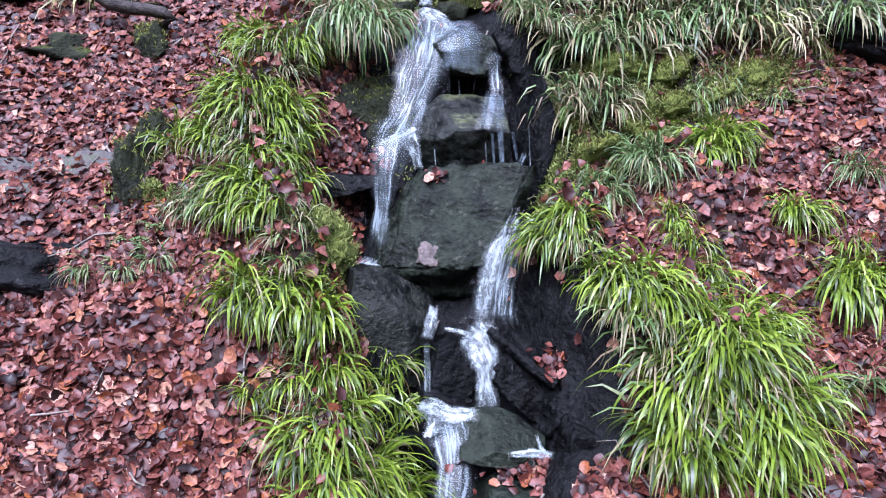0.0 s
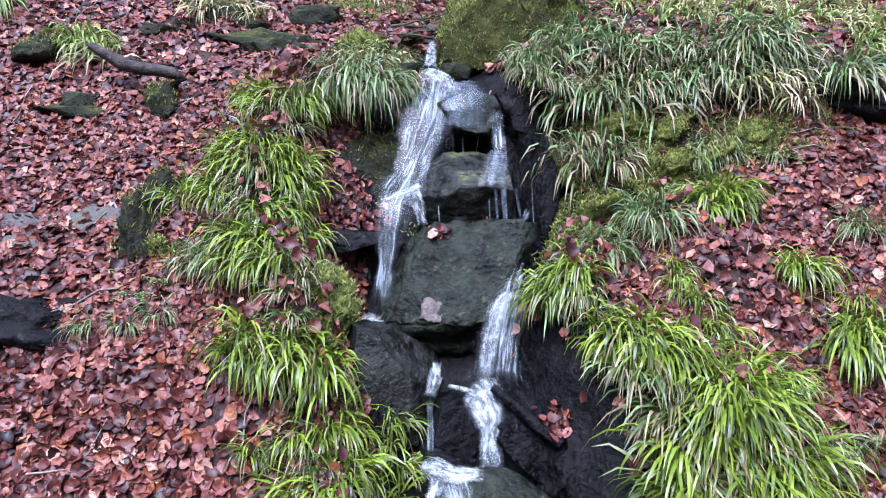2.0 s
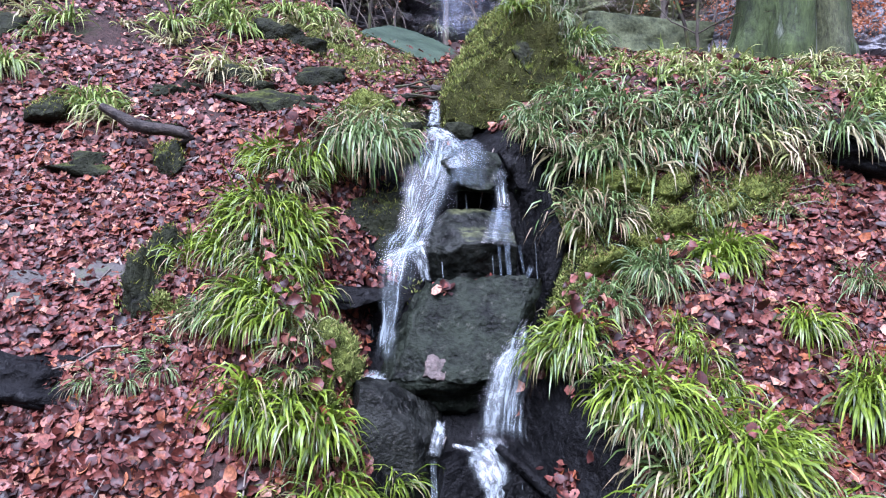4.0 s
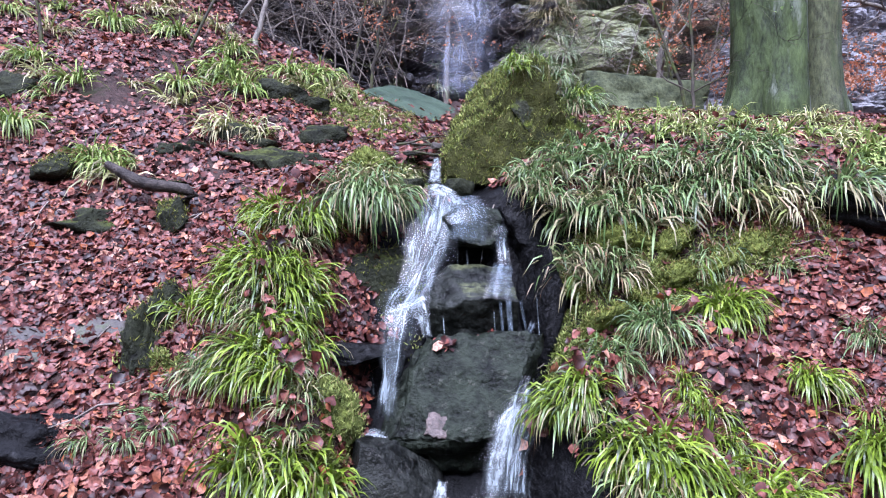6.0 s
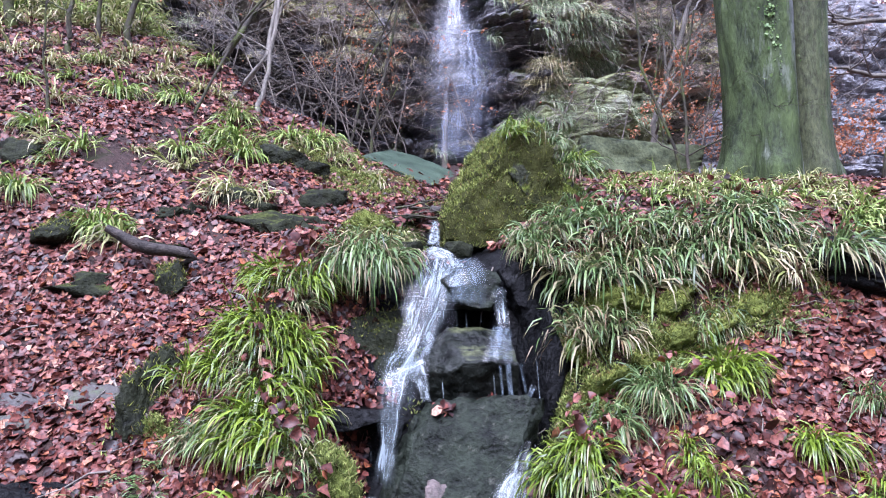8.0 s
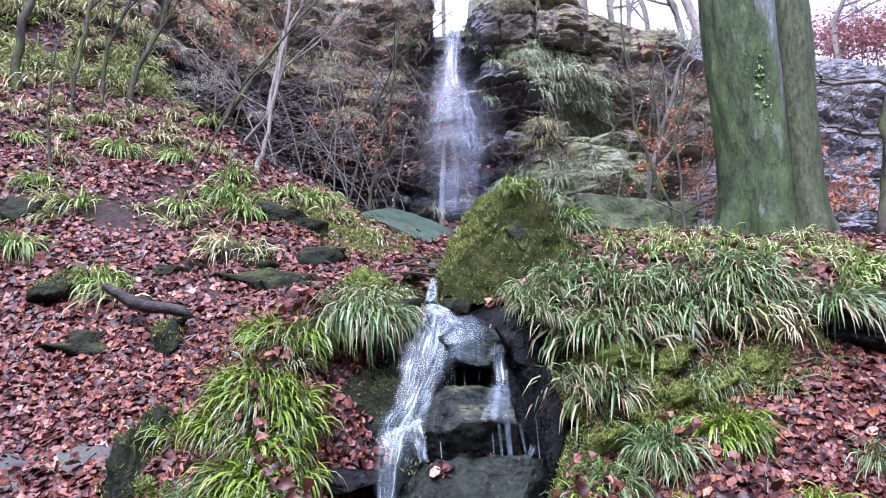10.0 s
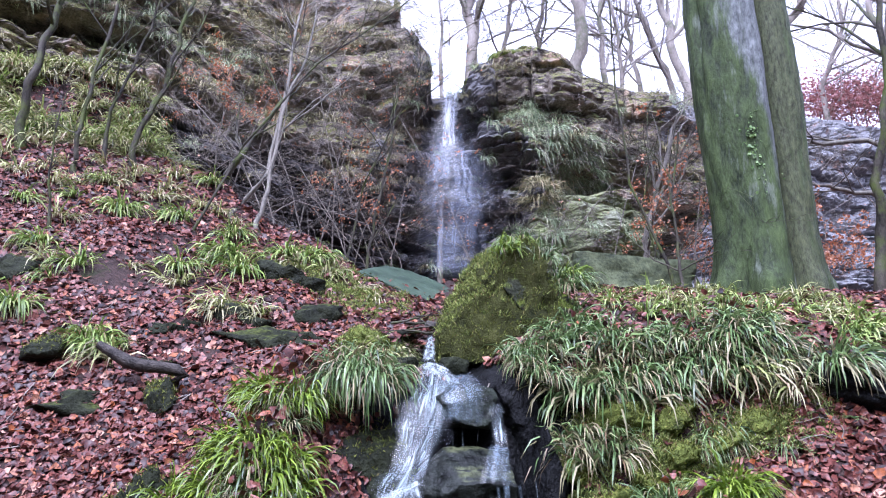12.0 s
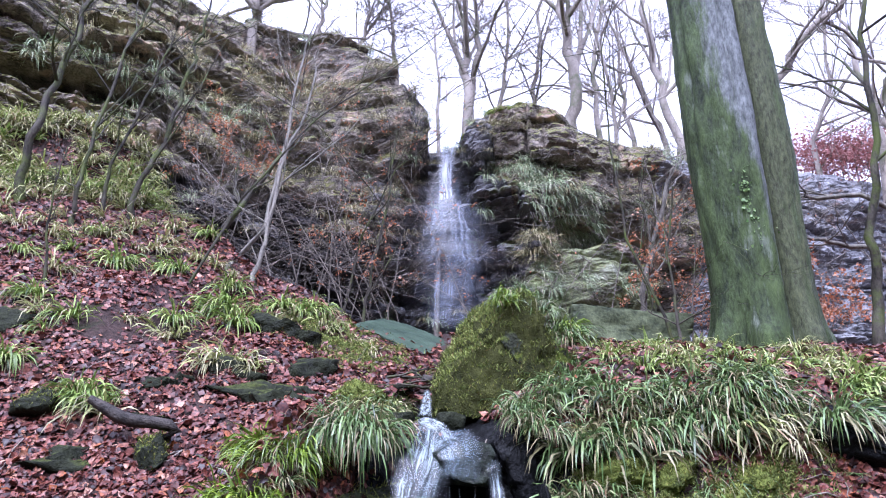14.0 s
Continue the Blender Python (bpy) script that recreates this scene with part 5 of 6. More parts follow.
for k, (x, y, size) in enumerate(((-4.26, 7.57, 0.32), (-3.85, 9.42, 0.32), (-3.90, 6.80, 0.28), (-3.19, 7.11, 0.22), (-2.76, 7.17, 0.34), (-2.21, 6.77, 0.36), (-2.15, 6.91, 0.34), (-1.96, 6.84, 0.30), (-2.71, 5.76, 0.34), (-1.79, 6.82, 0.26), (-1.08, 8.50, 0.30), (-0.77, 7.78, 0.28), (-1.42, 8.46, 0.30), (-1.74, 8.10, 0.32))):
    tuft(x, y, size * 1.3, "straw", k, True)
tufts([(-4.47, 9.01), (-3.52, 9.2), (-5.28, 8.29), (-4.72, 10.6), (-3.26, 9.16), (-3.89, 9.76), (-4.86, 9.56), (-4.78, 8.69), (-4.34, 9.4), (-5.13, 8.6), (-5.37, 10.11), (-3.85, 9.12), (-4.72, 8.98), (-5.06, 8.95), (-4.02, 8.95), (-5.96, 9.23), (-5.75, 8.69), (-5.61, 9.13), (-5.63, 10.05), (-3.02, 9.16), (-4.91, 10.28), (-4.15, 9.69), (-4.88, 8.46), (-2.78, 9.09)], "straw", 0.4, True)
r = random.Random(77)
for k in range(350):
    x = r.uniform(-8.5, -3.2)
    y = float(cliff_y(x)) - r.uniform(0.1, 1.9)
    tuft(x, y, r.uniform(0.3, 0.6), r.choice(("straw", "straw", "straw", "green", "bright")), k, True)

tagged(new("far_grass", LOOSE["green"].mesh("far_grass", GRASS_FAR_HAZE)), "clumps of green woodrush on the shelf and slope", "grass", kind="stuff")
tagged(new("far_bright_grass", LOOSE["bright"].mesh("far_bright_grass", GRASS_SLOPE_HAZE)), "clumps of bright green woodrush on the shelf and slope", "grass", kind="stuff")
tagged(new("far_withered_grass", LOOSE["dead"].mesh("far_withered_grass", GRASS_STRAW_HAZE)), "straw-coloured withered grass on the shelf and slope", "grass", kind="stuff")

tagged(new("shelf_grass", LOOSE["shelf"].mesh("shelf_grass", GRASS)), "green woodrush hanging over the mossy shelf", "grass", kind="stuff")
tagged(new("shelf_withered_grass", LOOSE["shelf_dead"].mesh("shelf_withered_grass", GRASS_STRAW)), "straw-coloured blades hanging from the shelf", "grass", kind="stuff")

# ---- grass hanging from the cliff's ledges ----
v, f = blades(80, 1.0, 0.034, rng, 2.6, (0.35, -0.5, 0), 0.25, 0.35, 5, 0.5)
LEDGE = [mesh("blades_ledge", v, f, GRASS_GREY)]
v, f = blades(60, 1.0, 0.03, rng, 2.0, (0, -0.6, 0), 0.28, 0.3, 4)
LEDGE.append(mesh("blades_ledge", v, f, GRASS_STRAW))


HANG = Heap(), Heap()


def ledge_tuft(x, z, size, k):
    """Grass on the cliff at a height, at the depth where the rock stands there."""
    near = np.argmin((verts[:, 0] - x) ** 2 + (verts[:, 2] - z) ** 2)
    me = LEDGE[k]
    co = np.zeros(len(me.vertices) * 3)
    me.vertices.foreach_get("co", co)
    turn = np.array(pose(0, 0, 0, 0, 0, random.Random(x * 9 + z).uniform(-30, 30)).to_3x3())
    f = np.zeros(len(me.loops), int)
    me.loops.foreach_get("vertex_index", f)
    HANG[k].add(co.reshape(-1, 3) * size @ turn.T + verts[near], f.reshape(-1, 4))


r = random.Random(31)
for cx0, cz0, sx, sz, n, size, k in ((1.75, 8.0, 0.3, 0.15, 14, 0.5, 0), (2.3, 7.4, 0.3, 0.25, 22, 0.55, 0), (2.8, 6.9, 0.35, 0.25, 28, 0.55, 0), (3.4, 6.55, 0.3, 0.15, 22, 0.5, 0), (2.0, 6.1, 0.2, 0.35, 14, 0.6, 1), (1.2, 9.2, 0.4, 0.12, 5, 0.5, 1),
                                     (-2.2, 6.6, 0.8, 0.6, 12, 0.6, 1), (-1.4, 6.0, 0.4, 0.6, 8, 0.55, 1), (-4.5, 9.5, 1.2, 0.6, 14, 0.6, 1), (-3.5, 7.4, 1.0, 0.3, 10, 0.55, 1), (-5.6, 9.5, 1.0, 0.45, 26, 0.5, 1), (-3.6, 10.3, 1.2, 0.5, 30, 0.5, 1), (-2.2, 9.4, 0.8, 0.8, 16, 0.45, 1), (-3.8, 7.9, 1.0, 0.35, 16, 0.45, 1), (-6.4, 8.6, 0.9, 0.3, 16, 0.5, 0), (2.2, 5.4, 0.6, 0.2, 6, 0.5, 0), (4.4, 7.6, 0.8, 0.5, 8, 0.7, 1), (-0.9, 8.6, 0.3, 0.4, 5, 0.5, 1), (3.0, 5.0, 0.8, 0.2, 6, 0.5, 0)):
    for _ in range(n):
        ledge_tuft(r.gauss(cx0, sx), r.gauss(cz0, sz), size * r.uniform(0.6, 1.1), k)
for k in range(170):
    x = r.uniform(-8, 7)
    ledge_tuft(x, float(cliff_top(x)) - abs(r.gauss(0.1, 0.35)), r.uniform(0.2, 0.45), r.choice((0, 1, 1)))
for k in range(150):
    ledge_tuft(r.uniform(-8, 9), r.uniform(4.5, 9.5), r.uniform(0.15, 0.4), r.choice((0, 1)))
tagged(new("cliff_grass", HANG[0].mesh("cliff_grass", GRASS_GREY)), "grey-green grass hanging from the cliff's ledges", "grass", kind="stuff")
tagged(new("cliff_withered_grass", HANG[1].mesh("cliff_withered_grass", GRASS_STRAW_HAZE)), "withered grass hanging from the cliff's ledges", "grass", kind="stuff")

# ---- trees ----
def limb_with_twigs(tree, pts, r0, r1, rnd, depth, spread, material, tips=None, least=0.0025):
    """One limb as a part, and its finer branches joined under it."""
    limb = part("limb", mesh("limb", *tube(pts, np.linspace(r0, r1, len(pts)), 6), material), tree)
    h = Heap()
    grow(h, pts, r0 * 0.98, r1 * 0.98, rnd, depth, spread, 0.55, 4, 5, tips, least=least)
    tagged(part("twig_spray", h.mesh("twig_spray", material), limb), kind="stuff")


SEAM = 5.06


def beech(at, lean):
    """The great beech: fluted trunk with a deep groove and spreading feet."""
    tree = thing("beech_tree", "great beech with fluted mossy grey-green trunk", "tree", at=at)
    n, m = 130, 150
    zs = np.linspace(-0.5, 9.5, n)
    th = np.linspace(0, 2 * np.pi, m, endpoint=False)
    v = np.zeros((m, n, 3))

    def furrow(z, at, wide, deep):
        return deep * np.exp(-((th - at) / wide) ** 2)
    for j, z in enumerate(zs):
        up = max(z, 0)
        flare = 0.10 * math.exp(-up / 0.30)
        body = 0.50 + 0.06 * math.exp(-((z - 2.6) / 1.6) ** 2) - 0.006 * max(z - 5, 0)
        r = body * (1 + 0.04 * np.cos(3 * th + 0.6 + 0.15 * z) + 0.02 * np.cos(5 * th + 2)) + flare * (1 + 0.8 * np.cos(7 * th + 1.0))
        # two stems grown together, with the deep seam between them, and lesser flutes higher up
        seam = SEAM
        r = r - furrow(z, seam, 0.09, 0.17) - furrow(z, seam, 0.26, 0.09) + furrow(z, seam + 0.55, 0.35, 0.05) + furrow(z, seam - 0.34, 0.16, 0.035)
        r = r - furrow(z, 4.46 + 0.01 * up, 0.05, 0.07 * min(1, max(0, (z - 2.4) / 1.2))) - furrow(z, 4.30 + 0.01 * up, 0.05, 0.06 * min(1, max(0, (z - 3.0) / 1.2)))
        r = r - furrow(z, 3.55, 0.07, 0.09 * min(1, max(0, (z - 1.5) / 2)))
        for i in range(m):
            rr = r[i] + 0.020 * nz((math.cos(th[i]) * 2, math.sin(th[i]) * 2, z * 0.8), 2.0) + 0.012 * nz((math.cos(th[i]), math.sin(th[i]), z * 0.6), 7.0)
            v[i, j] = (lean[0] * z + rr * math.cos(th[i]), lean[1] * z + rr * math.sin(th[i]), z)
    trunk = part("trunk", mesh("trunk", v, grid_faces(m, n, True), BARK_BEECH), tree)
    # bare pale bark runs up along the seam and widens; the lesser stem is browner
    ti, zi = np.meshgrid(th, zs, indexing="ij")
    off = SEAM - ti
    wide = np.interp(zi, [0, 1.2, 2.2, 3.0, 5], [0.22, 0.30, 0.50, 0.95, 1.15])
    bare = np.where(off < 0, 0.3 + off * 8, 1.05 - 0.60 * off / wide)
    brown = np.where(off < 0, 0.75 + 0.45 * off, 0.4 - off * 8)
    for mark, value in (("bare", bare), ("brown", brown)):
        trunk.data.attributes.new(mark, "FLOAT", "POINT").data.foreach_set("value", np.clip(value, 0, 1).ravel())
    g = np.random.RandomState(3)
    d = g.uniform(0, 1, 150)
    spots = np.stack([-0.20 + 0.08 * np.sin(d * 7) + g.normal(0, 0.06, 150), -0.50 - 0.03 * g.uniform(0, 1, 150), 0.85 + 1.15 * d], 1)
    part("ivy", mesh("ivy", *leaves_at(spots, 0.034, g, np.tile([0, -1.0, 0.3], (150, 1)), 0.5), FERN), tree, "pale green sprig of ivy")
    rnd = random.Random(4)
    for k, aim in enumerate(((0.9, -0.2, 0.5), (-0.7, 0.5, 0.7), (0.2, -0.8, 0.9), (0.5, 0.8, 0.7), (0, 0, 1), (-0.5, -0.4, 0.9))):
        z = 7.6 + 0.45 * k
        pts = bent((lean[0] * z, lean[1] * z, z), aim, 5.0, rnd, 9, 0.12, 0.02)
        limb_with_twigs(tree, pts, 0.2, 0.03, rnd, 3, 0.8, BARK_GREY)
    return tree


beech((3.58, 7.83, 2.92), (-0.038, 0.006))


def bare_tree(name, label, pts, r0, r1, seed, material, kids=5, depth=3, spread=0.75, shrink=0.5, rust=0):
    """A leafless tree along the line of its trunk."""
    rnd = random.Random(seed)
    if depth == 4:
        r0, r1 = r0 * 0.85, r1 * 0.6
    at = Vector(pts[0])
    foot = float(sheet_height(np.array([at.x]), np.array([at.y]))[0])
    tree = thing(name, label, "tree", at=(at.x, at.y, foot))
    at.z = foot
    line = ([Vector((0, 0, 0))] if pts[0][2] > foot + 0.12 else []) + [Vector(p) - at for p in pts]
    fine = []
    for a, b in zip(line, line[1:]):
        for k in range(4):
            fine.append(a.lerp(b, k / 4) + Vector((rnd.gauss(0, 0.2), rnd.gauss(0, 0.2), 0)) * r0 * 2.4)
    fine.append(line[-1])
    fine[0] = fine[0] - Vector((0, 0, 0.2))
    h = Heap()
    h.add(*tube(fine, np.linspace(r0, r1, len(fine)) * (1 + 0.6 * np.exp(-np.arange(len(fine)) * 1.5)), 9))
    part("trunk", h.mesh("trunk", material), tree)
    tips = []
    for _ in range(kids):
        k = rnd.randrange(max(1, len(fine) // 3), len(fine) - 1)
        along = (fine[k + 1] - fine[k]).normalized()
        way = along + Vector((rnd.gauss(0, spread), rnd.gauss(0, spread), rnd.gauss(0.1, spread * 0.5)))
        rr = (r0 + (r1 - r0) * k / len(fine)) * rnd.uniform(0.35, 0.6)
        size = (line[-1] - line[0]).length
        limb_with_twigs(tree, bent(fine[k], way, size * shrink * rnd.uniform(0.6, 1.1), rnd, 7, 0.13, 0.03), rr, rr * 0.25, rnd, depth - 1, spread, material, tips, 0.008 if depth == 4 else 0.003)
    if rust:
        g = np.random.RandomState(seed)
        pick = np.array([tips[g.randint(len(tips))] for _ in range(rust)]) + g.normal(0, 0.04, (rust, 3))
        part("leaves", mesh("leaves", *leaves_at(pick, 0.034, g, tilt=0.8), RUST), tree, "rust-brown withered leaves")
    return tree


FAR = "bare tree with grey trunk on the cliff's rim"
bare_tree("bare_tree", FAR, [(0.64, 16.59, 10.48), (0.64, 16.79, 12.15), (0.44, 17.19, 13.85), (0.27, 17.5, 16.8)], 0.20, 0.08, 1, BARK_GREY, 11, depth=4)
bare_tree("bare_tree", FAR, [(0.79, 17.18, 10.84), (0.96, 17.37, 12.69), (1, 17.37, 14.35), (1.27, 17.45, 16.77)], 0.13, 0.06, 2, BARK_GREY, 11, depth=4)
bare_tree("bare_tree", FAR, [(3.13, 15.9, 9.8), (3.39, 15.84, 11.23), (3.03, 15.91, 12.94), (3.11, 16.1, 15.59)], 0.24, 0.12, 3, BARK_GREY, 11, depth=4)
bare_tree("bare_tree", FAR, [(-0.13, 16, 9.86), (-0.11, 16, 10.84), (-0.23, 16, 12.57)], 0.07, 0.04, 4, BARK_GREY, 11, depth=4)
bare_tree("bare_tree", FAR, [(7.47, 20.69, 11.36), (7.17, 20.8, 13.61), (6.79, 20.93, 16.51), (6.72, 20.95, 19.32)], 0.22, 0.1, 5, BARK_GREY, 11, depth=4)
bare_tree("bare_tree", FAR, [(7.89, 22.67, 12.29), (7.38, 22.84, 13.88), (6.61, 23.07, 16.33), (5.96, 23.25, 18.66)], 0.16, 0.06, 6, BARK_GREY, 11, depth=4)
bare_tree("bare_tree", FAR, [(6.73, 23.04, 12.64), (6.51, 23.1, 14.93), (6.5, 23.1, 17.56)], 0.14, 0.06, 7, BARK_GREY, 11, depth=4)
bare_tree("bare_tree", FAR, [(-1.36, 17.95, 12.78), (-1.56, 17.93, 14.37), (-1.6, 17.93, 16.35)], 0.10, 0.05, 8, BARK_GREY, 11, depth=4)
bare_tree("bare_tree", FAR, [(-2.34, 17.85, 13.18), (-2.13, 17.87, 14.33), (-2.1, 17.88, 16.31)], 0.09, 0.05, 9, BARK_GREY, 11, depth=4)
bare_tree("bare_tree", FAR, [(-4.69, 15.3, 12.17), (-4.68, 15.3, 12.83), (-4.73, 15.29, 14.53)], 0.22, 0.15, 10, BARK_GREY, 11, depth=4)
bare_tree("bare_tree", FAR, [(5.76, 12.76, 5.74), (6.05, 12.63, 7.65), (6.54, 12.38, 8.87), (7.21, 12, 9.7), (7.8, 11.63, 10.52)], 0.15, 0.08, 11, BARK_GREY, 10, depth=4)
bare_tree("bare_tree", FAR, [(11.19, 16.58, 9.55), (11.18, 16.59, 10.68), (10.91, 16.76, 12.48), (10.82, 16.82, 13.58)], 0.18, 0.06, 12, BARK_GREY, 11, depth=4)
for k, (foot, a, c, r0) in enumerate((((1.6, 18.93, 11.5), (1.98, 18.9, 13.28), (1.89, 18.91, 16.73), 0.09), ((2.72, 19.81, 11.96), (2.96, 19.78, 13.82), (3.37, 19.71, 17.38), 0.10), ((4.93, 20.41, 11.88), (4.9, 20.42, 14.22), (5.39, 20.3, 17.85), 0.12), ((-3.41, 16.65, 12.76), (-3.23, 16.69, 13.67), (-2.94, 16.74, 15.76), 0.08),
                                      ((4.9, 18.36, 10.66), (4.79, 18.39, 12.4), (4.25, 18.52, 15.6), 0.08), ((11.4, 19.98, 11.18), (12.01, 19.62, 12.92), (12.15, 19.53, 16.36), 0.1))):
    bare_tree("bare_tree", FAR, [foot, a, c], r0, r0 * 0.4, 160 + k, BARK_GREY, 12, depth=3, spread=0.9)
BOUGH = "long thin bare bough reaching across before the cliff"
for k, line in enumerate(([(-3.27, 8.38, 3.32), (-2.59, 8.62, 4.93), (-1.74, 8.83, 6.17), (-0.67, 8.87, 6.99), (0.13, 8.9, 7.75)], [(-1.49, 10.09, 3.43), (-1.22, 10.13, 4.88), (-0.72, 9.97, 5.91), (0.05, 9.8, 6.44)],
                          [(2.89, 8.73, 3.03), (2.41, 8.88, 4.48), (2.29, 8.91, 5.79), (2.27, 8.92, 7.29), (2.58, 8.83, 8.47)], [(2.96, 9.34, 3.22), (2.68, 9.43, 4.17), (2.81, 9.39, 4.97), (2.2, 9.34, 5.38)])):
    bare_tree("bare_tree", BOUGH, line, 0.019, 0.006, 180 + k, BARK_DARK, 7, depth=3, spread=0.9)
NEAR = "slender bare sapling with mossy foot on the bank"
bare_tree("sapling", NEAR, [(-2.98, 9.13, 3.97), (-2.47, 9.38, 4.8), (-2.34, 9.52, 5.98), (-2.23, 9.75, 7.52), (-2.02, 9.79, 8.37)], 0.035, 0.010, 13, BARK_PALE, 7)
bare_tree("sapling", NEAR, [(-2.51, 9.06, 3.85), (-2.4, 9.19, 4.5), (-2.31, 9.32, 5.63), (-2.04, 9.48, 6.6), (-1.94, 9.61, 7.44)], 0.035, 0.010, 14, BARK_PALE, 8)
bare_tree("sapling", NEAR, [(-3.38, 9.84, 4.62), (-3.08, 10.04, 5.3), (-2.75, 10.24, 5.93), (-2.4, 10.43, 6.7)], 0.055, 0.025, 15, BARK_DARK, 7)
bare_tree("sapling", NEAR, [(-4.92, 8.93, 4.85), (-4.92, 8.94, 5.3), (-4.84, 9.09, 6.4), (-4.63, 9.31, 7.84), (-4.48, 9.39, 8.49)], 0.038, 0.014, 16, BARK_DARK, 8)
bare_tree("sapling", NEAR, [(-4.56, 9.79, 5.43), (-4.34, 9.89, 6.06), (-4.14, 10.08, 7.12), (-4.04, 10.23, 8.24), (-3.91, 10.28, 9.15)], 0.05, 0.016, 17, BARK_DARK, 8)
bare_tree("sapling", NEAR, [(-5.69, 8.94, 5.55), (-5.62, 8.99, 6.34), (-5.52, 9.17, 7.45), (-5.37, 9.26, 8.4)], 0.065, 0.035, 18, BARK_DARK, 8)
bare_tree("sapling", NEAR, [(-4.97, 9.81, 5.93), (-4.79, 9.9, 6.54), (-4.59, 10, 7.37), (-4.37, 10.09, 8.36)], 0.03, 0.012, 19, BARK_DARK, 7)
bare_tree("sapling", NEAR, [(-4.19, 7.28, 3.51), (-4.24, 7.25, 3.95), (-4.25, 7.24, 4.53), (-4.19, 7.28, 5.02)], 0.016, 0.006, 20, BARK_DARK, 7, depth=2)
bare_tree("sapling", NEAR, [(2.67, 7.96, 2.9), (2.68, 8.06, 3.39), (2.65, 8.08, 4.01), (2.78, 8.03, 4.85)], 0.024, 0.010, 21, BARK_DARK, 9)
bare_tree("sapling", NEAR, [(3.27, 11.55, 3.97), (3.41, 11.5, 4.73), (3.67, 11.43, 5.71), (3.95, 11.33, 6.5)], 0.06, 0.03, 22, BARK_PALE, 9)
bare_tree("sapling", NEAR, [(4.69, 7.68, 2.56), (4.77, 7.63, 3.29), (4.82, 7.6, 4.06), (4.98, 7.5, 5.19), (5.07, 7.44, 6.58), (5.22, 7.33, 7.63)], 0.07, 0.02, 23, BARK_DARK, 7)
bare_tree("sapling", NEAR, [(-1.21, 10.43, 3.57), (-1.07, 10.55, 4.47), (-0.85, 10.67, 5.92), (-0.79, 10.77, 6.76)], 0.03, 0.012, 24, BARK_DARK, 8, rust=90)
def arch(q, k):
    """An arching stem that springs from the ground aside and reaches a place."""
    r = random.Random(k + 500)
    x, y = q.x + r.choice((-1, 1)) * r.uniform(0.7, 1.6), min(q.y - 0.2, float(cliff_y(np.array([q.x]))[0]) - 0.6)
    z = float(ground_height(x, y)[0])
    foot = Vector((x, y, z))
    top = q + Vector((0, 0, 0.35))
    return [foot, foot.lerp(top, 0.4) + Vector((0, 0, 0.35)), top, q + Vector(((q.x - x) * 0.5, -0.2, -0.05))]


for k, p in enumerate(((-2.29, 11.37, 4.79), (-1.82, 11.86, 5.34), (-1.29, 11.73, 4.79), (-0.97, 12.36, 5.61), (-2.25, 12.4, 6.39), (-1.6, 12.9, 7.18), (-3.14, 11.37, 6.2), (-0.62, 11.98, 4.46), (4.53, 11.65, 5.38), (6.04, 10.37, 5.14), (5.69, 9.41, 4.16), (6.14, 11.46, 5.72), (3.14, 12.82, 5.42), (-2.93, 11.84, 7.28), (-2.39, 12.37, 7.18), (-1.99, 13.05, 8.36), (-1.29, 12.33, 6.03), (-0.93, 12.97, 6.85), (-2.45, 11.13, 5.21), (-3.21, 10.52, 5.19), (1.61, 11.89, 4.44), (2.31, 12.39, 5.08), (3.8, 13.06, 6.29), (-4, 10.25, 6.03), (-1.48, 11.1, 4.25))):
    q = Vector(p)
    bare_tree("bramble", "tangle of thin bare brambles before the cliff", arch(q, k), 0.011, 0.004, 80 + k, TWIG, 6, depth=3, spread=1.1, shrink=0.8, rust=8)
for k, (p, s) in enumerate((((3.28, 9.02, 4.13), 260), ((4.64, 8.63, 3.37), 300), ((-3.66, 11.01, 6.67), 240), ((3.37, 9.2, 3.34), 160), ((-1.93, 12.35, 6.48), 130), ((-0.76, 10.97, 4.68), 120))):
    q = Vector(p)
    bare_tree("beech_shrub", "thin beech shrub with withered rust-coloured leaves", [q - Vector((0.1, 0, 0.7)), q - Vector((0, 0, 0.2)), q + Vector((0.1, 0, 0.5))], 0.015, 0.006, 40 + k, TWIG, 7, depth=2, spread=1.2, shrink=0.7, rust=s * 5)

for k, p in enumerate(((11.74, 20.93, 11.53), (12.7, 20.95, 11.75), (13.36, 20.54, 11.64), (13.47, 19.86, 11.03), (12.05, 20.76, 11.16), (12.77, 20.32, 10.96))):
    q = Vector(p)
    shrub = bare_tree("shrub", "red-leaved shrub on the cliff's rim", [q - Vector((0, 0, 0.8)), q - Vector((0, 0, 0.2)), q + Vector((0.1, 0, 0.4))], 0.03, 0.01, 120 + k, TWIG, 10, depth=3, spread=1.2, shrink=0.7)
    g = np.random.RandomState(k)
    part("leaves", mesh("leaves", *leaves_at(g.normal(0, 1, (1500, 3)) * (0.9, 0.4, 0.34) + (0, 0, p[2] - shrub.location.z - 0.35), 0.075, g, tilt=0.8), RED), shrub, "dull red leaves")
MOSSY = "mossy bare boughs reaching out beside the great beech"
bare_tree("bare_tree", MOSSY, [(5.71, 8.81, 2.98), (5.8, 8.75, 3.98), (5.42, 8.76, 4.29), (4.85, 8.75, 4.4), (4.48, 8.72, 4.46)], 0.06, 0.012, 130, BARK_PALE, 7)
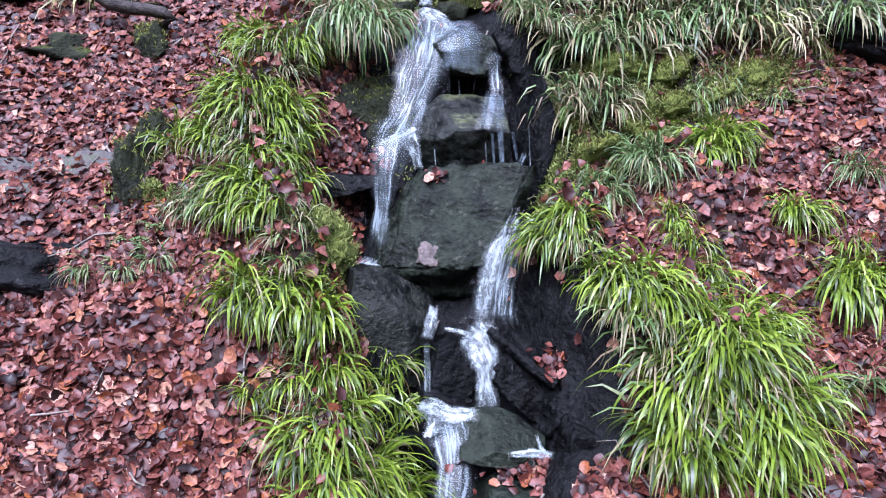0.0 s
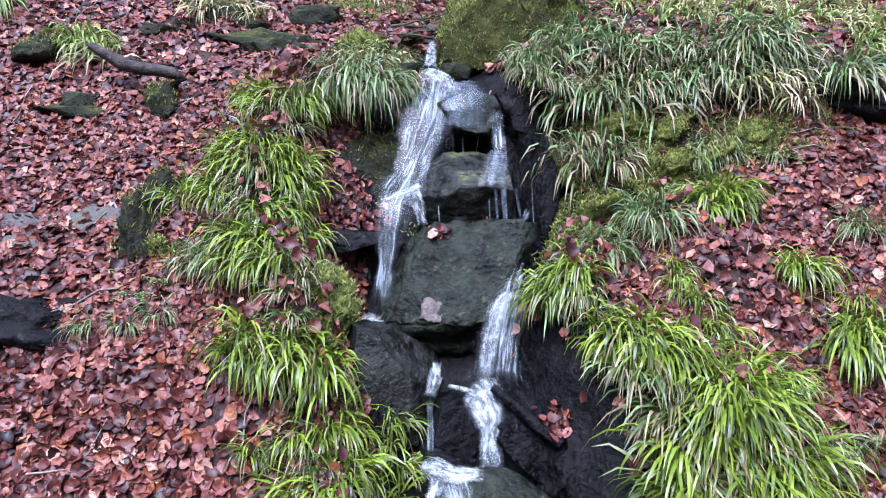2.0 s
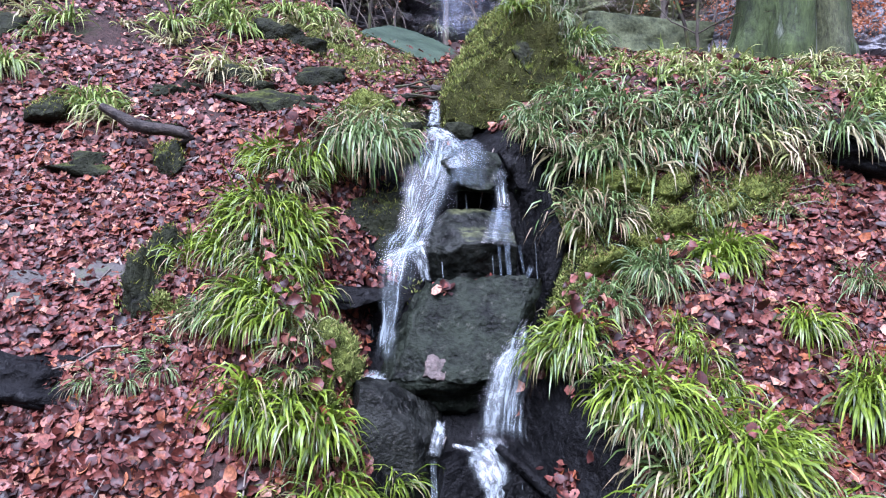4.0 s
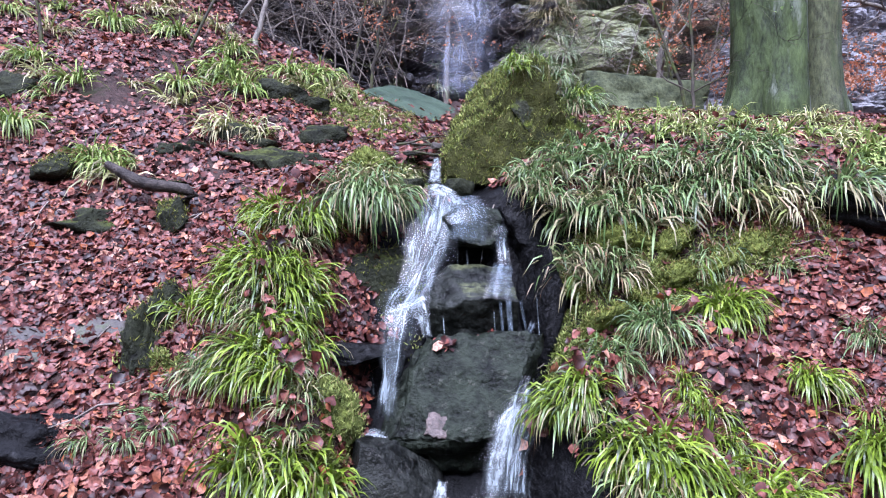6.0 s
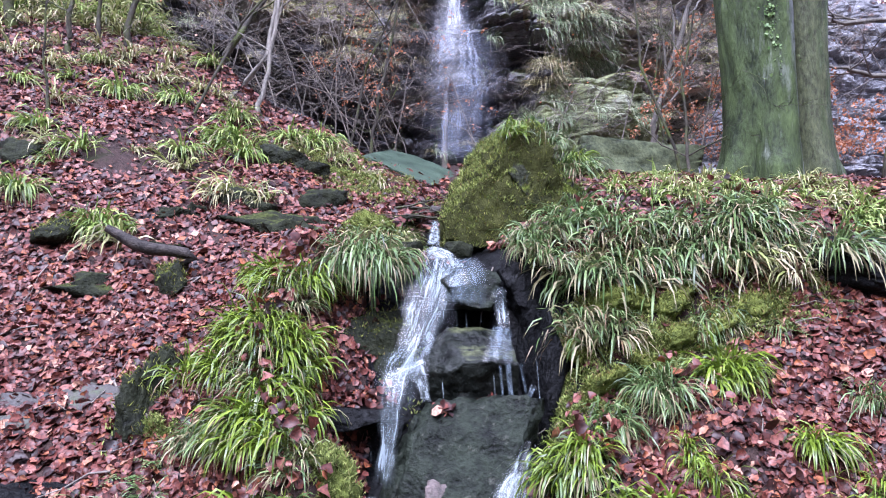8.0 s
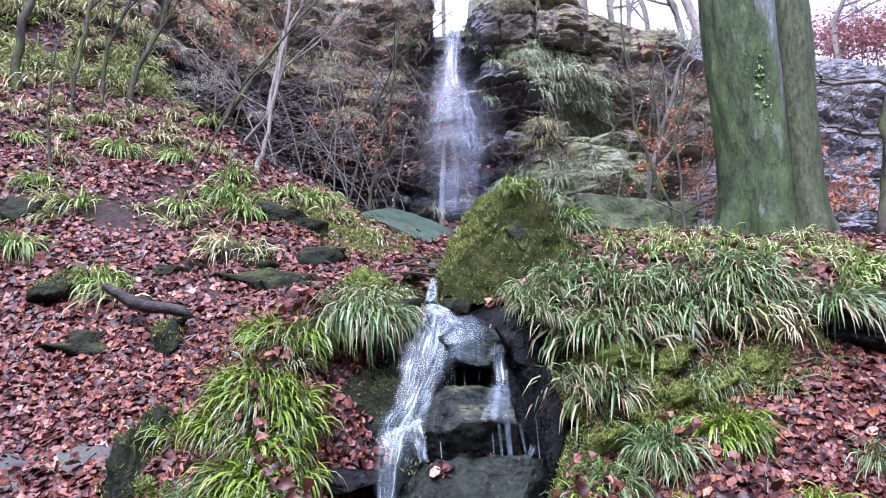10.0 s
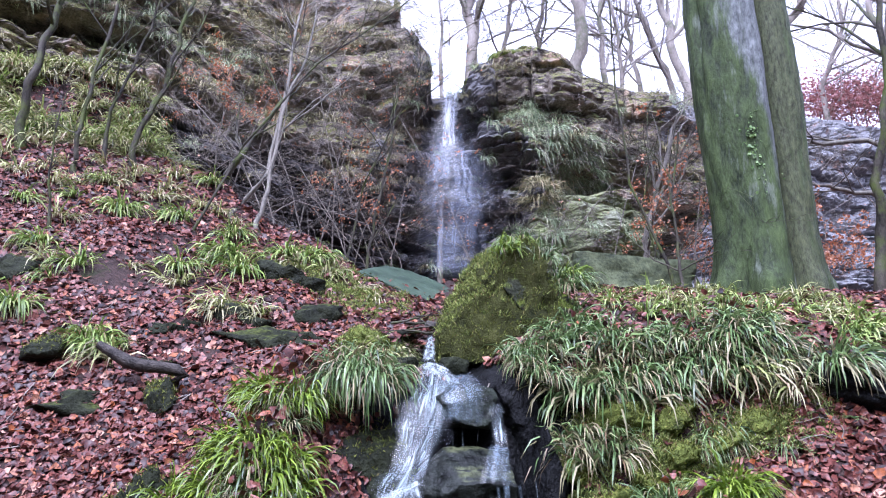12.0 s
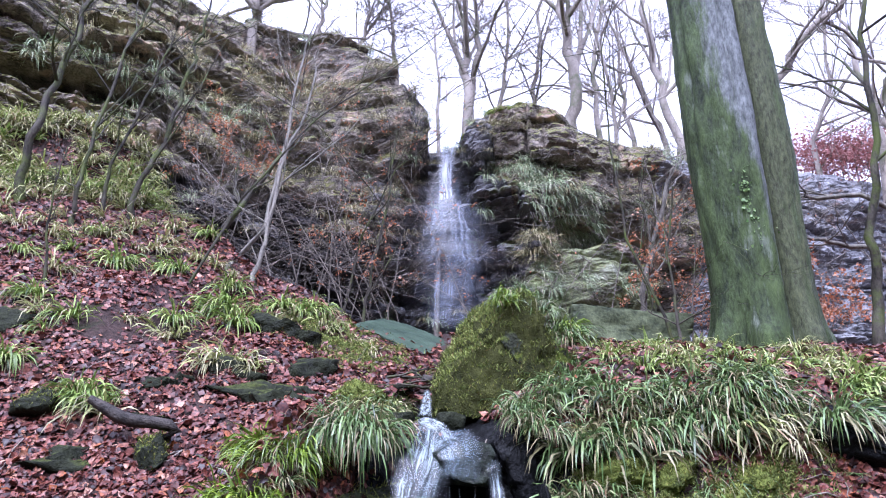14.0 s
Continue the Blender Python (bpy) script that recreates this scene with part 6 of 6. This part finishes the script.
bare_tree("bare_tree", MOSSY, [(6, 8.98, 3.15), (6.12, 8.9, 4.8), (5.57, 8.9, 5.08), (4.96, 8.91, 5.04), (4.65, 8.85, 5.18)], 0.06, 0.012, 131, BARK_PALE, 7)
bare_tree("bare_tree", MOSSY, [(6.49, 9.49, 3.24), (6.64, 9.39, 6.01), (6.35, 9.34, 6.35), (6.49, 9.13, 7.15), (5.98, 9.23, 7.45)], 0.07, 0.02, 132, BARK_GREY, 7)

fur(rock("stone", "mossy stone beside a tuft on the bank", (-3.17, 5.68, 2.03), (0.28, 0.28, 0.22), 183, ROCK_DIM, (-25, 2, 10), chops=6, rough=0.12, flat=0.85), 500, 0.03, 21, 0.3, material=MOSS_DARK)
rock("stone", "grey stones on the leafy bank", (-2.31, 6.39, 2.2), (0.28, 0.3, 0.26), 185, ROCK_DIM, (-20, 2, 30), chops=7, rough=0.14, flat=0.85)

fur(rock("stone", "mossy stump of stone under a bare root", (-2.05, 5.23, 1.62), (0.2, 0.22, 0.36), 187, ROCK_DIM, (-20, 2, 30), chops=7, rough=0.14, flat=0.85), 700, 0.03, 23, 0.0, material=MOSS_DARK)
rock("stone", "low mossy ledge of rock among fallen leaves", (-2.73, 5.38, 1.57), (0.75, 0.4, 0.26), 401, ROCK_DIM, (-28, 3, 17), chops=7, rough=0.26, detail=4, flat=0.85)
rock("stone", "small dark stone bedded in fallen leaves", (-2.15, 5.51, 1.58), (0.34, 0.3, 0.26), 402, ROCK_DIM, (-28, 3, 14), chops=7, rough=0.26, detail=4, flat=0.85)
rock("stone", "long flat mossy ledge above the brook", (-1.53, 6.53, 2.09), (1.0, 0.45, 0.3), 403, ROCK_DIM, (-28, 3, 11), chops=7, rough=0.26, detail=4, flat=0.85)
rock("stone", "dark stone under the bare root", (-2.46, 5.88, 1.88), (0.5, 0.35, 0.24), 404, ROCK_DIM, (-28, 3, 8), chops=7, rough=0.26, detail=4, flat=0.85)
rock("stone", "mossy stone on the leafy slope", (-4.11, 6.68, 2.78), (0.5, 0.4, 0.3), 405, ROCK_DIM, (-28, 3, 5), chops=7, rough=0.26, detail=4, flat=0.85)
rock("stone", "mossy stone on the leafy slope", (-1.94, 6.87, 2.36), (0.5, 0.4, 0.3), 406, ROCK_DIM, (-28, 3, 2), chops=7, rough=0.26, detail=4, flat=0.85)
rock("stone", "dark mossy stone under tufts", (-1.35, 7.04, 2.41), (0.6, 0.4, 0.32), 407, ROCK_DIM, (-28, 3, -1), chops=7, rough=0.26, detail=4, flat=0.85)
# ---- a rotten branch in the brook ----
log = thing("fallen_branch", "black wet rotten branch lying across the brook's rock", "branch")
h = Heap()
h.add(*tube([(0.264, 3.680, 0.154), (0.383, 3.630, 0.070), (0.500, 3.550, -0.009), (0.618, 3.450, -0.068)], [0.024, 0.032, 0.036, 0.03], 10))
part("limb", h.mesh("limb", ROCK_BLACK_SHADE), log)

# ---- a bare root ----
root = thing("root", "bare grey tree root bending over the leaves", "root")
h = Heap()
h.add(*tube([(-2.6, 5.35, 2.08), (-2.47, 5.33, 2.01), (-2.36, 5.32, 1.95), (-2.25, 5.33, 1.92), (-2.12, 5.33, 1.91), (-2, 5.34, 1.89), (-1.95, 5.34, 1.85), (-2, 5.32, 1.8), (-2.03, 5.33, 1.72), (-2.05, 5.36, 1.62)], [0.03, 0.042, 0.050, 0.050, 0.045, 0.046, 0.048, 0.042, 0.036, 0.03], 10))
part("limb", h.mesh("limb", surface("root_bark", (0.008, 0.007, 0.006), (0.06, 0.05, 0.042), 12, 0.6, 1.0, 70, spec=0.2)), root)

# ---- moss ----
def moss_patch(x, y, rx, ry, n, length, seed, thick=0.055):
    """Shaggy moss over a ragged patch of the bank."""
    g = np.random.RandomState(seed)
    px, py = x + g.normal(0, rx * 0.55, n), y + g.normal(0, ry * 0.55, n)
    lump = value_noise(px * 9 + seed, py * 9) + 0.6 * value_noise(px * 22, py * 22 + seed)
    keep = lump > 0.0
    px, py, lump = px[keep], py[keep], lump[keep]
    z = ground_height(px, py) + thick * np.clip(lump, -0.2, 1.2) + g.uniform(-0.01, 0.008, len(px))
    v, f = blades(len(px), length, 0.009, g, 0.9, (0, -0.35, 0), 0.0, 0.8, 2, 0.8)
    base = np.array([x, y, float(ground_height(x, y)[0])])
    v = v.reshape(len(px), -1, 3) + (np.stack([px, py, z], 1) - base)[:, None]
    thing("moss_cushion", "shaggy cushion of yellow-green moss on the bank", "moss", "moss cushions", "stuff", at=base, data=mesh("moss", v, f, MOSS_HAIR))


STRIP_MOSS = [((-0.73, 3.64), 0.17, 0.14, 9000), ((-0.62, 3.65), 0.11, 0.2, 9000), ((-0.96, 4.38), 0.07, 0.15, 3000), ((-1.18, 4.44), 0.12, 0.08, 2500), ((-1.14, 4.23), 0.12, 0.08, 2500), ((-1.05, 4.1), 0.14, 0.12, 3500), ((-0.92, 3.75), 0.12, 0.1, 3000), ((-1.68, 3.95), 0.14, 0.16, 2000), ((-1.79, 4.23), 0.12, 0.14, 1500), ((1.13, 4.87), 0.22, 0.14, 6000), ((1.51, 4.85), 0.25, 0.14, 5000), ((1.74, 4.58), 0.2, 0.14, 4000), ((0.95, 4.49), 0.22, 0.2, 5000)]
BANK_MOSS = [((1.39, 4.6), 0.25, 0.2, 5000), ((2.2, 4.73), 0.35, 0.14, 5000), ((0.8, 6.36), 0.3, 0.22, 6000), ((0.4, 6.24), 0.2, 0.2, 4000), ((-0.66, 6.05), 0.3, 0.2, 5000), ((0.76, 4.37), 0.16, 0.16, 3000), ((-0.32, 4.9), 0.1, 0.2, 2500), ((-1.28, 8.7), 0.6, 0.5, 6000), ((-0.66, 7.34), 0.5, 0.4, 5000), ((-1.71, 8.06), 0.6, 0.4, 5000), ((-1.46, 8.16), 0.6, 0.5, 7000), ((-0.91, 7.98), 0.5, 0.5, 7000)]
SHELF_MOSS = [((3.05, 5.2), 0.4, 0.3, 4000), ((2.83, 6.77), 0.5, 0.3, 4000), ((1.28, 5.04), 0.3, 0.12, 4000), ((0.8, 4.67), 0.15, 0.2, 3000), ((1.22, 4.6), 0.25, 0.2, 4000), ((1.77, 4.87), 0.3, 0.12, 4000), ((2.01, 4.68), 0.25, 0.12, 3000), ((1.48, 4.4), 0.2, 0.15, 3000)]
for k, ((x, y), rx, ry, n) in enumerate(STRIP_MOSS + BANK_MOSS + SHELF_MOSS):
    moss_patch(x, y, rx, ry, int(n * 1.45), 0.034, 300 + k)

for k, ((x, y), s) in enumerate((((1.14, 4.88), 0.30), ((0.99, 4.49), 0.26), ((1.43, 4.62), 0.24), ((1.71, 4.66), 0.26), ((1.51, 4.84), 0.28), ((1.96, 4.74), 0.26), ((0.49, 6.23), 0.34), ((0.81, 6.41), 0.36), ((0.83, 4.69), 0.22), ((1.24, 4.55), 0.2), ((-0.69, 6.26), 0.4))):
    ob = rock("stone", "low stone swollen with yellow-green moss on the bank", (x, y, float(ground_height(x, y)[0]) + 0.01), (s * 0.8, s * 0.75, s * 0.36), 210 + k, MOSS, (-35, 5 * (k % 3), 30 * k), chops=2, rough=0.35, detail=4, blocky=False)
    fur(ob, 1500, 0.03, 240 + k, -0.3, material=MOSS_DARK)

# ---- fallen leaves ----
def litter_mask(x, y, g):
    mid = np.interp(y, [3, 3.3, 5, 5.4], [0.02, 0.12, 0.14, 0.02])
    stream = (np.abs(x - stream_x(y) - mid) > np.interp(y, [1.2, 2.2, 3, 3.4, 4.9, 5.3, 5.6, 6.6], [0.15, 0.3, 0.56, 0.60, 0.54, 0.42, 0.42, 0.1]) + 0.05 * np.sin(y * 9)) & ~((x > 0.3) & (x < 0.92) & (y > 3.05) & (y < 3.6)) & ~((x > 0.3) & (x < 0.86 + 0.06 * np.sin(y * 13)) & (y > 4.45) & (y < 5.3))
    bare = np.sin(x * 2.3 + 1.1 * y) * np.sin(y * 1.9 - 0.8 * x + 1) + 0.5 * np.sin(x * 5.1 - 3.3 * y)
    clear = sum(rib(x, y, line, wide) for line, wide, high in RIBS if high > 0.15) * 0.5 + np.exp(-((x - 1.25) / 0.65) ** 4 - ((y - 4.65) / 0.33) ** 4) * 0.88
    for px, py in ((-3.21, 6.69), (-2.9, 7.2), (-3.05, 7.75), (-3.5, 6.9), (-2.6, 7.0), (-1.45, 8.09), (-1.04, 7.98), (-0.74, 7.56), (-2.47, 7.98), (-3.91, 8.28), (0.75, 5.89), (1.78, 5.63), (2.68, 6.18)):
        clear = clear + 0.68 * np.exp(-((x - px) ** 2 + (y - py) ** 2) / 0.12)
    stream &= g.uniform(0, 1, len(x)) > clear
    return stream & (bare + g.normal(0, 0.5, len(x)) < 1.15) & (y < cliff_y(x) - 0.1)


g = np.random.RandomState(9)
H = Heap()
for lo, hi, xa, xb, per, size in ((-1.5, 2.3, -4.5, 4.5, 420, 0.095), (2.3, 3.4, -3.6, 3.6, 2900, 0.070), (3.4, 4.3, -4.0, 4.0, 2900, 0.060), (4.3, 5.4, -4.4, 4.4, 2900, 0.058), (5.4, 8, -5.6, 5.4, 1700, 0.062), (8, 13.5, -9, 6, 760, 0.074)):
    n = int((hi - lo) * (xb - xa) * per)
    x, y = g.uniform(xa, xb, n), g.uniform(lo, hi, n)
    keep = litter_mask(x, y, g) & (g.uniform(0, 1, n) < np.clip((y + 1) / 3, 0, 1) * np.clip((xb - np.abs(x)) / 1.2, 0, 1) ** (hi < 5.5))
    x, y = x[keep], y[keep]
    z = ground_height(x, y) + g.uniform(0.0, 0.05 if hi < 3.5 else 0.035, len(x))
    H.add(*leaves_at(np.stack([x, y, z], 1), size, g, slope_at(x, y), 0.40 if hi < 3.5 else 0.32, 0.22, fine=3 if 2.5 < hi < 4.5 else 2 if hi < 2.5 else 1 if hi < 5.5 else 0))
for (px, py, pz), rx, ry, n in (((0.68, 3.56, 0.03), 0.11, 0.09, 120), ((-0.30, 5.55, 1.84), 0.10, 0.16, 70), ((0.05, 5.5, 1.86), 0.05, 0.12, 25), ((0.49, 3.16, -0.41), 0.22, 0.08, 150), ((-0.66, 4.57, 0.95), 0.22, 0.16, 260), ((-0.03, 4.3, 0.91), 0.06, 0.04, 25), ((-0.82, 4.78, 1.15), 0.14, 0.16, 200), ((-0.64, 4.3, 0.52), 0.12, 0.1, 80), ((0.24, 4.39, 0.93), 0.08, 0.04, 25), ((-0.21, 6.1, 2.23), 0.2, 0.12, 130), ((-0.42, 6.39, 2.38), 0.2, 0.2, 150)):
    p = np.stack([g.normal(px, rx * 0.6, n), g.normal(py, ry * 0.6, n), np.full(n, pz)], 1)
    p[:, 2] += g.uniform(-0.02, 0.03, n) + (p[:, 1] - py) * 0.5
    H.add(*leaves_at(p, 0.062, g, np.tile([0, -0.45, 0.9], (n, 1)), 0.4))
# leaves caught in the tufts
n = 9000
x, y = g.uniform(-1.6, 2.2, n), g.uniform(2.7, 5.6, n)
keep = sum(rib(x, y, line, wide) for line, wide, high in RIBS if high > 0.08) + 0.6 * np.exp(-((y - 5.3) / 0.3) ** 2) * (x > 0.8) > g.uniform(0.3, 2.2, n)
x, y = x[keep], y[keep]
H.add(*leaves_at(np.stack([x, y, ground_height(x, y) + g.uniform(0.05, 0.2, len(x))], 1), 0.065, g, slope_at(x, y), 0.6, 0.3))
tagged(new("leaf_litter", H.mesh("leaf_litter", LITTER)), "thick carpet of wet red-brown beech leaves", "leaf litter", kind="stuff")

# ---- fallen twigs ----
H = Heap()
rnd = random.Random(8)
for k in range(90):
    x, y = rnd.uniform(-3.2, 3.2), rnd.uniform(2.6, 6.5)
    a, n = rnd.uniform(0, 6.28), rnd.uniform(0.12, 0.45)
    pts = []
    for j in range(5):
        px, py = x + math.cos(a) * n * j / 4, y + math.sin(a) * n * j / 4
        pts.append((px, py, float(ground_height(px, py)[0]) + 0.045 + 0.012 * math.sin(j * 1.7 + k)))
        a += rnd.gauss(0, 0.15)
    H.add(*tube(pts, np.linspace(rnd.uniform(0.004, 0.008), 0.002, 5), 5))
tagged(new("fallen_twigs", H.mesh("fallen_twigs", TWIG)), "thin dead twigs lying on the leaves", "twigs", kind="stuff")

# ---- ferns ----
def fern(x, y, size, seed):
    """Pale fern fronds with rows of leaflets."""
    rnd = random.Random(seed)
    z = float(ground_height(x, y)[0])
    ob = thing("fern", "small pale green fern on the mossy bank", "fern", "ferns", at=(x, y, z))
    for k in range(6):
        a = rnd.uniform(0, 6.28)
        d = Vector((math.cos(a), math.sin(a) - 0.5, 0.55)).normalized()
        v, f = [], []
        p = Vector((0, 0, 0))
        for j in range(9):
            w = size * 0.28 * (1 - j / 9.5)
            side = d.cross(Vector((0, 0, 1))).normalized()
            for s in (-1, 1):
                b = len(v)
                tip = p + side * s * w + d * w * 0.4
                v += [p, p + side * s * w * 0.5 + d * w * 0.35, tip, p + side * s * w * 0.5 - d * w * 0.02]
                f.append((b, b + 1, b + 2, b + 3))
            p = p + d * size / 9
            d = (d + Vector((0, 0, -0.14))).normalized()
        part("frond", mesh("frond", np.array([tuple(c) for c in v]), f, FERN), ob)


for k, ((x, y), s) in enumerate((((1.79, 4.79), 0.10), ((2.57, 4.66), 0.16), ((2.09, 4.55), 0.22), ((-1.59, 3.85), 0.16), ((-1.7, 3.77), 0.18), ((2.37, 4.7), 0.12))):
    fern(x, y, s, 60 + k)

# ---- single leaves on the nearest stretch of the bank ----
g = np.random.RandomState(15)
ONE = []
for k in range(12):
    v, f = leaves_at(np.zeros((1, 3)), 0.078, g, None, 0.25, 0.15, fine=2)
    ONE.append(mesh("leaf", v, f, LITTER_ONE))
x, y = g.uniform(-2.0, -0.75, 300), g.uniform(2.75, 3.45, 300)
z, nn = ground_height(x, y) + 0.03, slope_at(x, y)
for k in range(300):
    leaf = part("leaf", ONE[k % 12], ground)
    leaf.matrix_world = Matrix.Translation((x[k], y[k], z[k])) @ Vector(nn[k]).to_track_quat("Z", "Y").to_matrix().to_4x4() @ pose(0, 0, 0, 0, 0, g.uniform(0, 360))
